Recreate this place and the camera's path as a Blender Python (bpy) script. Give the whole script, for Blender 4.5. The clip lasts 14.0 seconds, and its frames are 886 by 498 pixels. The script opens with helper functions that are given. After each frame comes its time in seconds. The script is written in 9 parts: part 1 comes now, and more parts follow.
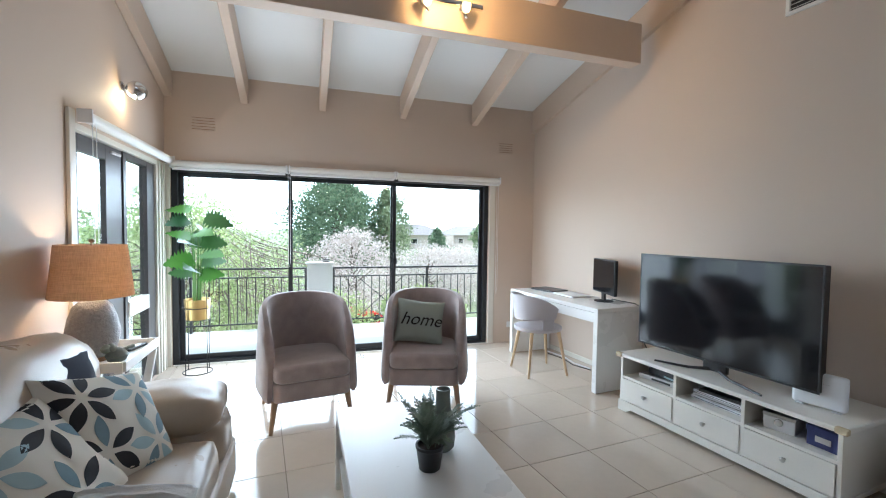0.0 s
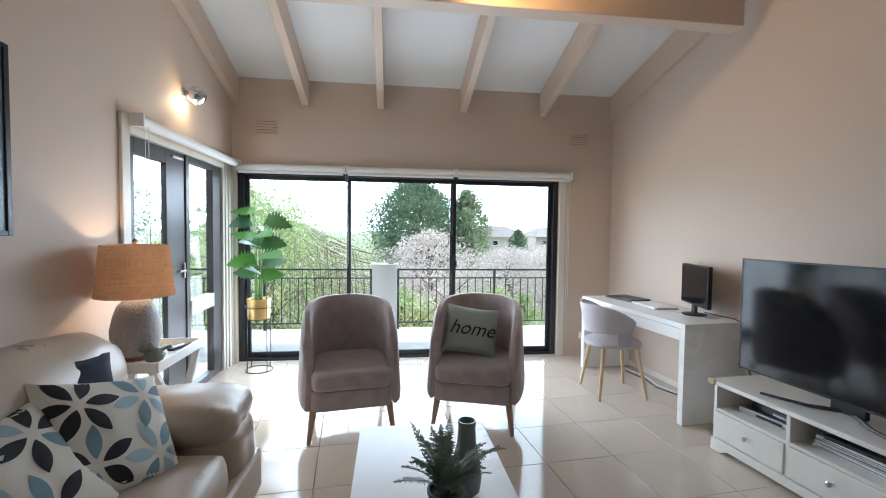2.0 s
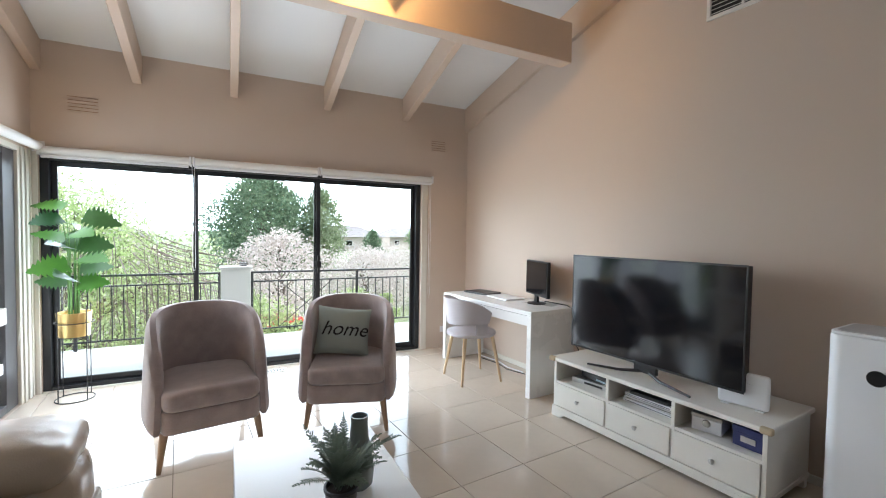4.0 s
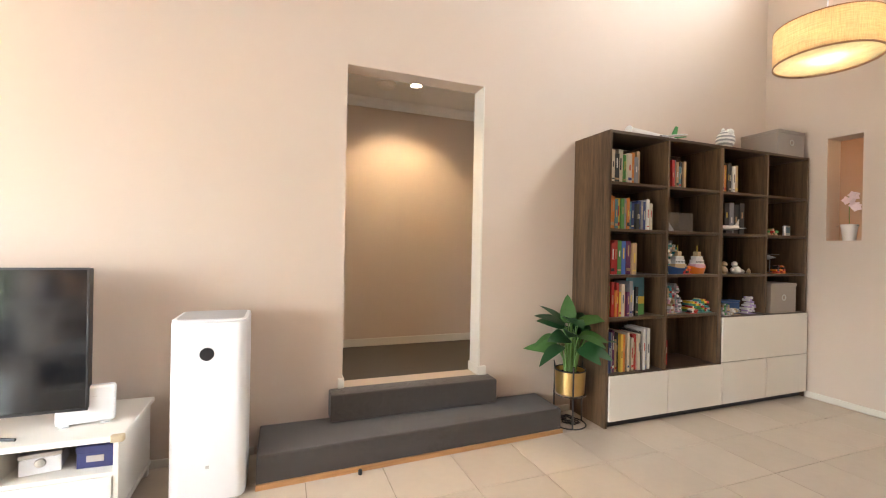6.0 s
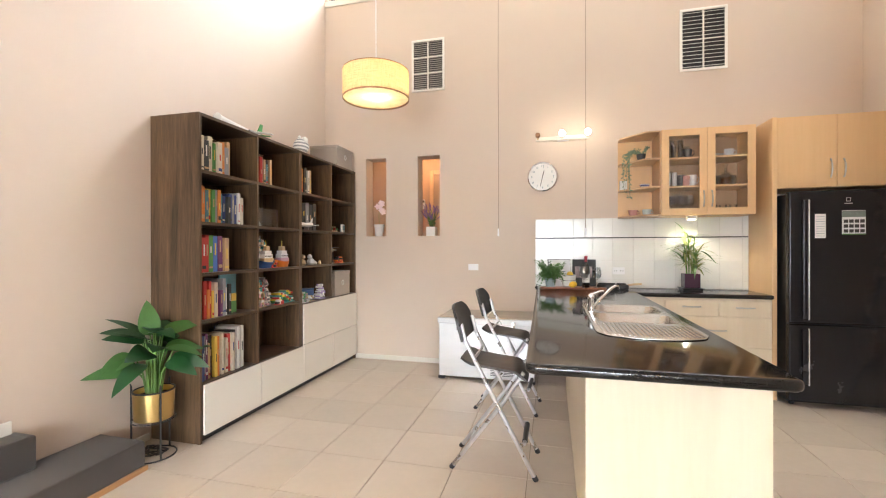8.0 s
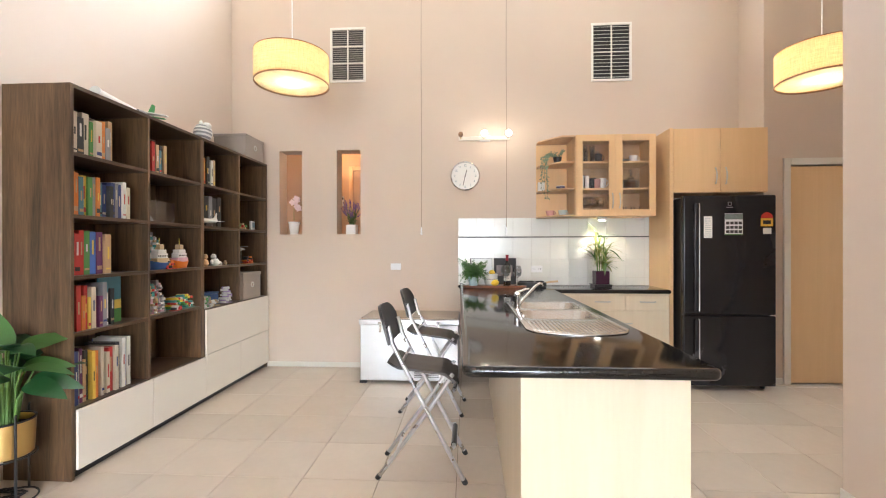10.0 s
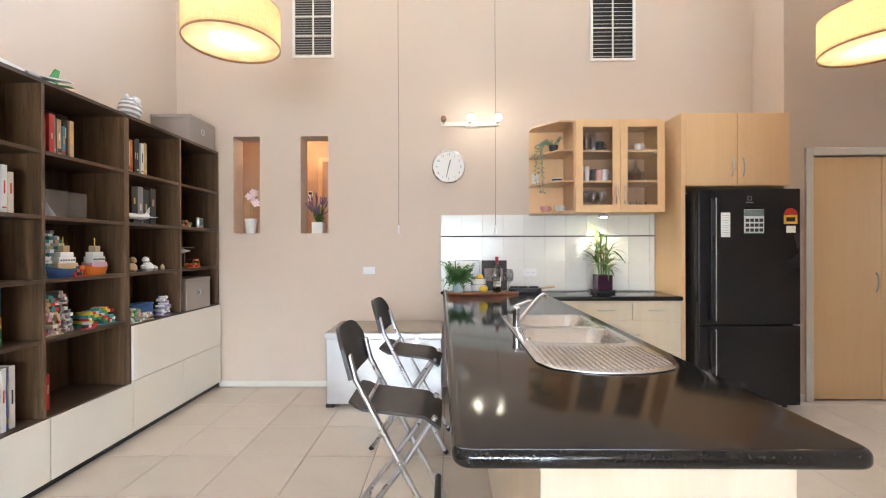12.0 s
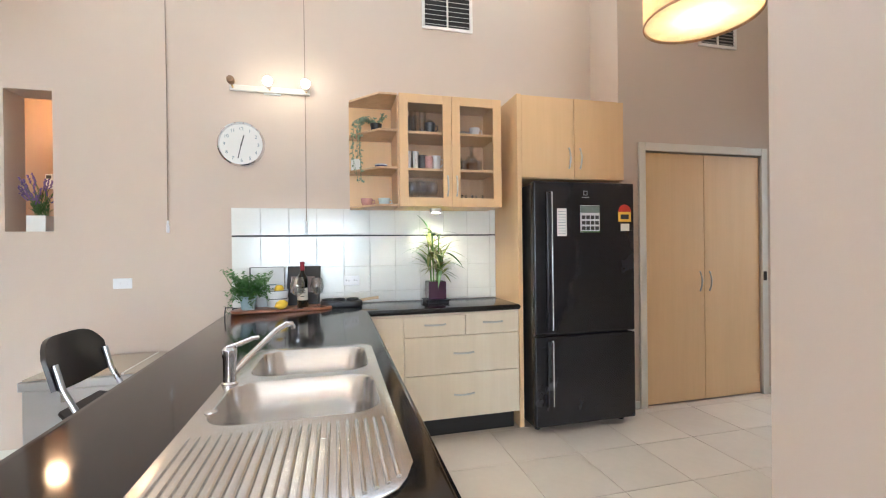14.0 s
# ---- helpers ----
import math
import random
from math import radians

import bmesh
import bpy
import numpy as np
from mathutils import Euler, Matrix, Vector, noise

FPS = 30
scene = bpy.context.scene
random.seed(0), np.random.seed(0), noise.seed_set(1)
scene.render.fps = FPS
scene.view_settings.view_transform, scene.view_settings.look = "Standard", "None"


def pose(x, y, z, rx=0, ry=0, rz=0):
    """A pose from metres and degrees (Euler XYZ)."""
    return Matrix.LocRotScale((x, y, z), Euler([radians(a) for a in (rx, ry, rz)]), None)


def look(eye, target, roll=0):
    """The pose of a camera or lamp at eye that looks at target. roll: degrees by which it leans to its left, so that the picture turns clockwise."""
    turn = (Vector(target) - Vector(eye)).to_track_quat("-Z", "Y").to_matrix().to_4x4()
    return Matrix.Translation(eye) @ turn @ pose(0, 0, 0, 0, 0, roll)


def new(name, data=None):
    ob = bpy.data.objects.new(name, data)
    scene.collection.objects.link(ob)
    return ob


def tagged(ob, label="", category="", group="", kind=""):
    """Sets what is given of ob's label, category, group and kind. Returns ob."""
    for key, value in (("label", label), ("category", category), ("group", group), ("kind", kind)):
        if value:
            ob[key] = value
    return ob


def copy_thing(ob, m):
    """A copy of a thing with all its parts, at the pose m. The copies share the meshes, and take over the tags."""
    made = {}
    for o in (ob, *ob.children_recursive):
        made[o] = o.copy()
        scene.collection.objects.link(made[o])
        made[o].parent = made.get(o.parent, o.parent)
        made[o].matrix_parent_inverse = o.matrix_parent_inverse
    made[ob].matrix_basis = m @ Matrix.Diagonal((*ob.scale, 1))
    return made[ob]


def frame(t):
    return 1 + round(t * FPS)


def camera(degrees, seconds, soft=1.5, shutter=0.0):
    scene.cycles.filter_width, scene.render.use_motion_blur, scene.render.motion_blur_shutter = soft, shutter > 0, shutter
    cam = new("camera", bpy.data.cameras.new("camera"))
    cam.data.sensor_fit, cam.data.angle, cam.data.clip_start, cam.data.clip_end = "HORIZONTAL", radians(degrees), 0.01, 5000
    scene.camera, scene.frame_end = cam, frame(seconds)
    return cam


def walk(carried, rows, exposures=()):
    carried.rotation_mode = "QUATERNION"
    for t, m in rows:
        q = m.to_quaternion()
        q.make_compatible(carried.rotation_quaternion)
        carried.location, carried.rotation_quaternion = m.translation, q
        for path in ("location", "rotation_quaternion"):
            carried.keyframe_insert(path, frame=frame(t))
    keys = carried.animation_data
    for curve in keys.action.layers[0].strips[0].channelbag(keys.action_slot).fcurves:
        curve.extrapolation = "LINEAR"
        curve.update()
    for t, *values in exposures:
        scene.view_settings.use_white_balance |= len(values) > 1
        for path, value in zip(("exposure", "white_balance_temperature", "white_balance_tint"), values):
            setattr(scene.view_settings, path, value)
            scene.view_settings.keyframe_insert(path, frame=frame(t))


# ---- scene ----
from mathutils.bvhtree import BVHTree
cam = camera(92.2, 14.0, 1.1)
PATH = [
    (0, (-3.185, -4.532, 1.375), (-2.396, -2.696, 1.292), 0.8),
    (1, (-3.008, -4.391, 1.371), (-2.398, -2.491, 1.288), 0.7),
    (1.5, (-2.927, -4.339, 1.369), (-2.412, -2.408, 1.287), 0.7),
    (2.2, (-2.858, -4.308, 1.367), (-2.446, -2.35, 1.287), 0.7),
    (4.3, (-3.056, -4.338, 1.366), (-1.753, -2.822, 1.304), 1.1),
    (4.5, (-3.072, -4.333, 1.358), (-1.587, -2.994, 1.31), 1.2),
    (5, (-3.053, -4.33, 1.356), (-1.193, -3.596, 1.328), 1.4),
    (5.5, (-3.048, -4.291, 1.374), (-1.048, -4.25, 1.346), 1.4),
    (6, (-2.997, -4.141, 1.356), (-1.127, -4.85, 1.349), 1.1),
    (6.3, (-2.983, -4.113, 1.364), (-1.277, -5.155, 1.356), 0.9),
    (6.5, (-2.94, -4.086, 1.351), (-1.379, -5.336, 1.356), 0.6),
    (7, (-2.877, -4.097, 1.325), (-1.712, -5.723, 1.341), 0.3),
    (7.5, (-2.81, -4.072, 1.333), (-2.009, -5.904, 1.337), 0.1),
    (7.6, (-2.8, -4.071, 1.335), (-2.076, -5.935, 1.335), 0.1),
    (8, (-2.751, -4.048, 1.34), (-2.256, -5.986, 1.337), -0.1),
    (8.5, (-2.71, -4.05, 1.339), (-2.414, -6.028, 1.333), -0.2),
    (9, (-2.681, -4.057, 1.339), (-2.535, -6.051, 1.33), -0.2),
    (11.5, (-2.665, -4.552, 1.308), (-2.582, -6.55, 1.311), -0.1),
    (12, (-2.65, -4.739, 1.34), (-2.623, -6.739, 1.335), -0.2),
    (12.5, (-2.711, -4.889, 1.348), (-2.795, -6.887, 1.342), -0.4),
    (13, (-2.884, -5.075, 1.354), (-3.105, -7.063, 1.345), -0.4),
    (13.5, (-3.063, -5.269, 1.372), (-3.415, -7.238, 1.352), -0.5),
    (14, (-3.319, -5.457, 1.349), (-3.804, -7.397, 1.341), -0.7),
]
walk(cam, [(t, look(eye, target, roll)) for t, eye, target, roll in PATH],
     [(0.0, 0.55, 5350, 6), (2.2, 0.3, 5450, 8), (4.3, 0.58, 5800, 9), (5.0, 0.82, 6150, 11), (5.6, 1.95, 6350, 12), (6.5, 2.62, 6250, 13), (9.0, 2.78, 6000, 12), (11.5, 2.78, 5700, 11), (14.0, 2.82, 5400, 8)])

# ---------- light ----------
world = bpy.data.worlds.new("World")
scene.world = world
world.use_nodes = True
wn = world.node_tree
sky = wn.nodes.new("ShaderNodeTexSky")
sky.sky_type, sky.sun_disc = "NISHITA", False
sky.sun_elevation, sky.sun_rotation = radians(48), radians(97)
sky.air_density, sky.dust_density = 1.2, 3.0
wn.links.new(sky.outputs[0], wn.nodes["Background"].inputs[0])
wn.nodes["Background"].inputs[1].default_value = 0.15


def lamp(name, kind, m, energy, color=(1, 1, 1), **more):
    data = bpy.data.lights.new(name, kind)
    data.energy, data.color = energy, color
    if "size" in more:
        data.shape, data.size, data.size_y = "RECTANGLE", more["size"][0], more["size"][1]
    if "radius" in more:
        data.shadow_soft_size = more["radius"]
    if "spot" in more:
        data.spot_size, data.spot_blend = radians(more["spot"]), 0.6
    ob = new(name, data)
    ob.matrix_world = m
    return ob


sun = lamp("sun", "SUN", look((10, -1.2, 11), (0, 0, 0)), 5.0, (1.0, 0.95, 0.88))
sun.data.angle = radians(4)
NORTH = pose(0, 0, 0, 0, 0, -5.1)   # the window wall and the west wall stand square to each other, turned against the east wall
lamp("daylight_slider", "AREA", NORTH @ look((-2.55, -0.03, 1.05), (-2.55, -3, 0.7)), 45, (0.95, 0.98, 1.0), size=(2.6, 1.8))
lamp("daylight_west", "AREA", NORTH @ look((-4.03, -0.85, 1.1), (-1, -0.95, 0.8)), 9, (0.95, 0.98, 1.0), size=(1.2, 1.7))
lamp("daylight_clerestory", "AREA", look((-2.75, -8.70, 5.0), (-2.4, -5.8, 3.6)), 16, (1.0, 0.98, 0.95), size=(5.2, 0.9))

# ---------- small tools ----------


def thing(name, m, label, category, group=""):
    ob = new(name)
    ob.matrix_world = m
    ob.empty_display_size = 0.1
    return tagged(ob, label, category, group)


def link(name, bm, material, parent=None, label="", m=None, smooth=False):
    me = bpy.data.meshes.new(name)
    bm.normal_update()
    bm.to_mesh(me)
    bm.free()
    if smooth:
        for p in me.polygons:
            p.use_smooth = True
        me.set_sharp_from_angle(angle=radians(40))
    me.materials.append(material)
    ob = new(name, me)
    if parent:
        ob.parent = parent
    if m is not None:
        ob.matrix_local = m
    return tagged(ob, label)


def part(name, bm, material, parent, label="", m=None, smooth=False):
    return link(name, bm, material, parent, label, m, smooth)


def structure(name, bm, material, label, m=None, smooth=False):
    ob = link(name, bm, material, None, label, m, smooth)
    return tagged(ob, "", "", "", "structure")


def hexa(bm, lo, hi):
    """Adds a box to bm."""
    v = [bm.verts.new((x, y, z)) for z in (lo[2], hi[2]) for y in (lo[1], hi[1]) for x in (lo[0], hi[0])]
    for f in ((0, 2, 3, 1), (4, 5, 7, 6), (0, 1, 5, 4), (2, 6, 7, 3), (0, 4, 6, 2), (1, 3, 7, 5)):
        bm.faces.new([v[i] for i in f])
    return v


def block(lo, hi, bevel=0.004, seg=2):
    bm = bmesh.new()
    hexa(bm, lo, hi)
    if bevel:
        bmesh.ops.bevel(bm, geom=bm.edges[:], offset=bevel, segments=seg, profile=0.5, affect="EDGES")
    return bm


def blocks(items, bevel=0.003):
    bm = bmesh.new()
    for lo, hi in items:
        hexa(bm, lo, hi)
    if bevel:
        bmesh.ops.bevel(bm, geom=bm.edges[:], offset=bevel, segments=1, affect="EDGES")
    return bm


def lathe(profile, n=32, bm=None, at=(0, 0, 0), cap=True):
    """A turned shape from (radius, z) pairs."""
    bm = bm or bmesh.new()
    rings = []
    for r, z in profile:
        rings.append([bm.verts.new((at[0] + r * math.cos(2 * math.pi * i / n), at[1] + r * math.sin(2 * math.pi * i / n), at[2] + z)) for i in range(n)])
    for a, b in zip(rings, rings[1:]):
        for i in range(n):
            bm.faces.new((a[i], a[(i + 1) % n], b[(i + 1) % n], b[i]))
    if cap:
        bm.faces.new(rings[0][::-1])
        bm.faces.new(rings[-1])
    return bm


def tube(points, r, n=8, bm=None, closed=False, r2=None):
    """A round bar along points; r2: its radius at the far end."""
    bm = bm or bmesh.new()
    pts = [Vector(p) for p in points]
    rings = []
    for i, p in enumerate(pts):
        a = pts[i - 1] if (i or closed) else p
        b = pts[(i + 1) % len(pts)] if (i + 1 < len(pts) or closed) else p
        d = (b - a).normalized()
        side = d.cross(Vector((0, 0, 1)) if abs(d.z) < 0.95 else Vector((1, 0, 0))).normalized()
        up = side.cross(d)
        rr = r if r2 is None else r + (r2 - r) * i / (len(pts) - 1)
        rings.append([bm.verts.new(p + rr * (math.cos(2 * math.pi * k / n) * side + math.sin(2 * math.pi * k / n) * up)) for k in range(n)])
    pairs = list(zip(rings, rings[1:])) + ([(rings[-1], rings[0])] if closed else [])
    for a, b in pairs:
        for k in range(n):
            bm.faces.new((a[k], a[(k + 1) % n], b[(k + 1) % n], b[k]))
    if not closed:
        bm.faces.new(rings[0][::-1])
        bm.faces.new(rings[-1])
    return bm


def prism(outline, z0, z1, bm=None, bevel=0.0, seg=2):
    """A plate from an outline of (x, y), between two heights."""
    bm = bm or bmesh.new()
    a = [bm.verts.new((x, y, z0)) for x, y in outline]
    b = [bm.verts.new((x, y, z1)) for x, y in outline]
    n = len(a)
    bm.faces.new(a[::-1])
    top = bm.faces.new(b)
    for i in range(n):
        bm.faces.new((a[i], a[(i + 1) % n], b[(i + 1) % n], b[i]))
    bmesh.ops.recalc_face_normals(bm, faces=bm.faces[:])
    if bevel:
        edges = [e for e in bm.edges if abs(e.verts[0].co.z - e.verts[1].co.z) < 1e-6]
        bmesh.ops.bevel(bm, geom=edges, offset=bevel, segments=seg, profile=0.5, affect="EDGES")
    return bm


def rounded(x0, x1, y0, y1, r, n=6):
    """The outline of a rectangle with round corners."""
    out = []
    for cx, cy, a in ((x1 - r, y1 - r, 0), (x0 + r, y1 - r, 90), (x0 + r, y0 + r, 180), (x1 - r, y0 + r, 270)):
        for i in range(n + 1):
            t = radians(a + 90 * i / n)
            out.append((cx + r * math.cos(t), cy + r * math.sin(t)))
    return out


def pillowy(sx, sy, sz, n=14, pinch=0.5, dent=0.0, seed=1, square=0.35):
    """A stuffed cushion, sx by sy, sz thick in the middle, with drawn-out corners."""
    bm = bmesh.new()
    noise.seed_set(seed)
    grid = {}
    for side in (1, -1):
        for i in range(n + 1):
            for j in range(n + 1):
                u, v = 2 * i / n - 1, 2 * j / n - 1
                edge = i in (0, n) or j in (0, n)
                if edge and side < 0:
                    grid[side, i, j] = grid[1, i, j]
                    continue
                h = ((1 - u * u) * (1 - v * v)) ** square
                inx = 1 - pinch * 0.16 * (1 - v * v) * 1.0
                iny = 1 - pinch * 0.16 * (1 - u * u) * 1.0
                wob = noise.noise(Vector((u * 2.1, v * 2.1, seed + side))) * 0.12 + noise.noise(Vector((u * 6, v * 6, seed))) * 0.04
                z = side * sz / 2 * h * (1 + wob) - (dent * math.exp(-4 * (u * u + v * v)) if side > 0 else 0)
                grid[side, i, j] = bm.verts.new((sx / 2 * u * (inx if abs(u) > 0.2 else 1), sy / 2 * v * (iny if abs(v) > 0.2 else 1), 0 if edge else z))
    for side in (1, -1):
        for i in range(n):
            for j in range(n):
                q = [grid[side, i, j], grid[side, i + 1, j], grid[side, i + 1, j + 1], grid[side, i, j + 1]]
                bm.faces.new(q if side > 0 else q[::-1])
    return bm


# ---------- materials ----------


def nodes_of(name):
    m = bpy.data.materials.new(name)
    m.use_nodes = True
    t = m.node_tree
    return m, t, t.nodes["Principled BSDF"]


def surface(name, color, rough=0.5, metal=0.0, vary=0.08, scale=6.0, fine=120.0, bump=0.1, dist=0.002, coat=0.0, island=0.0, trans=0.0, sheen=0.0, stretch=(1, 1, 1), rvary=0.1):
    """A plain painted, cast or woven surface with variation at two scales and fine relief."""
    m, t, p = nodes_of(name)
    co = t.nodes.new("ShaderNodeTexCoord")
    mp = t.nodes.new("ShaderNodeMapping")
    mp.inputs["Scale"].default_value = stretch
    t.links.new(co.outputs["Object"], mp.inputs[0])
    a, b = t.nodes.new("ShaderNodeTexNoise"), t.nodes.new("ShaderNodeTexNoise")
    a.inputs["Scale"].default_value, a.inputs["Detail"].default_value = scale, 5
    b.inputs["Scale"].default_value, b.inputs["Detail"].default_value = fine, 3
    for n in (a, b):
        t.links.new(mp.outputs[0], n.inputs["Vector"])
    mix = t.nodes.new("ShaderNodeMix")
    mix.data_type = "RGBA"
    lo = [max(0.0, c * (1 - vary)) for c in color]
    hi = [min(1.0, c * (1 + vary)) for c in color]
    mix.inputs["A"].default_value, mix.inputs["B"].default_value = (*lo, 1), (*hi, 1)
    add = t.nodes.new("ShaderNodeMath")
    add.operation = "MULTIPLY_ADD"
    add.inputs[1].default_value = 0.35
    t.links.new(b.outputs[0], add.inputs[0])
    scl = t.nodes.new("ShaderNodeMath")
    scl.operation, scl.inputs[1].default_value = "MULTIPLY", 0.65
    t.links.new(a.outputs[0], scl.inputs[0])
    t.links.new(scl.outputs[0], add.inputs[2])
    t.links.new(add.outputs[0], mix.inputs["Factor"])
    out = mix.outputs["Result"]
    if island:
        info = t.nodes.new("ShaderNodeObjectInfo")
        hsv = t.nodes.new("ShaderNodeHueSaturation")
        mr = t.nodes.new("ShaderNodeMapRange")
        mr.inputs["To Min"].default_value, mr.inputs["To Max"].default_value = 1 - island, 1 + island
        t.links.new(info.outputs["Random"], mr.inputs["Value"])
        t.links.new(mr.outputs[0], hsv.inputs["Value"])
        t.links.new(out, hsv.inputs["Color"])
        out = hsv.outputs[0]
    t.links.new(out, p.inputs["Base Color"])
    rr = t.nodes.new("ShaderNodeMapRange")
    rr.inputs["To Min"].default_value, rr.inputs["To Max"].default_value = max(0.02, rough * (1 - rvary)), min(1, rough * (1 + rvary))
    t.links.new(a.outputs[0], rr.inputs["Value"])
    t.links.new(rr.outputs[0], p.inputs["Roughness"])
    p.inputs["Metallic"].default_value = metal
    p.inputs["Coat Weight"].default_value = coat
    p.inputs["Sheen Weight"].default_value = sheen
    p.inputs["Transmission Weight"].default_value = trans
    if bump:
        bp = t.nodes.new("ShaderNodeBump")
        bp.inputs["Strength"].default_value, bp.inputs["Distance"].default_value = bump, dist
        t.links.new(b.outputs[0], bp.inputs["Height"])
        t.links.new(bp.outputs[0], p.inputs["Normal"])
    return m


def wood(name, dark, light, rough=0.45, scale=1.0, axis=2, grain=14.0, bump=0.15, rings=3.0):
    """Timber with grain along one axis."""
    m, t, p = nodes_of(name)
    co, mp = t.nodes.new("ShaderNodeTexCoord"), t.nodes.new("ShaderNodeMapping")
    s = [grain * scale] * 3
    s[axis] = grain * scale * 0.06
    mp.inputs["Scale"].default_value = s
    t.links.new(co.outputs["Object"], mp.inputs[0])
    a, w, f = t.nodes.new("ShaderNodeTexNoise"), t.nodes.new("ShaderNodeTexNoise"), t.nodes.new("ShaderNodeTexNoise")
    a.inputs["Scale"].default_value, a.inputs["Detail"].default_value, a.inputs["Distortion"].default_value = 1.0, 6, 1.2
    w.inputs["Scale"].default_value, w.inputs["Detail"].default_value, w.inputs["Distortion"].default_value = 0.35, 2, rings
    f.inputs["Scale"].default_value, f.inputs["Detail"].default_value = 9.0, 4
    for n in (a, w, f):
        t.links.new(mp.outputs[0], n.inputs["Vector"])
    m1, m2 = t.nodes.new("ShaderNodeMath"), t.nodes.new("ShaderNodeMath")
    m1.operation, m1.inputs[1].default_value = "MULTIPLY_ADD", 0.5
    m2.operation, m2.inputs[1].default_value = "MULTIPLY_ADD", 0.3
    t.links.new(a.outputs[0], m1.inputs[0])
    t.links.new(f.outputs[0], m2.inputs[0])
    h = t.nodes.new("ShaderNodeMath")
    h.operation, h.inputs[1].default_value = "MULTIPLY", 0.35
    t.links.new(w.outputs[0], h.inputs[0])
    t.links.new(h.outputs[0], m2.inputs[2])
    t.links.new(m2.outputs[0], m1.inputs[2])
    ramp = t.nodes.new("ShaderNodeValToRGB")
    ramp.color_ramp.elements[0].position, ramp.color_ramp.elements[0].color = 0.38, (*dark, 1)
    ramp.color_ramp.elements[1].position, ramp.color_ramp.elements[1].color = 0.72, (*light, 1)
    t.links.new(m1.outputs[0], ramp.inputs[0])
    t.links.new(ramp.outputs[0], p.inputs["Base Color"])
    p.inputs["Roughness"].default_value = rough
    bp = t.nodes.new("ShaderNodeBump")
    bp.inputs["Strength"].default_value, bp.inputs["Distance"].default_value = bump, 0.001
    t.links.new(m1.outputs[0], bp.inputs["Height"])
    t.links.new(bp.outputs[0], p.inputs["Normal"])
    return m


def clear_glass(name, tint=(0.97, 0.99, 0.98), rough=0.0, base=0.035):
    m, t, p = nodes_of(name)
    gl, tr, mx = t.nodes.new("ShaderNodeBsdfGlossy"), t.nodes.new("ShaderNodeBsdfTransparent"), t.nodes.new("ShaderNodeMixShader")
    lw, pw, fr = t.nodes.new("ShaderNodeLayerWeight"), t.nodes.new("ShaderNodeMath"), t.nodes.new("ShaderNodeMath")
    lw.inputs["Blend"].default_value = 0.5
    pw.operation, pw.inputs[1].default_value = "POWER", 5.0
    fr.operation, fr.inputs[1].default_value, fr.inputs[2].default_value = "MULTIPLY_ADD", 0.8, base
    t.links.new(lw.outputs["Facing"], pw.inputs[0])
    t.links.new(pw.outputs[0], fr.inputs[0])
    gl.inputs["Roughness"].default_value = rough
    tr.inputs["Color"].default_value = (*tint, 1)
    t.links.new(fr.outputs[0], mx.inputs[0])
    t.links.new(tr.outputs[0], mx.inputs[1])
    t.links.new(gl.outputs[0], mx.inputs[2])
    t.links.new(mx.outputs[0], t.nodes["Material Output"].inputs["Surface"])
    return m


def glow(name, color, strength):
    m, t, p = nodes_of(name)
    p.inputs["Base Color"].default_value = (*color, 1)
    p.inputs["Emission Color"].default_value = (*color, 1)
    p.inputs["Emission Strength"].default_value = strength
    return m


WALL = surface("wall_paint", (0.605, 0.495, 0.405), 0.62, vary=0.025, scale=1.3, fine=260, bump=0.06, dist=0.001)
PANEL = surface("ceiling_board", (0.80, 0.80, 0.79), 0.8, vary=0.02, scale=2, fine=200, bump=0.05)
RAFTER = surface("beam_paint", (0.58, 0.46, 0.36), 0.5, vary=0.05, scale=5, fine=70, bump=0.15, stretch=(1, 0.15, 1))
TRIM = surface("trim_paint", (0.70, 0.66, 0.58), 0.35, vary=0.03, scale=4, fine=90, bump=0.05)
WHITE = surface("white_lacquer", (0.80, 0.79, 0.77), 0.28, vary=0.02, scale=4, fine=160, bump=0.03)
SATIN = surface("white_painted_wood", (0.78, 0.75, 0.69), 0.42, vary=0.04, scale=5, fine=80, bump=0.08)
PLASTIC = surface("white_plastic", (0.80, 0.80, 0.81), 0.4, vary=0.01, scale=8, fine=300, bump=0.02)
ALU = surface("black_aluminium", (0.018, 0.019, 0.022), 0.35, vary=0.2, scale=8, fine=200, bump=0.03)
GREYDOOR = surface("grey_door_paint", (0.055, 0.05, 0.05), 0.35, vary=0.1, scale=6, fine=120, bump=0.05)
IRON = surface("black_iron", (0.02, 0.02, 0.021), 0.45, vary=0.2, scale=20, fine=200, bump=0.1)
CONCRETE = surface("pale_concrete", (0.52, 0.51, 0.49), 0.85, vary=0.12, scale=3, fine=60, bump=0.3)
TILE = surface("polished_tile", (0.60, 0.515, 0.42), 0.10, vary=0.08, scale=5, fine=22, bump=0.0, island=0.05, rvary=0.35)
GROUT = surface("grout", (0.25, 0.21, 0.165), 0.9, vary=0.15, scale=10, fine=90, bump=0.2)
CARPET = surface("charcoal_carpet", (0.048, 0.037, 0.030), 0.95, vary=0.8, scale=45, fine=300, bump=0.9, dist=0.006, sheen=0.3)
HALLCARPET = surface("brown_carpet", (0.10, 0.085, 0.068), 0.95, vary=0.2, scale=20, fine=420, bump=0.8, dist=0.005)
NOSING = wood("step_timber", (0.34, 0.16, 0.06), (0.52, 0.28, 0.12), 0.4, axis=1)
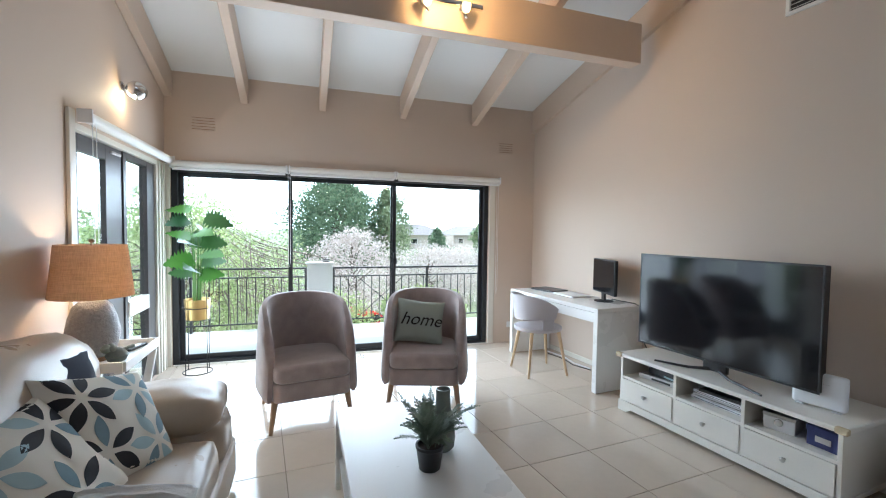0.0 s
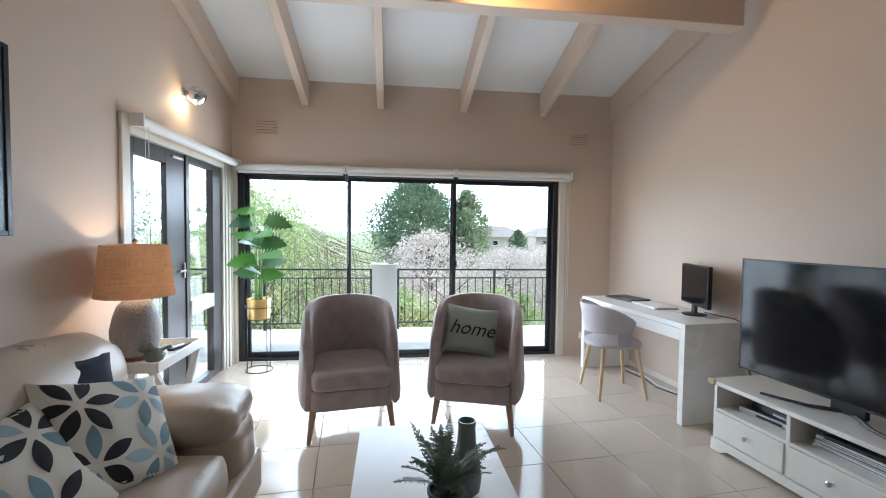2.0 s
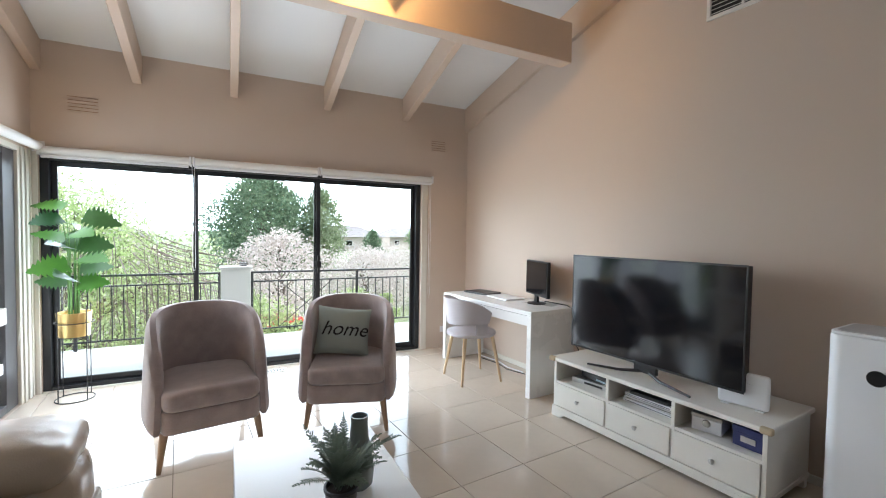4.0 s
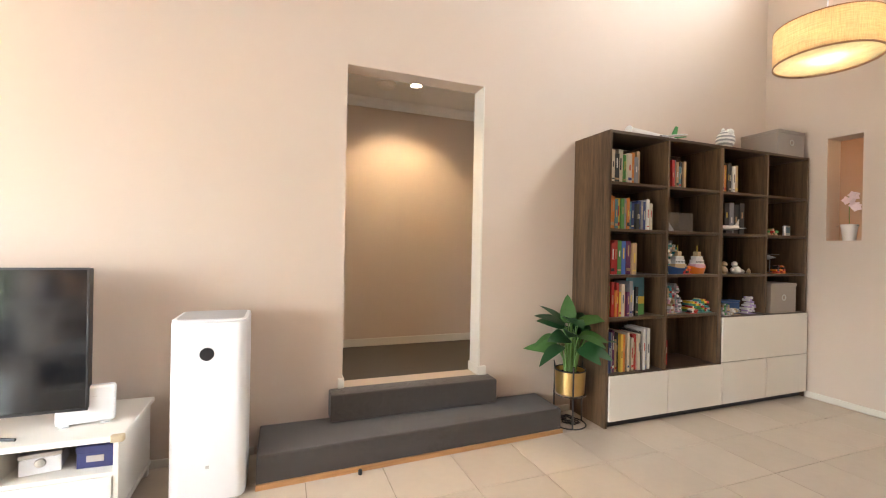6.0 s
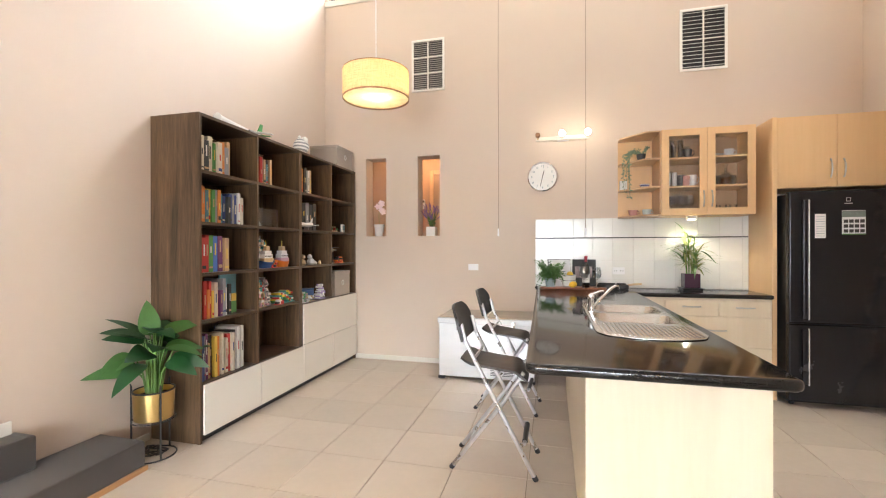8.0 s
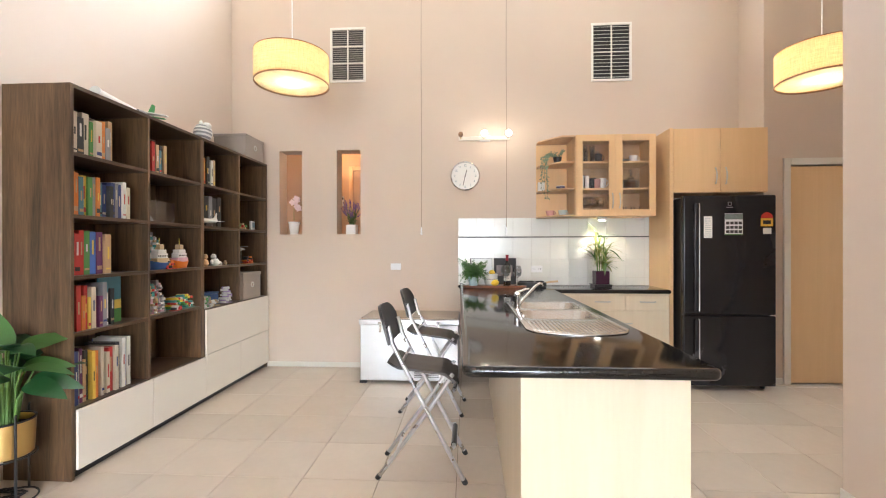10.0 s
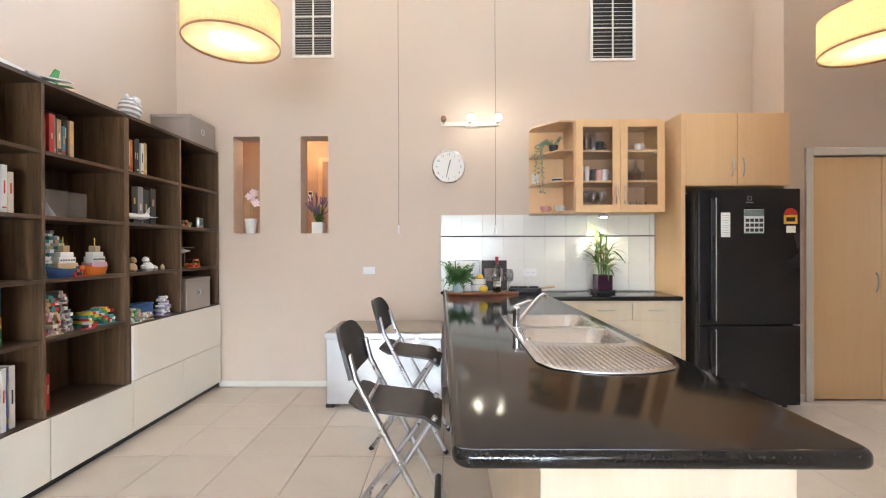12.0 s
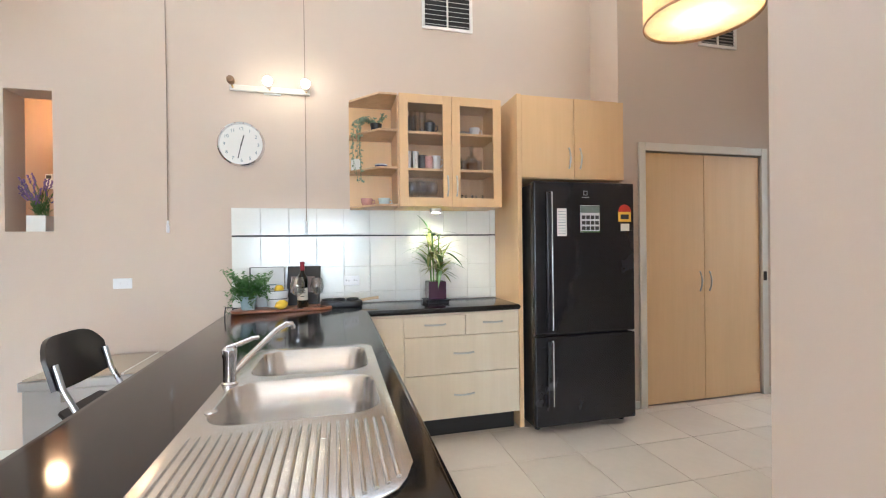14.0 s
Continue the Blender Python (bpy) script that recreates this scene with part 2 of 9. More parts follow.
OAK = wood("stained_oak", (0.022, 0.012, 0.006), (0.15, 0.088, 0.043), 0.42, axis=2, grain=20)
SHELFOAK = wood("stained_oak_shelf", (0.026, 0.014, 0.007), (0.09, 0.052, 0.027), 0.42, axis=1, grain=22)
CREAM = surface("cream_gloss", (0.76, 0.71, 0.63), 0.18, vary=0.03, scale=3, fine=90, bump=0.02)
MAPLE = wood("pale_maple", (0.71, 0.465, 0.235), (0.765, 0.515, 0.27), 0.40, axis=2, grain=6, bump=0.05)
PALEMAPLE = wood("cream_laminate", (0.66, 0.555, 0.40), (0.72, 0.62, 0.465), 0.4, axis=2, grain=6, bump=0.04)
BEECH = wood("warm_beech", (0.50, 0.31, 0.16), (0.64, 0.43, 0.25), 0.4, axis=2, grain=10, bump=0.05)
LEGWOOD = wood("walnut_leg", (0.20, 0.105, 0.05), (0.34, 0.19, 0.10), 0.4, axis=2, grain=30)
ASH = wood("pale_ash", (0.52, 0.36, 0.20), (0.66, 0.49, 0.30), 0.45, axis=2, grain=30)
STEEL = surface("brushed_steel", (0.62, 0.61, 0.59), 0.24, metal=1.0, vary=0.08, scale=4, fine=90, bump=0.12, dist=0.0006, stretch=(1, 6, 1), rvary=0.3)
CHROME = surface("chrome", (0.72, 0.72, 0.73), 0.08, metal=1.0, vary=0.02, scale=6, fine=90, bump=0.0)
NICKEL = surface("satin_nickel", (0.55, 0.54, 0.52), 0.3, metal=1.0, vary=0.05, scale=9, fine=120, bump=0.03)
BRASS = surface("gold_metal", (0.62, 0.44, 0.17), 0.32, metal=1.0, vary=0.06, scale=12, fine=160, bump=0.03)
GLASS = clear_glass("window_glass")
BLACK = surface("black_plastic", (0.015, 0.015, 0.016), 0.35, vary=0.15, scale=12, fine=220, bump=0.05)


def granite_material():
    m, t, p = nodes_of("black_granite")
    co, v, n = t.nodes.new("ShaderNodeTexCoord"), t.nodes.new("ShaderNodeTexVoronoi"), t.nodes.new("ShaderNodeTexNoise")
    v.inputs["Scale"].default_value, n.inputs["Scale"].default_value, n.inputs["Detail"].default_value = 420, 170, 5
    t.links.new(co.outputs["Object"], v.inputs["Vector"])
    t.links.new(co.outputs["Object"], n.inputs["Vector"])
    r = t.nodes.new("ShaderNodeValToRGB")
    e = r.color_ramp.elements
    e[0].position, e[0].color = 0.50, (0.006, 0.006, 0.006, 1)
    e[1].position, e[1].color = 0.80, (0.045, 0.036, 0.028, 1)
    t.links.new(n.outputs[0], r.inputs[0])
    t.links.new(r.outputs[0], p.inputs["Base Color"])
    big = t.nodes.new("ShaderNodeTexNoise")
    big.inputs["Scale"].default_value = 3.5
    t.links.new(co.outputs["Object"], big.inputs["Vector"])
    mr = t.nodes.new("ShaderNodeMapRange")
    mr.inputs["To Min"].default_value, mr.inputs["To Max"].default_value = 0.05, 0.14
    t.links.new(big.outputs[0], mr.inputs["Value"])
    t.links.new(mr.outputs[0], p.inputs["Roughness"])
    return m


GRANITE = granite_material()

# ---------- structure ----------
SLOPE, CEIL0 = 0.31, 2.89          # the raked ceiling: height over the window wall and rise per metre southwards
SOUTH = -8.866
KW = -7.20                          # west wall of the kitchen
PANTRY = -8.48


def roof_z(y):
    return CEIL0 - SLOPE * y


def wall_mesh(cuts_u, cuts_z, holes, top, place):
    """A wall of boxes between the cuts, without those in holes; place(u, side, z) gives the corner."""
    bm = bmesh.new()
    for i in range(len(cuts_u) - 1):
        u0, u1 = cuts_u[i], cuts_u[i + 1]
        zs = list(cuts_z)
        for k in range(len(zs)):
            lo = zs[k]
            last = k == len(zs) - 1
            mid = ((u0 + u1) / 2, lo + 0.01 if last else (lo + zs[k + 1]) / 2)
            if any(a < mid[0] < b and c < mid[1] < d for a, b, c, d in holes):
                continue
            h0, h1 = (top(u0), top(u1)) if last else (zs[k + 1], zs[k + 1])
            v = [bm.verts.new(place(u, s, z)) for s in (0, 1) for u, z in ((u0, lo), (u1, lo), (u1, h1), (u0, h0))]
            for f in ((0, 1, 2, 3), (7, 6, 5, 4), (0, 4, 5, 1), (1, 5, 6, 2), (2, 6, 7, 3), (3, 7, 4, 0)):
                bm.faces.new([v[q] for q in f])
    bmesh.ops.remove_doubles(bm, verts=bm.verts[:], dist=1e-5)
    bmesh.ops.recalc_face_normals(bm, faces=bm.faces[:])
    return bm


HALL = 0.37                         # floor of the hall above the living-room floor
OPEN_Y0, OPEN_Y1, OPEN_TOP = -5.60, -4.55, 2.61
# east wall, with the opening to the hall
structure("wall_east", wall_mesh([SOUTH - 0.3, OPEN_Y0, OPEN_Y1, 0.02], [-0.3, HALL, OPEN_TOP], [(OPEN_Y0, OPEN_Y1, HALL, OPEN_TOP)],
          lambda y: roof_z(y) + 0.02, lambda u, s, z: (s * 0.16, u, z)), WALL, "matt beige painted plaster wall with hall opening")
# window wall (in the turned frame: x runs west along it, negative)
SL0, SL1, SLT = -4.003, -0.612, 1.985
WX = -4.05
structure("wall_north", wall_mesh([WX - 0.16, SL0, SL1, 0.2], [-0.3, 0.0, SLT], [(SL0, SL1, 0.0, SLT)],
          lambda u: CEIL0 + 0.02, lambda u, s, z: (u, s * 0.16, z)), WALL, "beige painted wall over wide sliding doors", NORTH)
# west wall with the garden door
WD0, WD1, WDT = -1.75, -0.05, 1.99
STUB = -6.90
structure("wall_west", wall_mesh([STUB, WD0, WD1, 0.0], [-0.3, 0.0, WDT], [(WD0, WD1, 0.0, WDT)],
          lambda y: roof_z(y) - 0.1, lambda u, s, z: (WX - s * 0.12, u, z)), WALL, "beige painted wall with glazed garden door", NORTH)
# south wall, high windows above, two niches
CL0, CL1 = 4.42, 5.35
N1, N2 = (-0.815, -0.553), (-1.482, -1.212)
NZ0, NZ1 = 1.487, 2.43
structure("wall_south", wall_mesh([-7.6, -5.35, N2[0], N2[1], N1[0], N1[1], -0.05, 0.0], [-0.3, NZ0, NZ1, CL0, CL1],
          [(*N1, NZ0, NZ1), (*N2, NZ0, NZ1), (-5.35, -0.05, CL0, CL1)],
          lambda x: roof_z(SOUTH) + 0.02, lambda u, s, z: (u, SOUTH - s * 0.2, z)), WALL, "tall beige kitchen wall with two niches and high windows")
# wall paint again, with the room's dim warm light put into the colour
DIMWALL = surface("dim_wall_paint", (0.44, 0.30, 0.195), 0.6, vary=0.03, scale=1.3, fine=260, bump=0.06, dist=0.001)
structure("room_behind", blocks([((-2.2, SOUTH - 1.36, 0.0), (0.3, SOUTH - 1.3, 2.9)), ((-2.26, SOUTH - 1.3, 0.0), (-2.2, SOUTH - 0.2, 2.9)), ((0.3, SOUTH - 1.3, 0.0), (0.36, SOUTH - 0.2, 2.9)),
          ((-2.2, SOUTH - 1.3, 2.84), (0.3, SOUTH - 0.202, 2.9)), ((-2.2, SOUTH - 1.3, 0.0), (0.3, SOUTH - 0.202, 0.06))], 0), DIMWALL, "room behind the niches, wall colour darkened for its dim light")
lamp("room_behind_light", "POINT", pose(-0.9, SOUTH - 0.85, 2.6), 2.6, (1.0, 0.58, 0.28), radius=0.08)
# pantry wall and the return beside the fridge
PD0, PD1, PDT = -7.01, -5.80, 2.13
structure("wall_pantry", wall_mesh([KW, PD0, PD1, -5.56], [-0.3, 0.0, PDT], [(PD0, PD1, 0.0, PDT)],
          lambda x: roof_z(SOUTH) - 0.1, lambda u, s, z: (u, PANTRY - s * (PANTRY - SOUTH), z)), WALL, "beige wall around the pantry cupboard")
KD0, KD1, KDT = -8.36, -7.56, 2.32
structure("wall_kitchen_west", wall_mesh([SOUTH - 0.2, KD0, KD1, -5.2], [-0.3, 0.0, KDT], [(KD0, KD1, 0.0, KDT)],
          lambda y: roof_z(y) - 0.05, lambda u, s, z: (KW - s * 0.14, u, z)), WALL, "beige kitchen wall with a doorway")
structure("wall_stub", block((KW, -6.36, -0.3), (-4.68, -6.24, 4.85), 0.003), WALL, "beige wall closing the kitchen from the living room")

# floor bed, ceiling, rafters, beam
structure("floor", block((-7.6, -9.2, -0.3), (0.0, 0.45, -0.011), 0), GROUT, "large cream polished floor tiles with tan grout")


def slab(x0, x1, y0, y1, t):
    bm = bmesh.new()
    v = [bm.verts.new((x, y, roof_z(y) + k * t)) for k in (0, 1) for y in (y0, y1) for x in (x0, x1)]
    for f in ((0, 1, 3, 2), (4, 6, 7, 5), (0, 4, 5, 1), (2, 3, 7, 6), (0, 2, 6, 4), (1, 5, 7, 3)):
        bm.faces.new([v[i] for i in f])
    bmesh.ops.recalc_face_normals(bm, faces=bm.faces[:])
    return bm


structure("ceiling", slab(-7.9, 1.6, SOUTH - 0.4, 0.9, 0.12), PANEL, "white raked ceiling boards", NORTH)


def rafter(name, x, w, y0, y1, drop=0.255):
    bm = bmesh.new()
    v = [bm.verts.new((x + a * w, y, roof_z(y) - d)) for y in (y0, y1) for a in (-0.5, 0.5) for d in (drop, 0.004)]
    for f in ((0, 2, 3, 1), (4, 5, 7, 6), (0, 1, 5, 4), (2, 6, 7, 3), (0, 4, 6, 2), (1, 3, 7, 5)):
        bm.faces.new([v[i] for i in f])
    bmesh.ops.recalc_face_normals(bm, faces=bm.faces[:])
    bmesh.ops.bevel(bm, geom=bm.edges[:], offset=0.004, segments=1, affect="EDGES")
    ob = link(name, bm, RAFTER, None, "beige painted raked ceiling rafter", NORTH)
    return tagged(ob, "", "rafter", "ceiling rafters", "structure")


for x in (-4.012, -3.335, -2.575, -1.70, -0.825):
    rafter("rafter", x, 0.07, -0.005, -8.6)
BEAM_Y, BEAM_Z = -1.715, 2.84
structure("beam", block((WX + 0.005, BEAM_Y - 0.06, BEAM_Z), (-0.01, BEAM_Y + 0.07, BEAM_Z + 0.335), 0.005), RAFTER, "deep beige painted ceiling beam", NORTH)
# east wall rafter, let against the wall
bm = bmesh.new()
for y0, y1 in ((0.0, -8.6),):
    v = [bm.verts.new((x, y, roof_z(y) - d)) for y in (y0, y1) for x in (-0.045, -0.002) for d in (0.285, 0.004)]
    for f in ((0, 2, 3, 1), (4, 5, 7, 6), (0, 1, 5, 4), (2, 6, 7, 3), (0, 4, 6, 2), (1, 3, 7, 5)):
        bm.faces.new([v[i] for i in f])
    bmesh.ops.recalc_face_normals(bm, faces=bm.faces[:])
tagged(structure("rafter_wall", bm, RAFTER, "beige painted rafter fixed along the wall"), "", "rafter")

# ---------- hall behind the opening ----------
structure("floor_hall", blocks([((0.162, -7.4, HALL - 0.1), (1.4, -3.2, HALL - 0.002)), ((0.022, OPEN_Y0 + 0.001, HALL - 0.1), (0.162, OPEN_Y1 - 0.001, HALL - 0.002))], 0), HALLCARPET, "brown loop-pile carpet of the raised hall")
structure("wall_hall_east", block((1.20, -7.4, HALL - 0.1), (1.34, -3.2, 3.0), 0), WALL, "beige painted hall wall facing the opening")
structure("wall_hall_north", block((0.16, -3.3, HALL - 0.1), (1.198, -3.2, 3.0), 0), WALL, "beige painted end wall of the hall")
structure("wall_hall_south", block((0.16, -7.4, HALL - 0.1), (1.198, -7.3, 3.0), 0), WALL, "beige painted end wall of the hall")
structure("ceiling_hall", block((0.162, -7.3, 2.80), (1.2, -3.3, 2.86), 0), PANEL, "white flat hall ceiling")
bm = bmesh.new()
prof = [(1.198, 2.72), (1.198, 2.798), (1.12, 2.798), (1.135, 2.78), (1.17, 2.755), (1.185, 2.72)]
a, b = ([bm.verts.new((x, y, z)) for x, z in prof] for y in (-7.3, -3.3))
for i in range(len(prof)):
    bm.faces.new((a[i], a[(i + 1) % 6], b[(i + 1) % 6], b[i]))
bmesh.ops.recalc_face_normals(bm, faces=bm.faces[:])
structure("cornice", bm, PANEL, "white coved cornice in the hall")
structure("baseboard_hall", block((1.182, -7.3, HALL), (1.198, -3.3, HALL + 0.075), 0.004), TRIM, "cream painted hall skirting board")
# trim round the opening: a painted corner bead and a small skirting block
structure("trim_opening", block((-0.006, OPEN_Y0 - 0.0, HALL), (0.162, OPEN_Y0 + 0.012, OPEN_TOP - 0.002), 0.003), TRIM, "cream painted reveal of the hall opening")
structure("baseboard_opening", blocks([((-0.014, OPEN_Y0 - 0.05, HALL), (0.17, OPEN_Y0 + 0.022, HALL + 0.07)), ((-0.012, OPEN_Y1 - 0.012, HALL), (0.17, OPEN_Y1 + 0.03, HALL + 0.07))]), TRIM, "cream skirting blocks at the opening")
smoke = thing("smoke_alarm", pose(0.73, -4.99, 2.80), "round cream smoke alarm on the hall ceiling", "alarm")
part("base", lathe([(0.085, -0.012), (0.085, 0.0)], 28), SATIN, smoke)
part("cover", lathe([(0.05, -0.045), (0.066, -0.036), (0.074, -0.0125)], 28), SATIN, smoke, smooth=True)
down = thing("downlight", pose(0.66, -5.24, 2.80), "lit recessed downlight in the hall ceiling", "light")
part("ring", lathe([(0.055, -0.006), (0.058, 0.0), (0.045, 0.0), (0.045, -0.006)], 28, cap=False), WHITE, down)
part("lamp", lathe([(0.044, -0.003), (0.044, -0.001)], 24), glow("downlight_glow", (1.0, 0.86, 0.66), 12), down, "glowing lamp face")
lamp("hall_light", "SPOT", look((0.66, -5.24, 2.785), (0.80, -5.24, 0.5)), 16, (1.0, 0.72, 0.40), spot=125, radius=0.04)

# carpeted steps
stp = thing("step", pose(0, 0, 0), "two charcoal carpeted steps with a timber edge on the tiles", "step")
L0, L1 = -6.10, -4.03
part("tread", prism([(-0.36, L0), (-0.01, L0 - 0.005), (-0.01, L1), (-0.45, L1)], 0.012, 0.185, bevel=0.018, seg=3), CARPET, stp, "charcoal carpet lower tread", smooth=True)
part("upper_tread", prism([(-0.135, -5.68), (0.02, -5.68), (0.02, -4.46), (-0.135, -4.46)], 0.187, HALL + 0.002, bevel=0.015, seg=3), CARPET, stp, "charcoal carpet upper tread", smooth=True)
part("edge", prism([(-0.375, L0 - 0.01), (-0.36, L0), (-0.45, L1), (-0.468, L1)], 0.0, 0.03, bevel=0.002), NOSING, stp, "reddish timber edge strip")
part("stopper", lathe([(0.008, 0), (0.012, 0.004), (0.012, 0.028), (0.007, 0.034)], 14), BLACK, stp, "small black rubber stopper", m=pose(-0.475, -4.6, 0.0))

# skirting boards
structure("baseboard_south", block((-2.6, SOUTH + 0.002, 0), (-0.02, SOUTH + 0.014, 0.055), 0.003), TRIM, "cream skirting along the kitchen wall")
structure("baseboard_east", blocks([((-0.014, -4.0, 0), (-0.002, -0.02, 0.05)), ((-0.014, -6.44, 0), (-0.002, -6.12, 0.05))]), TRIM, "cream skirting along the television wall")
structure("baseboard_pantry", blocks([((KW + 0.02, PANTRY + 0.002, 0), (PD0 - 0.07, PANTRY + 0.014, 0.06)), ((PD1 + 0.07, PANTRY + 0.002, 0), (-5.57, PANTRY + 0.014, 0.06))]), TRIM, "cream skirting beside the pantry")
structure("baseboard_west", block((WX + 0.002, STUB, 0), (WX + 0.014, WD0 - 0.1, 0.06), 0.003), TRIM, "cream skirting along the west wall", NORTH)

# ---------- sliding doors ----------
win = new("window_1")
win.matrix_world = NORTH
tagged(win, "wide black aluminium sliding glass doors to the balcony", "window", "", "structure")
F = 0.055
part("frame", blocks([((SL0, 0.02, 0.0), (SL0 + F, 0.13, SLT)), ((SL1 - F, 0.02, 0.0), (SL1, 0.13, SLT)), ((SL0 + F, 0.02, SLT - F), (SL1 - F, 0.13, SLT)), ((SL0 + F, 0.02, 0.0), (SL1 - F, 0.13, 0.035))]), ALU, win)
for k, (x0, x1, y) in enumerate(((SL0 + F, -2.88, 0.075), (-2.92, -1.755, 0.045), (-1.815, SL1 - F, 0.075))):
    s = 0.042
    sash = part("sash", blocks([((x0, y, 0.036), (x0 + s, y + 0.026, SLT - F - 0.002)), ((x1 - s, y, 0.036), (x1, y + 0.026, SLT - F - 0.002)),
                ((x0 + s, y, 0.036), (x1 - s, y + 0.026, 0.085)), ((x0 + s, y, SLT - F - 0.045), (x1 - s, y + 0.026, SLT - F - 0.002))]), ALU, win)
    g = part("pane", block((x0 + s, y + 0.010, 0.085), (x1 - s, y + 0.016, SLT - F - 0.045), 0), GLASS, sash)
    g.visible_shadow = False
part("handle", blocks([((-1.785, 0.015, 0.93), (-1.757, 0.045, 1.12)), ((-1.795, 0.012, 0.99), (-1.747, 0.03, 1.06))], 0.006), BLACK, win, "black pull latch")
structure("window_sill", block((SL0 - 0.02, -0.012, -0.011), (SL1 + 0.02, 0.02, 0.006), 0.002), TRIM, "pale threshold of the sliding doors", NORTH)
structure("trim_slider", blocks([((SL1 + 0.002, -0.022, 0.0), (SL1 + 0.075, -0.002, SLT + 0.04)), ((SL0 - 0.044, -0.022, 0.0), (SL0 - 0.002, -0.002, SLT + 0.04)), ((SL0 - 0.002, -0.018, SLT + 0.002), (SL1 + 0.002, -0.002, SLT + 0.04))]), TRIM, "cream architrave round the sliding doors", NORTH)

# roller blinds rolled up over the doors
BLIND = surface("blind_fabric", (0.78, 0.77, 0.74), 0.6, vary=0.02, scale=10, fine=300, bump=0.1)
for x0, x1 in ((-3.985, -2.925), (-2.915, -1.79), (-1.78, -0.50)):
    b = thing("roller_blind", NORTH @ pose((x0 + x1) / 2, -0.062, SLT + 0.005), "white roller blind rolled up above the sliding doors", "blind", "roller blinds")
    w = (x1 - x0) / 2
    part("roll", tube([(-w + 0.018, 0, 0), (w - 0.018, 0, 0)], 0.036, 20), BLIND, b, smooth=True)
    for sgn in (-1, 1):
        part("bracket", block((sgn * (w - 0.008) - 0.008, -0.036, -0.04), (sgn * (w - 0.008) + 0.008, 0.04, 0.042), 0.004), PLASTIC, b)
    part("bottom_rail", block((-w + 0.02, -0.032, -0.062), (w - 0.02, -0.016, -0.036), 0.006), PLASTIC, b)
for x, z1 in ((-2.92, 0.98), (-0.545, 0.62)):
    c = thing("blind_chain", NORTH @ pose(x, -0.075, 0), "thin white bead chain of a roller blind", "cord")
    part("chain", tube([(0, 0, SLT - 0.02), (0.004, 0, 1.5), (0.002, 0, z1 + 0.05), (0.012, 0, z1), (0.024, 0, z1 + 0.05), (0.022, 0, 1.5), (0.02, 0, SLT - 0.02)], 0.0022, 6), PLASTIC, c)

# ---------- garden door in the west wall ----------
door = new("door_1")
door.matrix_world = NORTH
tagged(door, "glazed garden door with dark frame and white sidelight", "door", "", "structure")
part("door_frame", blocks([((WX - 0.1, WD0, 0), (WX + 0.0, WD0 + 0.05, WDT)), ((WX - 0.1, WD1 - 0.19, 0), (WX + 0.0, WD1, WDT)), ((WX - 0.1, WD0 + 0.05, WDT - 0.04), (WX + 0.0, WD1 - 0.19, WDT))]), TRIM, door)
part("stop", blocks([((WX + 0.002, WD1 - 0.15, 0), (WX + 0.012, WD1 - 0.11, WDT)), ((WX + 0.002, WD1 - 0.075, 0), (WX + 0.014, WD1 - 0.03, WDT))], 0.002), TRIM, door, "cream door stop beads")
leaf = part("leaf", blocks([((WX - 0.07, WD0 + 0.052, 0.01), (WX - 0.03, -1.61, WDT - 0.045)), ((WX - 0.07, -1.22, 0.01), (WX - 0.03, -0.945, WDT - 0.045)),
            ((WX - 0.07, -1.61, 0.01), (WX - 0.03, -1.22, 0.22)), ((WX - 0.07, -1.61, 1.84), (WX - 0.03, -1.22, WDT - 0.045))]), GREYDOOR, door, "dark grey glazed door leaf")
g = part("pane", block((WX - 0.053, -1.61, 0.22), (WX - 0.047, -1.22, 1.84), 0), GLASS, leaf)
g.visible_shadow = False
part("closer", block((WX - 0.029, -1.15, 1.895), (WX - 0.012, -0.99, 1.915), 0.004), NICKEL, leaf, "thin metal door latch bar")
part("handle", blocks([((WX - 0.029, -0.99, 0.98), (WX - 0.015, -0.965, 1.10)), ((WX - 0.015, -1.08, 1.03), (WX - 0.003, -0.97, 1.045))], 0.003), NICKEL, leaf, "lever handle")
side = part("sidelight", blocks([((WX - 0.08, -0.94, 0.01), (WX - 0.02, -0.88, WDT - 0.042)), ((WX - 0.08, -0.43, 0.01), (WX - 0.02, -0.242, WDT - 0.042)), ((WX - 0.08, -0.88, WDT - 0.09), (WX - 0.02, -0.43, WDT - 0.042)), ((WX - 0.08, -0.88, 0.01), (WX - 0.02, -0.43, 0.07))]), GREYDOOR, door, "dark sidelight frame")
part("rail", block((WX - 0.075, -0.878, 0.665), (WX - 0.01, -0.432, 0.785), 0.004), TRIM, side, "white middle rail")
for z0, z1 in ((0.07, 0.663), (0.787, WDT - 0.09)):
    g = part("pane", block((WX - 0.053, -0.878, z0), (WX - 0.047, -0.432, z1), 0), GLASS, side)
    g.visible_shadow = False
structure("trim_door", blocks([((WX + 0.002, WD0 - 0.07, 0), (WX + 0.022, WD0 + 0.0, WDT + 0.06)), ((WX + 0.002, WD1 + 0.0, 0), (WX + 0.012, WD1 + 0.027, WDT + 0.06))]), TRIM, "cream architrave of the garden door", NORTH)
b = thing("roller_blind", NORTH @ pose(WX + 0.065, (WD0 + WD1) / 2, WDT + 0.03), "white roller blind rolled up above the garden door", "blind", "roller blinds")
w = (WD1 - WD0) / 2 + 0.0
part("roll", tube([(0, -w + 0.018, 0), (0, w - 0.018, 0)], 0.036, 20), BLIND, b, smooth=True)
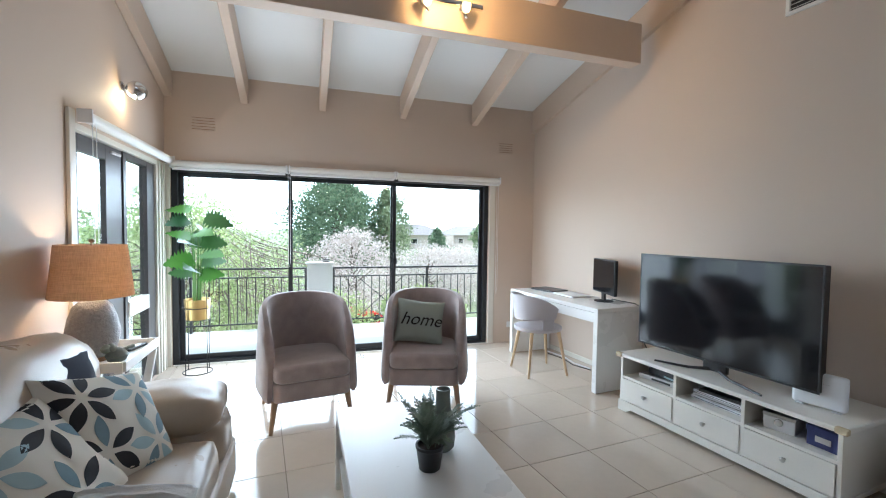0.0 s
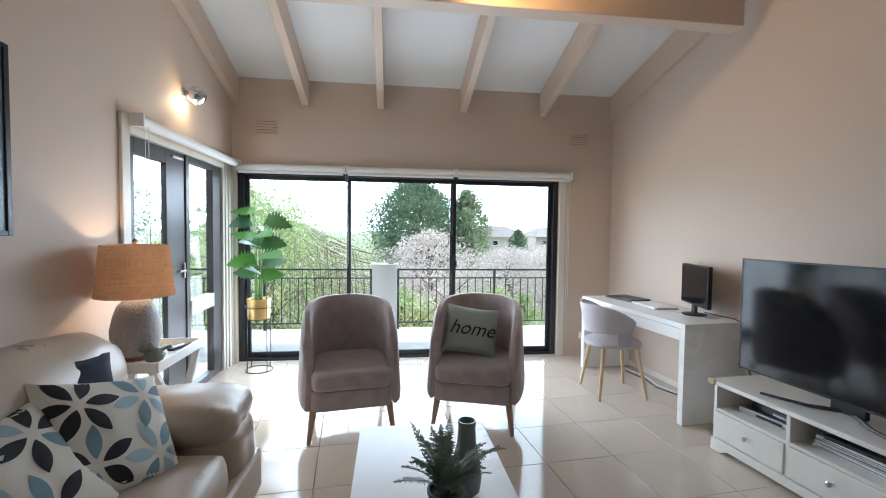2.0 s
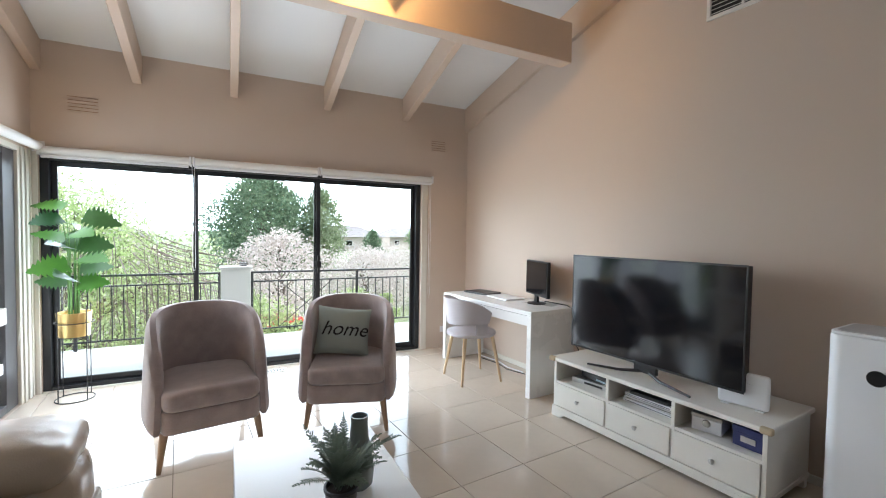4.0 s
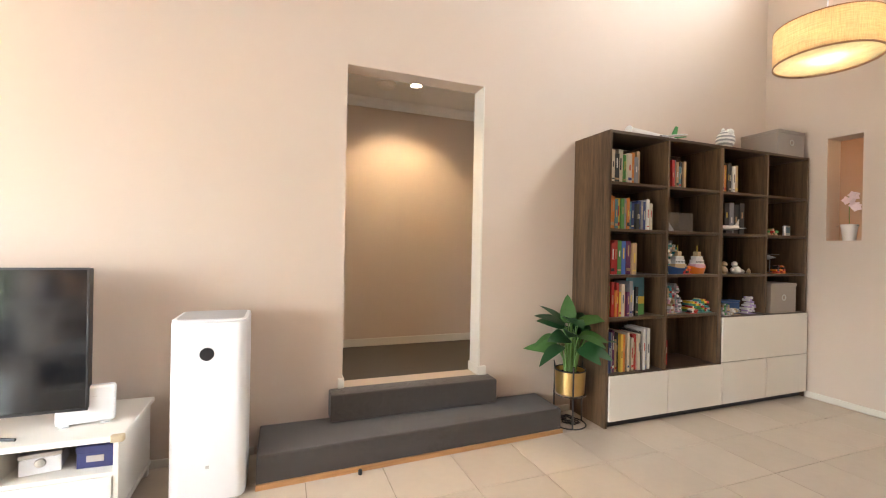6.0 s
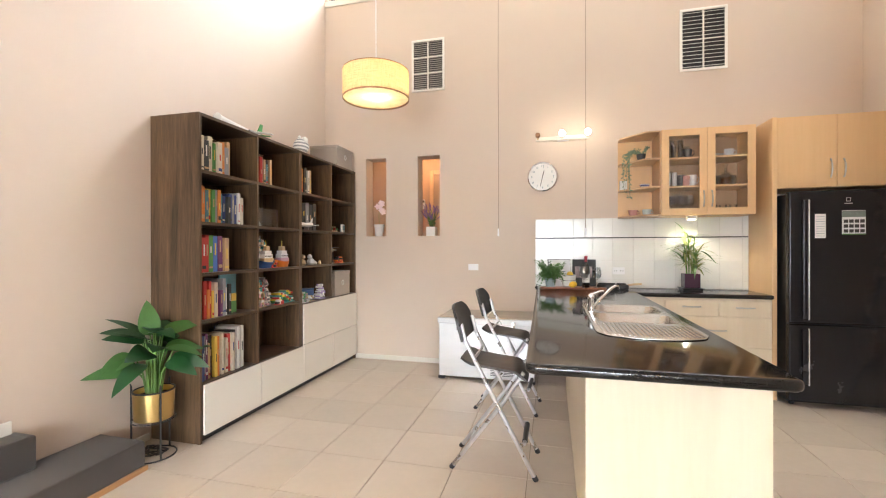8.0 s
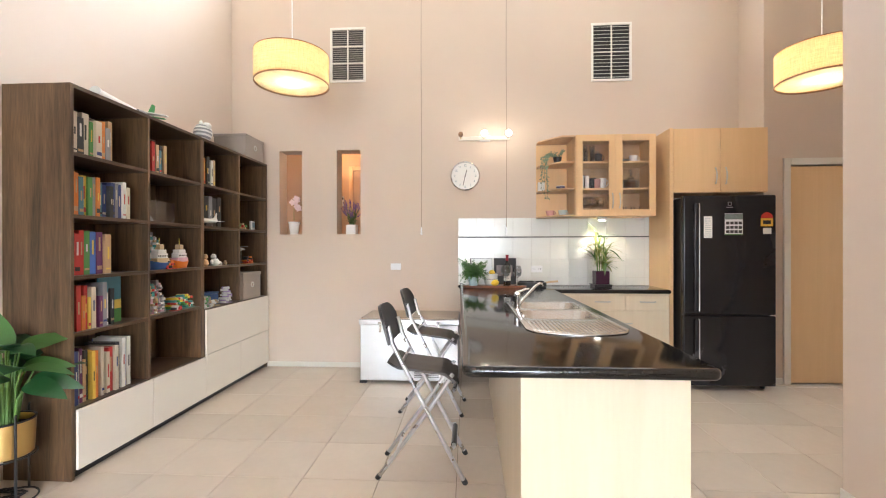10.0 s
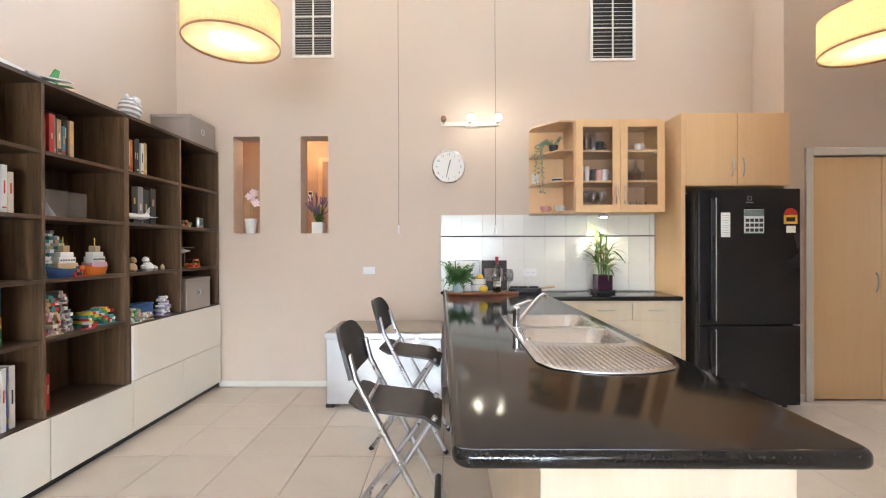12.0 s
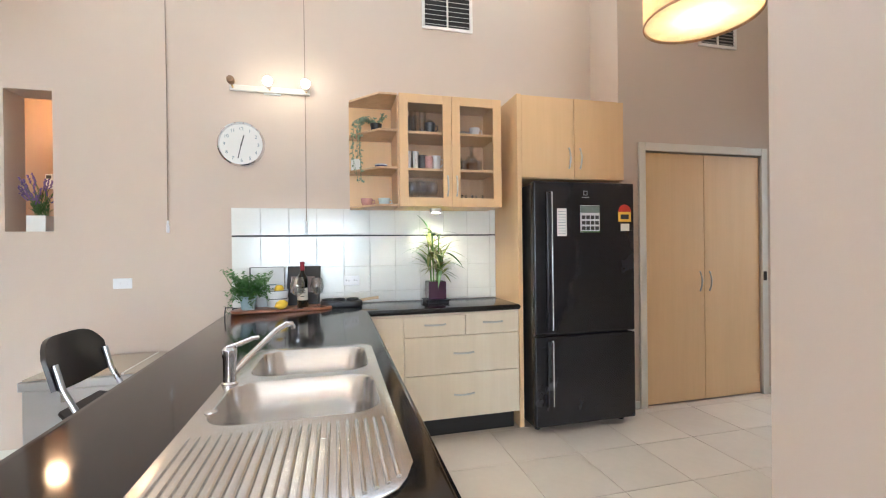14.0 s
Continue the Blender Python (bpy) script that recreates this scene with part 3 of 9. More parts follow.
for sgn in (-1, 1):
    part("bracket", block((-0.04, sgn * (w - 0.008) - 0.008, -0.04), (0.04, sgn * (w - 0.008) + 0.008, 0.042), 0.004), PLASTIC, b)
c = thing("blind_chain", NORTH @ pose(WX + 0.08, WD0 + 0.06, 0), "thin white bead chain beside the garden door", "cord")
part("chain", tube([(0, 0, WDT), (0.003, 0, 1.3), (0.002, 0, 0.95), (0.012, 0, 0.9), (0.022, 0, 0.95), (0.022, 0, 1.3), (0.02, 0, WDT)], 0.0022, 6), PLASTIC, c)

# ---------- high windows in the kitchen wall ----------
cw = new("window_2")
tagged(cw, "row of high clerestory windows with white frames", "window", "", "structure")
part("frame", blocks([((-5.35, SOUTH - 0.14, CL0), (-0.05, SOUTH - 0.06, CL0 + 0.05)), ((-5.35, SOUTH - 0.14, CL1 - 0.05), (-0.05, SOUTH - 0.06, CL1))] +
     [((x, SOUTH - 0.14, CL0 + 0.05), (x + 0.05, SOUTH - 0.06, CL1 - 0.05)) for x in (-5.35, -4.03, -2.72, -1.41, -0.10)]), ALU, cw)
for x in (-5.30, -3.98, -2.67, -1.36):
    g = part("pane", block((x, SOUTH - 0.103, CL0 + 0.05), (x + 1.26, SOUTH - 0.097, CL1 - 0.05), 0), GLASS, cw)
    g.visible_shadow = False
structure("trim_clerestory", block((-5.37, SOUTH + 0.002, CL0 - 0.07), (-0.002, SOUTH + 0.02, CL0), 0.003), TRIM, "cream sill strip under the high windows")

# ---------- bookcase ----------
BY0, BY1, BD, BH = -8.845, -6.455, 0.42, 2.277
book = thing("bookcase", pose(0, 0, 0), "tall dark-stained oak bookcase with cream gloss drawers, half full", "bookcase")
part("side", block((-BD, BY1 - 0.022, 0.0), (-0.005, BY1, BH), 0.0015), OAK, book)
part("side", block((-BD, BY0, 0.0), (-0.005, BY0 + 0.022, BH), 0.0015), OAK, book)
cols = [BY1 - 0.022, -7.058, -7.668, -8.262, BY0 + 0.022]
shelf_z = [0.405, 0.84, 1.172, 1.528, 1.888, 2.255]
part("back", block((-0.02, BY0 + 0.024, 0.05), (-0.006, BY1 - 0.024, BH - 0.03), 0), OAK, book)
part("top", block((-BD, BY0 + 0.022, BH - 0.022), (-0.005, BY1 - 0.022, BH), 0.0015), SHELFOAK, book)
part("plinth", block((-BD + 0.03, BY0 + 0.022, 0.0), (-0.02, BY1 - 0.022, 0.045), 0), BLACK, book)
for y, w in ((cols[1], 0.02), (cols[2], 0.044), (cols[3], 0.02)):
    part("divider", block((-BD + 0.002, y - w / 2, 0.407 if y > -7.6 else (0.40 if y > -7.7 else 0.815)), (-0.022, y + w / 2, BH - 0.023), 0.001), OAK, book)
for k in range(4):
    y1, y0 = cols[k] - (0.0 if k == 0 else (0.022 if k == 2 else 0.01)), cols[k + 1] + (0.0 if k == 3 else (0.022 if k == 1 else 0.01))
    for z in shelf_z[:-1]:
        if k >= 2 and z < 0.8:
            continue
        zz = z - (0.035 if k >= 2 and z < 0.9 else 0)
        part("shelf", block((-BD + 0.004, y0 + 0.001, zz - 0.022), (-0.022, y1 - 0.001, zz), 0.001), SHELFOAK, book)
for y0, y1, z0, z1 in ((-7.070, -6.480, 0.055, 0.40), (-7.690, -7.074, 0.055, 0.40), (-8.260, -7.694, 0.055, 0.412), (-8.838, -8.264, 0.055, 0.412), (-8.838, -7.694, 0.416, 0.80)):
    part("drawer", block((-BD - 0.018, y0, z0), (-BD - 0.001, y1 - 0.002, z1), 0.002), CREAM, book, "cream high-gloss drawer front")
part("carcass", block((-BD + 0.0, BY0 + 0.024, 0.048), (-0.022, BY1 - 0.024, 0.382), 0), SHELFOAK, book)
part("carcass", block((-BD + 0.0, BY0 + 0.024, 0.384), (-0.022, -7.69, 0.782), 0), SHELFOAK, book)

# ---------- kitchen island and bench ----------
TOP = 0.925
IX0, IX1, IY1 = -3.525, -2.655, -5.605        # island top: west and east edge, north end
BF = -8.355                                    # bench front edge
W0, E0 = -4.625, -2.59
top_outline = [*[(IX1 - 0.04 + 0.04 * math.cos(math.pi / 10 * i), IY1 - 0.04 + 0.04 * math.sin(math.pi / 10 * i)) for i in range(6)], *[(IX0 + 0.04 - 0.04 * math.sin(math.pi / 10 * i), IY1 - 0.04 + 0.04 * math.cos(math.pi / 10 * i)) for i in range(6)], (IX0, BF - 0.0), (W0, BF), (W0, SOUTH + 0.004), (E0 + 0.02, SOUTH + 0.004), (E0 + 0.0, SOUTH + 0.02)]
SX0, SX1, SY0, SY1 = -3.46, -2.962, -7.36, -6.15
bowls = [(-3.428, -3.03, -7.315, -6.955), (-3.43, -3.0, -6.905, -6.56)]


def top_mesh():
    bm = prism(top_outline, TOP - 0.04, TOP, bevel=0.016, seg=4)
    return bm


wt = link("worktop", top_mesh(), GRANITE, None, "polished black granite worktop with rounded edge", None, True)
tagged(wt, "", "worktop")


def boolean_cut(ob, cutters):
    """Cuts the boxes out of the mesh of ob and leaves plain geometry."""
    tmp = bmesh.new()
    for x0, x1, y0, y1 in cutters:
        prism(rounded(x0, x1, y0, y1, 0.08, 6), TOP - 0.3, TOP + 0.1, tmp)
    me = bpy.data.meshes.new("cut")
    tmp.to_mesh(me)
    tmp.free()
    c = bpy.data.objects.new("cut", me)
    scene.collection.objects.link(c)
    mod = ob.modifiers.new("cut", "BOOLEAN")
    mod.object, mod.operation, mod.solver = c, "DIFFERENCE", "EXACT"
    dg = bpy.context.evaluated_depsgraph_get()
    fresh = bpy.data.meshes.new_from_object(ob.evaluated_get(dg))
    ob.modifiers.clear()
    ob.data = fresh
    bpy.data.objects.remove(c)
    bpy.data.meshes.remove(me)


boolean_cut(wt, bowls)

isl = thing("kitchen_island", pose(0, 0, 0), "pale laminate island base under the granite top", "cabinet")
part("end_panel", block((-3.515, -5.835, 0.0), (-2.878, -5.81, TOP - 0.042), 0.002), PALEMAPLE, isl)
part("back_panel", block((-2.898, -8.30, 0.0), (-2.880, -5.837, TOP - 0.042), 0.002), PALEMAPLE, isl)
part("front_panel", block((-3.51, -8.30, 0.10), (-3.49, -5.837, TOP - 0.042), 0.002), PALEMAPLE, isl)
part("plinth", block((-3.46, -8.30, 0.0), (-3.45, -5.837, 0.10), 0), BLACK, isl)

base = thing("drawer_cabinet", pose(0, 0, 0), "cream laminate kitchen drawers with nickel handles", "cabinet")
FY = -8.372
part("body", block((W0 + 0.002, SOUTH + 0.004, 0.13), (-3.50, FY - 0.018, TOP - 0.042), 0), PALEMAPLE, base)
part("plinth", block((W0 + 0.03, SOUTH + 0.02, 0.0), (-3.5, FY - 0.06, 0.13), 0), BLACK, base)


def bow_handle(parent, c, axis, l=0.13):
    """A bowed bar handle at c; axis 0 lies along x, 2 stands."""
    pts = []
    for i in range(9):
        t = i / 8 * 2 - 1
        o = 0.022 * (1 - t * t) + 0.004
        pts.append((c[0] + (t * l / 2 if axis == 0 else 0), c[1] + o, c[2] + (t * l / 2 if axis == 2 else 0)))
    return part("handle", tube(pts, 0.0065, 8), NICKEL, parent, "bowed nickel handle", smooth=True)


DX = [-4.618, -4.205, -3.762]
fronts = [(DX[0], DX[1], 0.725, 0.868), (DX[1], DX[2], 0.725, 0.868), (DX[0], DX[2], 0.455, 0.72), (DX[0], DX[2], 0.138, 0.45), (DX[2], -3.512, 0.138, 0.868)]
for i, (x0, x1, z0, z1) in enumerate(fronts):
    d = part("drawer" if i < 4 else "filler", block((x0 + 0.002, FY - 0.017, z0), (x1 - 0.002, FY, z1), 0.002), PALEMAPLE, base)
    if i < 4:
        bow_handle(d, ((x0 + x1) / 2, FY, (z0 + z1) / 2 + 0.01), 0, 0.15)

# ---------- fridge and its housing ----------
hs = thing("tall_cabinet", pose(0, 0, 0), "maple laminate fridge housing with overhead cupboard", "cabinet")
part("side", block((-4.665, SOUTH + 0.004, 0.0), (-4.630, -8.395, 2.485), 0.002), MAPLE, hs)
part("body", block((-5.545, SOUTH + 0.004, 1.86), (-4.667, -8.42, 2.48), 0), MAPLE, hs)
for x0, x1, hx in ((-5.105, -4.668, -5.06), (-5.545, -5.109, -5.155)):
    d = part("door", block((x0, -8.418, 1.865), (x1, -8.40, 2.48), 0.002), MAPLE, hs)
    bow_handle(d, (hx, -8.40, 2.02), 2, 0.16)
FRIDGE = surface("dark_fridge_steel", (0.030, 0.030, 0.033), 0.26, metal=0.6, vary=0.06, scale=3, fine=150, bump=0.03, dist=0.0005, rvary=0.15)
fr = thing("fridge", pose(0, 0, 0), "large dark grey two-door fridge with bottom freezer", "fridge")
FX0, FX1, FF = -5.515, -4.685, -8.245
part("body", block((FX0 + 0.01, SOUTH + 0.03, 0.03), (FX1 - 0.01, FF - 0.065, 1.80), 0.008), BLACK, fr)
up = part("fridge_door", block((FX0, FF - 0.06, 0.705), (FX1, FF, 1.815), 0.012, 3), FRIDGE, fr)
lo = part("freezer_door", block((FX0, FF - 0.06, 0.045), (FX1, FF, 0.695), 0.012, 3), FRIDGE, fr)
for d, z0, z1 in ((up, 0.74, 1.74), (lo, 0.19, 0.665)):
    part("handle", block((FX1 - 0.13, FF - 0.002, z0), (FX1 - 0.085, FF + 0.03, z1), 0.012, 3), FRIDGE, d, "long dark bar handle")
    part("grip", block((FX1 - 0.145, FF + 0.001, z0), (FX1 - 0.132, FF + 0.012, z1), 0.004), NICKEL, d, "satin metal grip strip")
for x in (FX0 + 0.06, FX1 - 0.06):
    part("foot", lathe([(0.02, 0.0), (0.022, 0.03)], 14), BLACK, fr, m=pose(x, FF - 0.1, 0))

# pantry doors
pn = new("door_2")
tagged(pn, "pair of maple veneer pantry doors in a cream frame", "door", "", "structure")
part("door_frame", blocks([((PD0 - 0.065, PANTRY + 0.002, 0), (PD0, PANTRY + 0.022, PDT + 0.065)), ((PD1, PANTRY + 0.002, 0), (PD1 + 0.065, PANTRY + 0.022, PDT + 0.065)), ((PD0, PANTRY + 0.002, PDT), (PD1, PANTRY + 0.022, PDT + 0.065))]), TRIM, pn)
mid = (PD0 + PD1) / 2
for x0, x1, hx in ((mid + 0.002, PD1 - 0.006, mid + 0.05), (PD0 + 0.006, mid - 0.002, mid - 0.05)):
    d = part("leaf", block((x0, PANTRY - 0.03, 0.012), (x1, PANTRY - 0.006, PDT - 0.012), 0.002), MAPLE, pn)
    bow_handle(d, (hx, PANTRY - 0.006, 1.03), 2, 0.17)
part("catch", blocks([((PD0 - 0.03, PANTRY + 0.022, 1.02), (PD0 - 0.005, PANTRY + 0.04, 1.10))], 0.004), BLACK, pn, "small black door catch")

# doorway in the kitchen's west wall
structure("trim_doorway", blocks([((KW + 0.002, KD0 - 0.08, 0), (KW + 0.022, KD0, KDT + 0.07)), ((KW + 0.002, KD1, 0), (KW + 0.022, KD1 + 0.08, KDT + 0.07)), ((KW + 0.002, KD0, KDT), (KW + 0.022, KD1, KDT + 0.07)),
          ((KW - 0.14, KD0, 0), (KW + 0.002, KD0 + 0.02, KDT))]), TRIM, "cream door frame of the next room")
structure("wall_next_room", blocks([((KW - 2.4, -9.6, -0.1), (KW - 2.3, -6.3, 3.0)), ((KW - 2.3, -9.6, -0.1), (KW - 0.14, -9.5, 3.0)), ((KW - 2.3, -6.4, -0.1), (KW - 0.14, -6.3, 3.0)), ((KW - 2.3, -9.5, 2.9), (KW - 0.14, -6.4, 3.0))], 0), PANEL, "white walls of the next room")
structure("floor_next_room", block((KW - 2.3, -9.5, -0.1), (KW - 0.0, -6.4, -0.006), 0), CARPET, "dark floor of the next room")
# unseen fill lamp, added under the ceiling to brighten the next room
lamp("next_room_fill", "AREA", look((KW - 1.2, -7.9, 2.7), (KW - 1.2, -7.9, 0)), 8, (0.95, 0.98, 1.0), size=(1.4, 1.4))

# ---------- living room: seats ----------
VELVET = surface("taupe_velvet", (0.37, 0.295, 0.275), 0.85, vary=0.55, scale=11, fine=160, bump=0.35, dist=0.003, sheen=0.6)
LEATHER = surface("beige_leather", (0.43, 0.345, 0.26), 0.30, vary=0.08, scale=6, fine=190, bump=0.35, dist=0.002, rvary=0.25)
SAGE = surface("sage_linen", (0.36, 0.39, 0.34), 0.9, vary=0.12, scale=14, fine=330, bump=0.6, dist=0.002)
NAVY = surface("navy_cloth", (0.022, 0.026, 0.045), 0.9, vary=0.25, scale=12, fine=300, bump=0.5)
LINEN = surface("cream_linen", (0.72, 0.68, 0.60), 0.9, vary=0.05, scale=12, fine=340, bump=0.5)
INK = surface("black_print", (0.012, 0.012, 0.016), 0.8, vary=0.2, scale=20, fine=300, bump=0.2)
DUSK = surface("slate_blue_print", (0.17, 0.25, 0.29), 0.85, vary=0.15, scale=20, fine=300, bump=0.2)
PALEBLUE = surface("pale_blue_print", (0.36, 0.47, 0.50), 0.85, vary=0.12, scale=20, fine=300, bump=0.2)


def shell(points_of, nu, nv, thick):
    """A thick curved sheet: points_of(u, v) over the unit square, thickened along its normals."""
    bm = bmesh.new()
    g = [[bm.verts.new(points_of(i / nu, j / nv)) for j in range(nv + 1)] for i in range(nu + 1)]
    for i in range(nu):
        for j in range(nv):
            bm.faces.new((g[i][j], g[i + 1][j], g[i + 1][j + 1], g[i][j + 1]))
    bm.normal_update()
    bmesh.ops.solidify(bm, geom=bm.faces[:], thickness=thick)
    bmesh.ops.recalc_face_normals(bm, faces=bm.faces[:])
    return bm


CHAIRLEG = wood("oiled_oak_leg", (0.30, 0.185, 0.10), (0.46, 0.30, 0.18), 0.45, axis=2, grain=30)


def armchair(m):
    c = thing("armchair", m, "taupe velvet tub armchair on tapered timber legs", "armchair", "pair of tub armchairs")

    def tub(u, v):
        # u runs round the back from one arm front to the other, v upwards
        w = 2 * u - 1
        s = abs(w)
        if s < 0.6:
            a = s / 0.6 * math.pi / 2
            x, y = 0.36 * math.sin(a), 0.335 * math.cos(a)
        else:
            e = (s - 0.6) / 0.4
            x, y = 0.36 - 0.045 * e * e, -0.315 * e
        hi = 0.42 + 0.48 * max(0.0, 1 - s ** 3.0) ** 0.6
        z = 0.205 + (hi - 0.205) * v
        k = (z - 0.205) / 0.7
        return (math.copysign(x, w) * (1 - 0.11 * k), y * (1 - 0.08 * k) + 0.03 * k, z)

    bm = shell(tub, 44, 12, -0.075)
    for _ in range(4):
        bmesh.ops.smooth_vert(bm, verts=bm.verts[:], factor=0.5, use_axis_x=True, use_axis_y=True, use_axis_z=True)
    part("backrest", bm, VELVET, c, smooth=True)
    part("seat_frame", prism(rounded(-0.262, 0.262, -0.318, 0.25, 0.06), 0.21, 0.34, bevel=0.012, seg=3), VELVET, c, smooth=True)
    seat = prism(rounded(-0.258, 0.258, -0.345, 0.25, 0.07), 0.342, 0.455, bevel=0.032, seg=5)
    bmesh.ops.subdivide_edges(seat, edges=seat.edges[:], cuts=1, use_grid_fill=True)
    for v in seat.verts:
        if v.co.z > 0.40:
            v.co.z += 0.025 * max(0, 1 - (v.co.x / 0.26) ** 2) * max(0, 1 - ((v.co.y + 0.05) / 0.3) ** 2)
    part("seat_cushion", seat, VELVET, c, smooth=True)
    for sx in (-1, 1):
        for y, dy in ((-0.26, -0.03), (0.24, 0.05)):
            part("leg", tube([(sx * 0.245, y, 0.215), (sx * 0.275, y + dy, 0.0)], 0.024, 12, r2=0.013), CHAIRLEG, c, smooth=True)
    return c


armchair(pose(-2.87, -1.22, 0, 0, 0, 4))
armchair(pose(-1.94, -1.29, 0, 0, 0, -23))


def pillow_z(u, v, sz, square=0.35):
    return sz / 2 * max(0.0, (1 - u * u) * (1 - v * v)) ** square


def letters(text, size, material, name, parent, m, label, shear=0.0):
    cu = bpy.data.curves.new(name, "FONT")
    cu.body, cu.size, cu.align_x, cu.align_y, cu.shear, cu.extrude, cu.resolution_u = text, size, "CENTER", "CENTER", shear, 0.0006, 3
    tmp = bpy.data.objects.new(name, cu)
    scene.collection.objects.link(tmp)
    me = bpy.data.meshes.new_from_object(tmp.evaluated_get(bpy.context.evaluated_depsgraph_get()))
    bpy.data.objects.remove(tmp)
    bpy.data.curves.remove(cu)
    me.name = name
    me.materials.clear()
    me.materials.append(material)
    ob = new(name, me)
    ob.parent, ob.matrix_local = parent, m
    return tagged(ob, label)


cm = pose(-1.94, -1.29, 0, 0, 0, -23)
cush = thing("cushion", cm @ pose(-0.045, 0.0, 0.635, 68, 7, 8), "sage green square cushion with black script lettering", "cushion")
part("cover", pillowy(0.40, 0.36, 0.13, 16, 0.5, seed=4), SAGE, cush, smooth=True)
word = letters("home", 0.145, INK, "lettering", cush, Matrix.Identity(4), "black script word", 0.35)
for v in word.data.vertices:
    v.co.z += pillow_z(v.co.x / 0.20, v.co.y / 0.18, 0.13) * 1.06 + 0.004

# sofa
S = thing("sofa", NORTH @ pose(0, 0, 0), "beige leather sofa with padded arm", "sofa")
X0, X1 = -4.03, -3.145


def soft_block(lo, hi, r, puff=0.03, seed=0, cuts=8):
    """A padded block: well rounded, swollen in the middle, lightly creased."""
    bm = block(lo, hi, r, 4)
    long_edges = [e for e in bm.edges if e.calc_length() > 0.12]
    bmesh.ops.subdivide_edges(bm, edges=long_edges, cuts=cuts, use_grid_fill=True)
    c = [(a + b) / 2 for a, b in zip(lo, hi)]
    h = [(b - a) / 2 for a, b in zip(lo, hi)]
    bm.normal_update()
    for v in bm.verts:
        q = [(v.co[k] - c[k]) / h[k] for k in range(3)]
        s = sorted((1 - min(1, abs(a)) ** 2) for a in q)
        v.co += v.normal * (puff * s[1] * s[2] + 0.014 * noise.noise(Vector(v.co) * 5 + Vector((seed, 0, 0))) + 0.009 * noise.ridged_multi_fractal(Vector(v.co) * 7 + Vector((seed, 2, 0)), 0.9, 2.1, 3, 1.0, 2.0) - 0.009)
    return bm


part("base", block((X0 + 0.05, -4.33, 0.05), (X1 + 0.03, -2.30, 0.26), 0.02, 3), LEATHER, S, smooth=True)
part("arm", soft_block((X0 + 0.12, -2.635, 0.20), (X1 - 0.0, -2.285, 0.49), 0.09, 0.03, 2), LEATHER, S, smooth=True)
part("arm_cushion", soft_block((X0 + 0.25, -2.675, 0.43), (X1 - 0.015, -2.27, 0.59), 0.07, 0.03, 9), LEATHER, S, "padded leather arm pillow", smooth=True)
for y0, y1, sd in ((-3.50, -2.69, 3), (-4.32, -3.51, 5)):
    part("seat_cushion", soft_block((X0 + 0.25, y0, 0.265), (X1 + 0.015, y1, 0.45), 0.06, 0.02, sd), LEATHER, S, smooth=True)
    part("back_cushion", soft_block((X0 + 0.03, y0 + (0.0 if y0 < -3.6 else 0.0), 0.40), (X0 + 0.36, y1 + (0.3 if y1 > -3 else 0), 0.88), 0.13, 0.05, sd + 7), LEATHER, S, smooth=True)
for x in (X0 + 0.1, X1 - 0.06):
    for y in (-4.25, -2.40):
        part("foot", lathe([(0.025, 0), (0.032, 0.05)], 14), BLACK, S, m=pose(x, y, 0))


def leaf_cushion(m, label, sprays, s=0.45):
    c = thing("cushion", m, label, "cushion", "sofa cushions")
    stuffed = pillowy(s, s, 0.15, 20, 0.45, seed=6)
    skin = BVHTree.FromBMesh(stuffed)
    part("cover", stuffed, LINEN, c, smooth=True)
    for cx, cy, r, mats, turn in sprays:
        for k in range(len(mats)):
            a = turn + 2 * math.pi * k / len(mats)
            bm = bmesh.new()
            n = 14
            L, W = r * 0.98, r * 0.40
            ctr = (cx + math.cos(a) * r * 0.66, cy + math.sin(a) * r * 0.66)
            rows = []
            for i in range(n + 1):
                t = -1 + 2 * i / n
                w = W * 0.5 * (1 - t * t)
                row = []
                for sgn in (-1, -0.5, 0, 0.5, 1):
                    x = ctr[0] + math.cos(a) * t * L / 2 - math.sin(a) * w * sgn
                    y = ctr[1] + math.sin(a) * t * L / 2 + math.cos(a) * w * sgn
                    p = skin.ray_cast(Vector((x, y, 1.0)), Vector((0, 0, -1)))[0]
                    row.append(bm.verts.new((x, y, p.z + 0.0012)) if p else None)
                rows.append(row)
            for p, q in zip(rows, rows[1:]):
                for j in range(4):
                    quad = (p[j], q[j], q[j + 1], p[j + 1])
                    if all(quad):
                        bm.faces.new(quad)
            bmesh.ops.delete(bm, geom=[v for v in bm.verts if not v.link_faces], context="VERTS")
            bmesh.ops.remove_doubles(bm, verts=bm.verts[:], dist=1e-5)
            if len(bm.faces) > 4:
                part("printed_leaf", bm, mats[k], c, smooth=True)
            else:
                bm.free()
    return c


d, e, f = INK, DUSK, PALEBLUE
leaf_cushion(NORTH @ pose(-3.47, -2.90, 0.62, 52, 14, 62), "cream cushion printed with black and blue leaf sprays",
             [(0.11, 0.11, 0.12, [e, f, e, f, e, f], 0.3), (-0.12, 0.10, 0.12, [d, d, d, d, d, d], 0.1), (-0.10, -0.12, 0.12, [d, e, d, d, e, d], 0.5), (0.12, -0.12, 0.12, [f, e, f, f, e, f], 0.0)])
leaf_cushion(NORTH @ pose(-3.55, -3.22, 0.60, 50, -6, 78), "cream cushion printed with pale blue and black leaves",
             [(0.11, 0.11, 0.12, [d, d, f, d, d, e], 0.2), (-0.12, 0.08, 0.12, [f, f, e, f, f, f], 0.1), (0.02, -0.13, 0.12, [d, e, d, d, d, e], 0.5)])
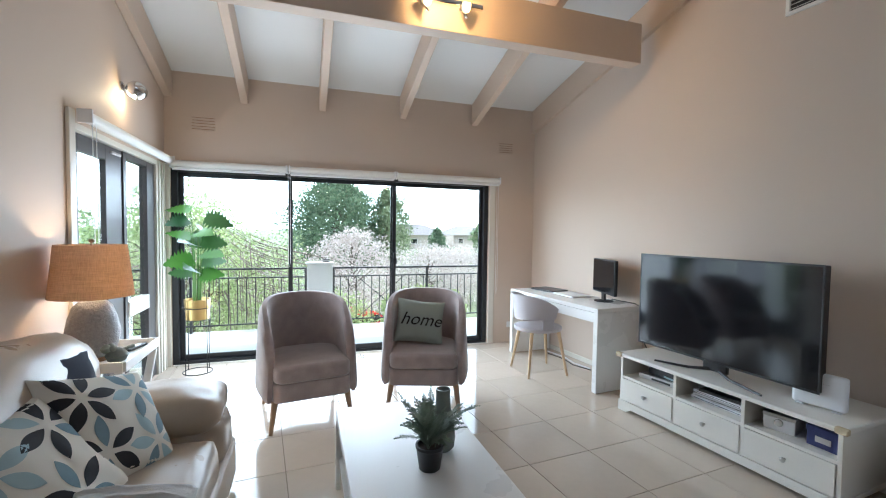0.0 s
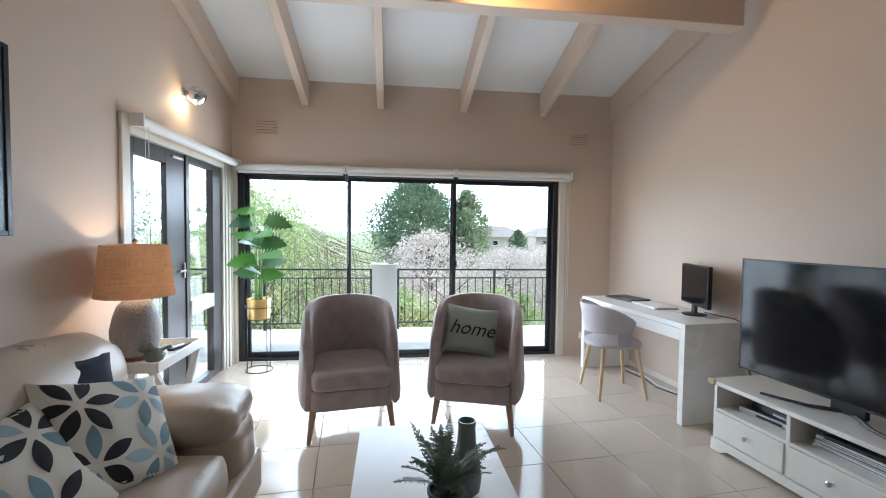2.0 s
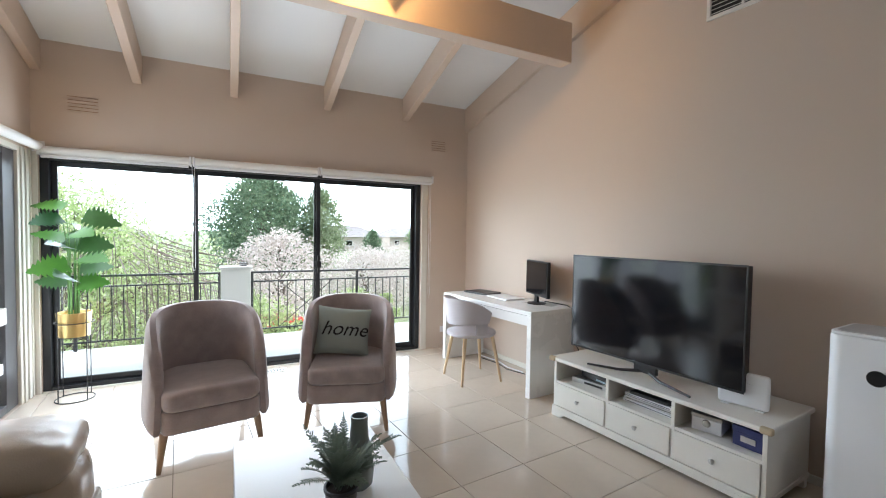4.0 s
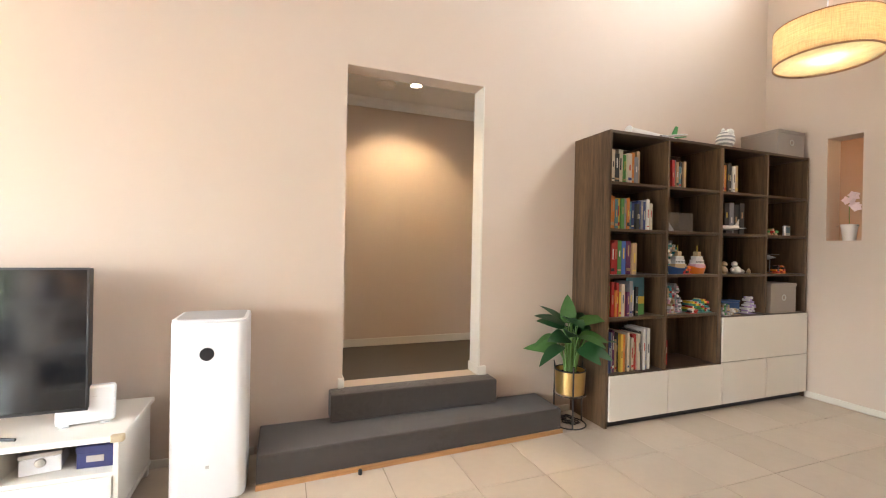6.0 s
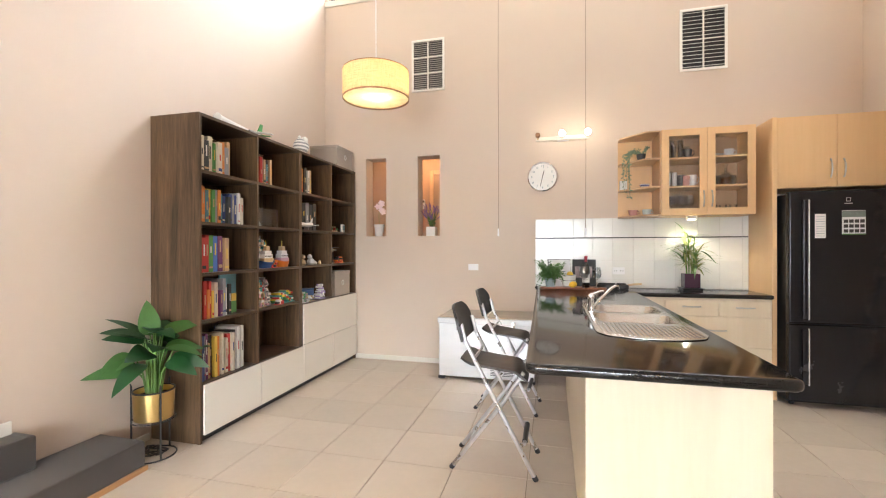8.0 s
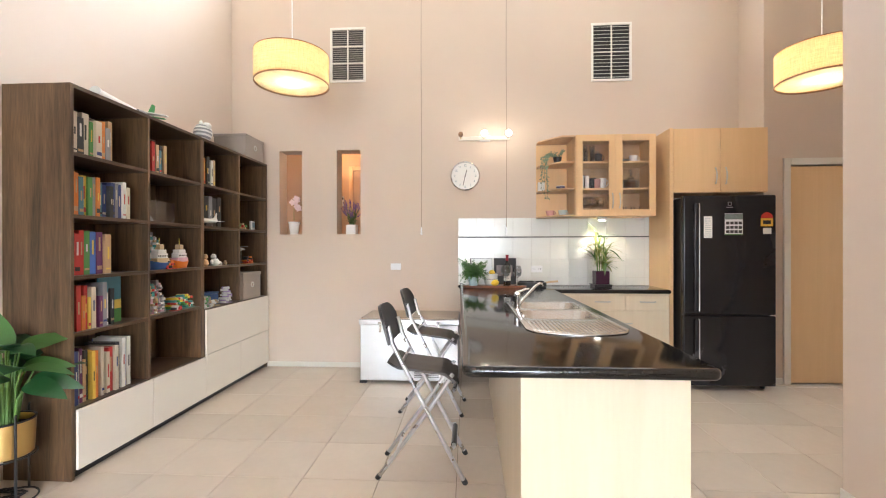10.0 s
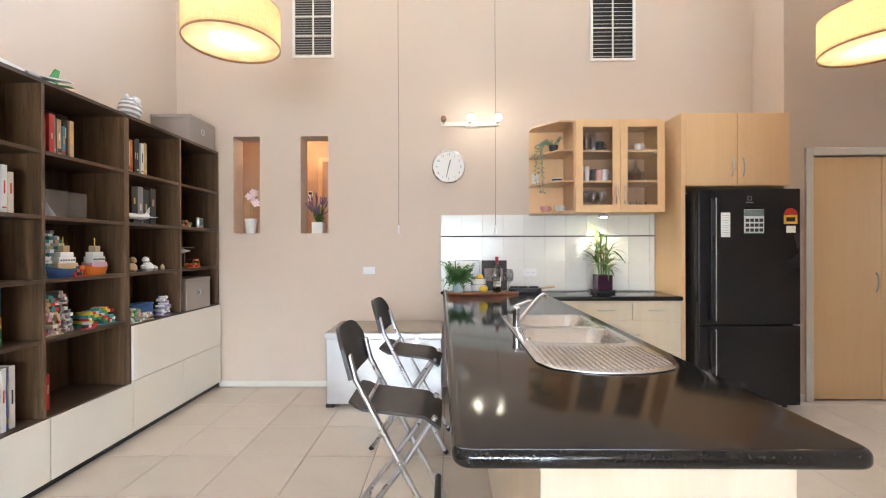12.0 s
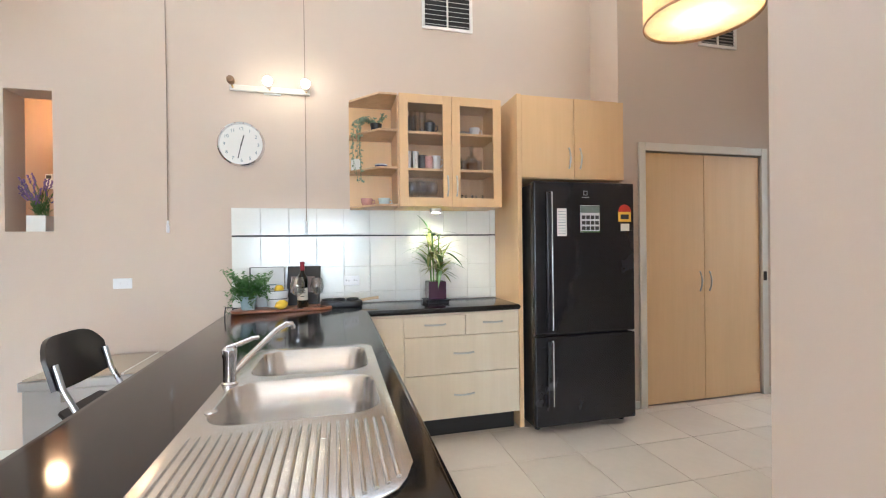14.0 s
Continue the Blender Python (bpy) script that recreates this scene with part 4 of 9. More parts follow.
nv = thing("cushion", NORTH @ pose(-3.68, -2.84, 0.68, 62, 10, 66), "plain navy blue cushion against the sofa back", "cushion", "sofa cushions")
part("cover", pillowy(0.46, 0.44, 0.15, 14, 0.45, seed=11), NAVY, nv, smooth=True)
KNIT = surface("cable_knit", (0.62, 0.60, 0.58), 0.95, vary=0.15, scale=60, fine=260, bump=1.0, dist=0.006)
kn = thing("cushion", NORTH @ pose(-3.26, -3.36, 0.50, 12, 0, 100), "pale grey cable-knit cushion on the sofa seat", "cushion", "sofa cushions")
bm = pillowy(0.38, 0.36, 0.13, 22, 0.4, seed=15)
for v in bm.verts:
    v.co.z += 0.005 * math.sin(v.co.x * 150) * math.copysign(1, v.co.z) * (1 if abs(v.co.z) > 0.02 else 0)
part("cover", bm, KNIT, kn, smooth=True)

# tray table, lamp, bird, remote control
TT = 0.655
tt = thing("tray_table", NORTH @ pose(-3.825, -1.985, 0), "white folding tray table beside the sofa", "side table")
part("tabletop", block((-0.18, -0.25, TT - 0.022), (0.18, 0.25, TT - 0.004), 0.003), WHITE, tt)
for lo, hi in (((-0.195, -0.265, TT - 0.024), (-0.18, 0.265, TT + 0.03)), ((0.18, -0.265, TT - 0.024), (0.195, 0.265, TT + 0.03)), ((-0.18, -0.265, TT - 0.024), (0.18, -0.25, TT + 0.03)), ((-0.18, 0.25, TT - 0.024), (0.18, 0.265, TT + 0.03))):
    part("rim", block(lo, hi, 0.003), WHITE, tt)
for x in (-0.16, 0.16):
    for s in (-1, 1):
        a, b = Vector((x + 0.014 * s, -s * 0.22, 0.0)), Vector((x + 0.014 * s, s * 0.22, TT - 0.03))
        bm = block((-0.012, -0.02, 0), (0.012, 0.02, (b - a).length), 0.003)
        part("leg", bm, WHITE, tt, m=Matrix.Translation(a) @ (b - a).to_track_quat("Z", "X").to_matrix().to_4x4())



def shade_cloth(name, color, strength):
    """Woven lamp shade: cloth that lets its lamp's light through."""
    m, t, p = nodes_of(name)
    co = t.nodes.new("ShaderNodeTexCoord")
    n1, n2 = t.nodes.new("ShaderNodeTexNoise"), t.nodes.new("ShaderNodeTexNoise")
    for n, s in ((n1, (220, 220, 18)), (n2, (14, 14, 260))):
        mp = t.nodes.new("ShaderNodeMapping")
        mp.inputs["Scale"].default_value = s
        t.links.new(co.outputs["Object"], mp.inputs[0])
        t.links.new(mp.outputs[0], n.inputs["Vector"])
        n.inputs["Scale"].default_value, n.inputs["Detail"].default_value = 1.0, 3
    ad = t.nodes.new("ShaderNodeMath")
    ad.operation = "ADD"
    t.links.new(n1.outputs[0], ad.inputs[0])
    t.links.new(n2.outputs[0], ad.inputs[1])
    rp = t.nodes.new("ShaderNodeValToRGB")
    rp.color_ramp.elements[0].position, rp.color_ramp.elements[0].color = 0.75 / 2, (*[c * 0.72 for c in color], 1)
    rp.color_ramp.elements[1].position, rp.color_ramp.elements[1].color = 0.62, (*color, 1)
    hf = t.nodes.new("ShaderNodeMath")
    hf.operation, hf.inputs[1].default_value = "MULTIPLY", 0.5
    t.links.new(ad.outputs[0], hf.inputs[0])
    t.links.new(hf.outputs[0], rp.inputs[0])
    df, tl, mx = t.nodes.new("ShaderNodeBsdfDiffuse"), t.nodes.new("ShaderNodeBsdfTranslucent"), t.nodes.new("ShaderNodeMixShader")
    t.links.new(rp.outputs[0], df.inputs["Color"])
    t.links.new(rp.outputs[0], tl.inputs["Color"])
    mx.inputs[0].default_value = strength
    t.links.new(df.outputs[0], mx.inputs[1])
    t.links.new(tl.outputs[0], mx.inputs[2])
    t.links.new(mx.outputs[0], t.nodes["Material Output"].inputs["Surface"])
    return m


LAMPCLOTH = shade_cloth("tan_linen", (0.50, 0.335, 0.225), 0.45)
CERAMIC = surface("mottled_ceramic", (0.36, 0.34, 0.335), 0.45, vary=0.55, scale=70, fine=130, bump=1.0, dist=0.006)
tl = thing("table_lamp", NORTH @ pose(-3.857, -2.02, TT - 0.003), "table lamp with orange linen shade and mottled grey base", "lamp")
part("foot", lathe([(0.088, 0), (0.09, 0.004), (0.088, 0.022)], 36), LEGWOOD, tl, "dark round foot", smooth=True)
part("body", lathe([(0.084, 0.023), (0.105, 0.06), (0.121, 0.12), (0.122, 0.16), (0.108, 0.23), (0.088, 0.29), (0.06, 0.32), (0.02, 0.33)], 40), CERAMIC, tl, smooth=True)
part("neck", lathe([(0.012, 0.331), (0.012, 0.42)], 14), BRASS, tl)
bm = lathe([(0.188, 0.345), (0.158, 0.625)], 48, cap=False)
bmesh.ops.solidify(bm, geom=bm.faces[:], thickness=0.003)
part("shade", bm, LAMPCLOTH, tl, smooth=True)
part("finial", lathe([(0.006, 0.60), (0.004, 0.632), (0.012, 0.638), (0.014, 0.648), (0.006, 0.656)], 16), LEGWOOD, tl, smooth=True)
bulb = part("bulb", lathe([(0.012, 0.42), (0.03, 0.46), (0.032, 0.49), (0.018, 0.52), (0.004, 0.526)], 20), glow("bulb_glow", (1.0, 0.72, 0.42), 5), tl, smooth=True)
bulb.visible_shadow = False
lamp("table_lamp_light", "POINT", NORTH @ pose(-3.857, -2.02, TT + 0.47), 5, (1.0, 0.66, 0.36), radius=0.035)
BIRD = surface("grey_green_pottery", (0.17, 0.19, 0.165), 0.6, vary=0.3, scale=30, fine=120, bump=0.6)
bird = thing("bird_figurine", NORTH @ pose(-3.715, -2.12, TT - 0.004, 0, 0, 30), "small grey-green pottery bird with a bow", "figurine")
part("body", lathe([(0.012, 0.0), (0.04, 0.012), (0.052, 0.04), (0.04, 0.066), (0.015, 0.078)], 20), BIRD, bird, smooth=True)
part("head", lathe([(0.006, 0.0), (0.024, 0.014), (0.026, 0.03), (0.012, 0.046), (0.002, 0.05)], 16), BIRD, bird, m=pose(-0.045, 0.0, 0.055), smooth=True)
part("tail", block((0.03, -0.018, 0.045), (0.10, 0.018, 0.058), 0.005), BIRD, bird, m=pose(0, 0, 0, 0, -18, 0))
for s in (-1, 1):
    part("bow", lathe([(0.003, 0.0), (0.014, 0.012), (0.017, 0.035), (0.004, 0.045)], 12), BIRD, bird, m=pose(-0.02, 0, 0.07, s * 60, 0, 0), smooth=True)
rc = thing("remote_control", NORTH @ pose(-3.72, -1.83, TT - 0.004, 0, 0, 75), "slim black remote control on the tray table", "remote")
part("case", block((-0.08, -0.02, 0), (0.08, 0.02, 0.016), 0.006, 3), BLACK, rc)
part("buttons", block((-0.06, -0.012, 0.016), (0.03, 0.012, 0.018), 0.001), NICKEL, rc)

# coffee table with fern and vase
CT = 0.42
ct = thing("coffee_table", NORTH @ pose(-2.305, -2.49, 0), "low white lacquered coffee table with open shelf", "coffee table")
part("tabletop", block((-0.30, -1.08, CT - 0.045), (0.30, 0.0, CT), 0.004, 3), WHITE, ct)
part("shelf", block((-0.285, -1.06, 0.14), (0.285, -0.02, 0.165), 0.002), WHITE, ct)
for x in (-0.30, 0.278):
    for y in (-1.08, -0.05):
        part("leg", block((x, y, 0), (x + 0.022, y + 0.05, CT - 0.046), 0.002), WHITE, ct)
part("end_panel", block((-0.276, -0.022, 0.166), (0.276, -0.004, CT - 0.046), 0.002), WHITE, ct)

LEAF = surface("leaf_green", (0.050, 0.135, 0.028), 0.46, vary=0.35, scale=18, fine=90, bump=0.15, sheen=0.0)
DARKLEAF = surface("dark_leaf", (0.018, 0.075, 0.022), 0.33, vary=0.35, scale=14, fine=70, bump=0.2)
BRIGHTLEAF = surface("bright_leaf", (0.085, 0.24, 0.025), 0.52, vary=0.3, scale=16, fine=80, bump=0.15)
FERN = surface("grey_green_fern", (0.20, 0.255, 0.19), 0.6, vary=0.35, scale=30, fine=120, bump=0.1)
SOIL = surface("soil", (0.03, 0.02, 0.014), 0.95, vary=0.4, scale=40, fine=150, bump=0.8)
STEM = surface("green_stem", (0.12, 0.24, 0.05), 0.5, vary=0.2, scale=20, fine=100, bump=0.1)


def frond(bm, root, yaw, length, rise, droop, rng, width=0.05, n=16):
    """A feathery frond: a bent midrib with two rows of narrow leaflets."""
    prev = None
    fwd = Vector((math.cos(yaw), math.sin(yaw), 0))
    for i in range(n + 1):
        t = i / n
        p = Vector(root) + fwd * length * t * (0.55 + 0.45 * t) + Vector((0, 0, rise * t - droop * t * t))
        if prev is not None:
            d = (p - prev).normalized()
            side = d.cross(Vector((0, 0, 1))).normalized()
            tube([prev, p], 0.0012, 4, bm)
            if i > 2:
                for s in (-1, 1):
                    l = width * math.sin(math.pi * min(1, t * 0.85 + 0.13)) * rng.uniform(0.75, 1.1)
                    tip = p + side * s * l + d * l * 0.55 + Vector((0, 0, rng.uniform(-0.006, 0.006)))
                    a, b = p - d * 0.0025, p + d * 0.0025
                    midp = (p + tip) / 2 + Vector((0, 0, 0.004))
                    vs = [bm.verts.new(q) for q in (a, midp - d * 0.0035, tip, midp + d * 0.0035, b)]
                    bm.faces.new(vs)
        prev = p


rng = random.Random(3)
pf = thing("potted_fern", NORTH @ pose(-2.285, -3.185, CT), "feathery grey-green fern in a small black pot", "plant")
bm = lathe([(0.040, 0.0), (0.043, 0.003), (0.055, 0.085), (0.058, 0.088), (0.058, 0.10), (0.052, 0.10), (0.049, 0.085)], 28)
part("pot", bm, BLACK, pf, smooth=True)
part("soil", lathe([(0.049, 0.084), (0.03, 0.09), (0.002, 0.092)], 18), SOIL, pf)
bm = bmesh.new()
for k in range(34):
    frond(bm, (rng.uniform(-0.02, 0.02), rng.uniform(-0.02, 0.02), 0.088), rng.uniform(0, 6.28), rng.uniform(0.06, 0.20), rng.uniform(0.13, 0.27), rng.uniform(0.02, 0.12), rng, 0.03, 26)
part("fronds", bm, FERN, pf)
GREYGLASS = surface("grey_green_ceramic", (0.20, 0.22, 0.20), 0.25, vary=0.06, scale=10, fine=90, bump=0.05)
vs = thing("vase", NORTH @ pose(-2.19, -3.06, CT), "tall narrow grey-green ceramic vase", "vase")
bm = lathe([(0.040, 0.0), (0.062, 0.02), (0.068, 0.07), (0.058, 0.15), (0.042, 0.21), (0.038, 0.27), (0.040, 0.30), (0.034, 0.30), (0.032, 0.26), (0.035, 0.2), (0.05, 0.1), (0.03, 0.03)], 32)
bmesh.ops.scale(bm, vec=(0.82, 0.82, 0.90), verts=bm.verts[:])
part("body", bm, GREYGLASS, vs, smooth=True)

# ---------- monstera on its wire stand ----------


def leaf_blade(bm, base, way, up, L, W, droop=0.25, notches=0, fold=0.12, n=12, twist=0.0):
    """A broad leaf: two halves along a drooping midrib, optionally cut into lobes."""
    way, up = Vector(way).normalized(), Vector(up).normalized()
    side = way.cross(up).normalized()
    up = side.cross(way)
    side = (side * math.cos(twist) + up * math.sin(twist)).normalized()
    up = side.cross(way)
    rib, edges = [], {1: [], -1: []}
    for i in range(n + 1):
        t = i / n
        p = Vector(base) + way * L * t - up * droop * L * t * t
        rib.append(bm.verts.new(p))
        w = W / 2 * (math.sin(math.pi * t ** 0.72) ** 0.8 if 0 < t < 1 else 0.0)
        for s in (1, -1):
            ww = w
            if notches and i % 2 == 1 and 1 < i < n - 1:
                ww = w * notches
            q = p + side * s * ww + up * (fold * ww) - way * (0.18 * ww)
            edges[s].append(bm.verts.new(q))
    for s in (1, -1):
        for i in range(n):
            q = [rib[i], rib[i + 1], edges[s][i + 1], edges[s][i]]
            bm.faces.new(q if s > 0 else q[::-1])
    bmesh.ops.remove_doubles(bm, verts=rib + edges[1] + edges[-1], dist=1e-5)


mo = thing("monstera_plant", pose(-3.735, 0.09, 0), "artificial monstera in a gold pot on a thin black wire stand", "plant")
bm = bmesh.new()
ring = lambda r, z: [(r * math.cos(2 * math.pi * i / 28), r * math.sin(2 * math.pi * i / 28), z) for i in range(28)]
stand = part("stand", tube(ring(0.125, 0.004), 0.004, 6, closed=True), IRON, mo)
part("ring", tube(ring(0.125, 0.62), 0.004, 6, closed=True), IRON, stand)
part("ring", tube(ring(0.10, 0.505), 0.003, 6, closed=True), IRON, stand)
for k in range(4):
    a = math.pi / 4 + k * math.pi / 2
    part("upright", tube([(0.125 * math.cos(a), 0.125 * math.sin(a), 0.004), (0.125 * math.cos(a), 0.125 * math.sin(a), 0.76)], 0.004, 6), IRON, stand)
part("pot", lathe([(0.098, 0.51), (0.10, 0.512), (0.112, 0.70), (0.106, 0.70), (0.10, 0.66)], 36), BRASS, mo, "brushed gold pot", smooth=True)
part("soil", lathe([(0.10, 0.66), (0.05, 0.675), (0.002, 0.68)], 20), SOIL, mo)
rng = random.Random(8)
for k in range(15):
    a = k * 2.4 + rng.uniform(-0.3, 0.3)
    h = 0.90 + 0.62 * (k / 14) + rng.uniform(-0.03, 0.03)
    r = rng.uniform(0.02, 0.07)
    tip = Vector((r * math.cos(a), r * math.sin(a), h))
    st = part("stalk", tube([(0.03 * math.cos(a), 0.03 * math.sin(a), 0.67), (0.035 * math.cos(a), 0.035 * math.sin(a), 0.67 + (h - 0.67) * 0.7), tip], 0.006, 6, r2=0.003), STEM, mo)
    bm = bmesh.new()
    way = Vector((math.cos(a), math.sin(a) * 0.6 - 0.35, rng.uniform(-0.15, 0.35)))
    leaf_blade(bm, tip, way, (0, -0.7, 0.75), rng.uniform(0.20, 0.26), rng.uniform(0.22, 0.27), rng.uniform(0.1, 0.35), 0.55, 0.12, 17, rng.uniform(-0.35, 0.35))
    part("leaf", bm, (BRIGHTLEAF, LEAF, DARKLEAF, LEAF, BRIGHTLEAF)[k % 5], st, smooth=True)

# ---------- wall spot, ceiling spots, picture, vents ----------
sp = thing("wall_spotlight", NORTH @ pose(WX, -1.02, 2.40), "lit chrome ball spotlight on the wall", "light")
part("rose", lathe([(0.045, 0.0), (0.045, 0.012), (0.03, 0.02)], 24), CHROME, sp, m=pose(0.001, 0, 0, 0, 90, 0), smooth=True)
part("arm", tube([(0.01, 0, 0), (0.03, 0.008, 0.004), (0.05, 0.015, 0.0)], 0.009, 10), CHROME, sp)
part("head", lathe([(0.03, -0.055), (0.055, -0.045), (0.068, -0.015), (0.07, 0.015), (0.055, 0.045), (0.03, 0.06), (0.006, 0.065)], 32), CHROME, sp, m=pose(0.092, 0.02, -0.005, 0, 35, 10), smooth=True)
part("lamp", lathe([(0.032, -0.0565), (0.032, -0.0555)], 20), glow("spot_glow", (1.0, 0.82, 0.55), 10), sp, m=pose(0.092, 0.02, -0.005, 0, 35, 10))
lamp("wall_spot_light", "POINT", NORTH @ pose(WX + 0.10, -1.06, 2.31), 2.0, (1.0, 0.70, 0.36), radius=0.02)
cs = thing("ceiling_spotlight", NORTH @ pose(-1.72, BEAM_Y - 0.06, 2.92), "chrome spotlight bar on the ceiling beam", "light")
part("rail", block((-0.30, -0.035, 0.10), (0.22, -0.001, 0.135), 0.006), CHROME, cs)
for x in (-0.25, 0.04):
    part("arm", tube([(x, -0.03, 0.10), (x - 0.01, -0.06, 0.05), (x + 0.01, -0.09, 0.02), (x + 0.03, -0.08, -0.005)], 0.012, 8), CHROME, cs, smooth=True)
    part("lamp", lathe([(0.02, 0.0), (0.032, 0.03), (0.03, 0.06)], 18), glow("beam_spot_glow", (1.0, 0.7, 0.3), 4), cs, m=pose(x + 0.02, -0.09, 0.03, 20, 0, 0))
lamp("beam_spot_light", "SPOT", NORTH @ look((-1.85, BEAM_Y - 0.42, 3.03), (-1.55, BEAM_Y, 3.02)), 22, (1.0, 0.56, 0.20), spot=165, radius=0.04)
PRINT = surface("blue_grey_print", (0.19, 0.26, 0.33), 0.3, vary=0.6, scale=3, fine=9, bump=0.0)
pc = thing("framed_picture", NORTH @ pose(WX + 0.002, -2.99, 1.72), "large blue-grey seascape print in a dark frame", "picture")
part("print", block((0.0, -0.40, -0.37), (0.016, 0.40, 0.37), 0.001), PRINT, pc)
part("frame", blocks([((0, -0.425, -0.39), (0.024, -0.40, 0.39)), ((0, 0.40, -0.39), (0.024, 0.425, 0.39)), ((0, -0.40, 0.37), (0.024, 0.40, 0.39)), ((0, -0.40, -0.39), (0.024, 0.40, -0.37))], 0.002), BLACK, pc)


def louvre_vent(m, w, h, n):
    v = thing("wall_vent", m, "small painted louvre vent flush in the wall", "vent", "window wall vents")
    part("plate", block((-w / 2, -0.004, -h / 2), (w / 2, -0.002, h / 2), 0.001), WALL, v)
    for i in range(n):
        z = -h / 2 + (i + 0.5) * h / n
        part("slat", block((-w / 2 + 0.004, -0.010, -0.003), (w / 2 - 0.004, -0.0045, 0.001), 0.001), WALL, v, m=pose(0, 0.0, z, 20, 0, 0))
        part("slot", block((-w / 2 + 0.004, -0.0055, z + 0.003), (w / 2 - 0.004, -0.0045, z + 0.007), 0), LEGWOOD, v)
    return v


louvre_vent(NORTH @ pose(-3.71, 0, 2.40), 0.21, 0.14, 5)
louvre_vent(NORTH @ pose(-0.40, 0, 2.40), 0.19, 0.13, 5)


GREYBLADE = surface("grey_blade", (0.30, 0.265, 0.235), 0.5, vary=0.08)


def duct_grille(m, w, h, rows, cols, n, label, open_=True):
    """A framed return-air grille with cross bars and many thin blades; it faces +x before m."""
    v = thing("air_grille", m, label, "vent", "air grilles")
    e = 0.024
    part("frame", blocks([((0.002, -w / 2, -h / 2), (0.018, w / 2, -h / 2 + e)), ((0.002, -w / 2, h / 2 - e), (0.018, w / 2, h / 2)), ((0.002, -w / 2, -h / 2 + e), (0.018, -w / 2 + e, h / 2 - e)), ((0.002, w / 2 - e, -h / 2 + e), (0.018, w / 2, h / 2 - e))], 0.002), SATIN, v)
    part("backing", block((0.002, -w / 2 + e, -h / 2 + e), (0.004, w / 2 - e, h / 2 - e), 0), BLACK if open_ else IRON, v)
    for j in range(1, cols):
        y = -w / 2 + e + (w - 2 * e) * j / cols
        part("bar", block((0.006, y - 0.007, -h / 2 + e), (0.016, y + 0.007, h / 2 - e), 0.001), SATIN, v)
    for j in range(1, rows):
        z = -h / 2 + e + (h - 2 * e) * j / rows
        part("bar", block((0.0062, -w / 2 + e, z - 0.005), (0.0162, w / 2 - e, z + 0.005), 0.001), SATIN, v)
    bm = block((-0.006, -w / 2 + e, -0.0012), (0.006, w / 2 - e, 0.0012), 0)
    me = bpy.data.meshes.new("slat")
    bm.to_mesh(me)
    bm.free()
    me.materials.append(SATIN if open_ else GREYBLADE)
    for i in range(n):
        z = -h / 2 + e + (h - 2 * e) * (i + 0.5) / n
        o = new("slat", me)
        o.parent, o.matrix_local = v, pose(0.0095, 0, z, 0, 38 if open_ else 62, 0)
    return v


duct_grille(pose(-0.001, -3.0, 3.02, 0, 0, 180), 0.43, 0.42, 2, 2, 14, "cream return-air grille high on the television wall")

# ---------- desk corner ----------
DZ = 0.73
dk = thing("desk", pose(-0.02, -0.37, 0), "white panel desk with two shallow drawers", "desk")
part("desktop", block((-0.525, -1.375, DZ - 0.036), (0, 0, DZ), 0.002), WHITE, dk)
part("side_panel", block((-0.525, -1.375, 0), (0, -1.325, DZ - 0.037), 0.002), WHITE, dk)
part("side_panel", block((-0.525, -0.05, 0), (0, 0, DZ - 0.037), 0.002), WHITE, dk)
for y0, y1 in ((-1.32, -0.69), (-0.685, -0.055)):
    part("drawer", block((-0.52, y0, DZ - 0.125), (-0.03, y1, DZ - 0.04), 0.002), WHITE, dk)
GREYSHELL = surface("grey_shell", (0.47, 0.44, 0.46), 0.7, vary=0.06, scale=10, fine=220, bump=0.2)
dc = thing("desk_chair", pose(-0.66, -1.06, 0, 0, 0, -8), "pale grey moulded desk chair with ash legs", "chair")


def bucket(u, v):
    a = radians(82 + 196 * u)
    s = abs(2 * u - 1)
    lift = 0.14 * (1 - s ** 3.0)
    z = 0.535 + 0.03 * s + v * (0.10 + lift)
    r = 0.245 + 0.04 * v
    return (r * math.cos(a) * 1.02 + 0.02, r * math.sin(a), z)


part("backrest", shell(bucket, 26, 6, 0.014), GREYSHELL, dc, smooth=True)
part("seat", prism([(0.235 * math.cos(t) * 1.0, 0.225 * math.sin(t)) for t in [2 * math.pi * i / 28 for i in range(28)]], 0.425, 0.462, bevel=0.012, seg=3), GREYSHELL, dc, smooth=True)
for s in (-1, 1):
    part("bracket", block((-0.06, s * 0.205 - 0.012, 0.44), (0.06, s * 0.205 + 0.012, 0.575), 0.01), GREYSHELL, dc)
    for x in (-0.13, 0.15):
        part("leg", tube([(x, s * 0.13, 0.43), (x * 1.45, s * 0.20, 0.0)], 0.019, 10, r2=0.011), ASH, dc, smooth=True)
lp = thing("laptop", pose(-0.20, -0.62, DZ, 0, 0, 8), "closed black laptop lying on the desk", "laptop")
part("case", block((-0.12, -0.17, 0), (0.12, 0.17, 0.018), 0.006), BLACK, lp)
part("hinge", tube([(0.118, -0.12, 0.014), (0.118, 0.12, 0.014)], 0.005, 8), NICKEL, lp)
lp2 = thing("laptop", pose(-0.215, -1.02, DZ, 0, 0, -4), "closed silver laptop lying on the desk", "laptop")
part("case", block((-0.115, -0.17, 0), (0.115, 0.17, 0.016), 0.006), PLASTIC, lp2)
part("hinge", tube([(0.113, -0.12, 0.012), (0.113, 0.12, 0.012)], 0.005, 8), NICKEL, lp2)
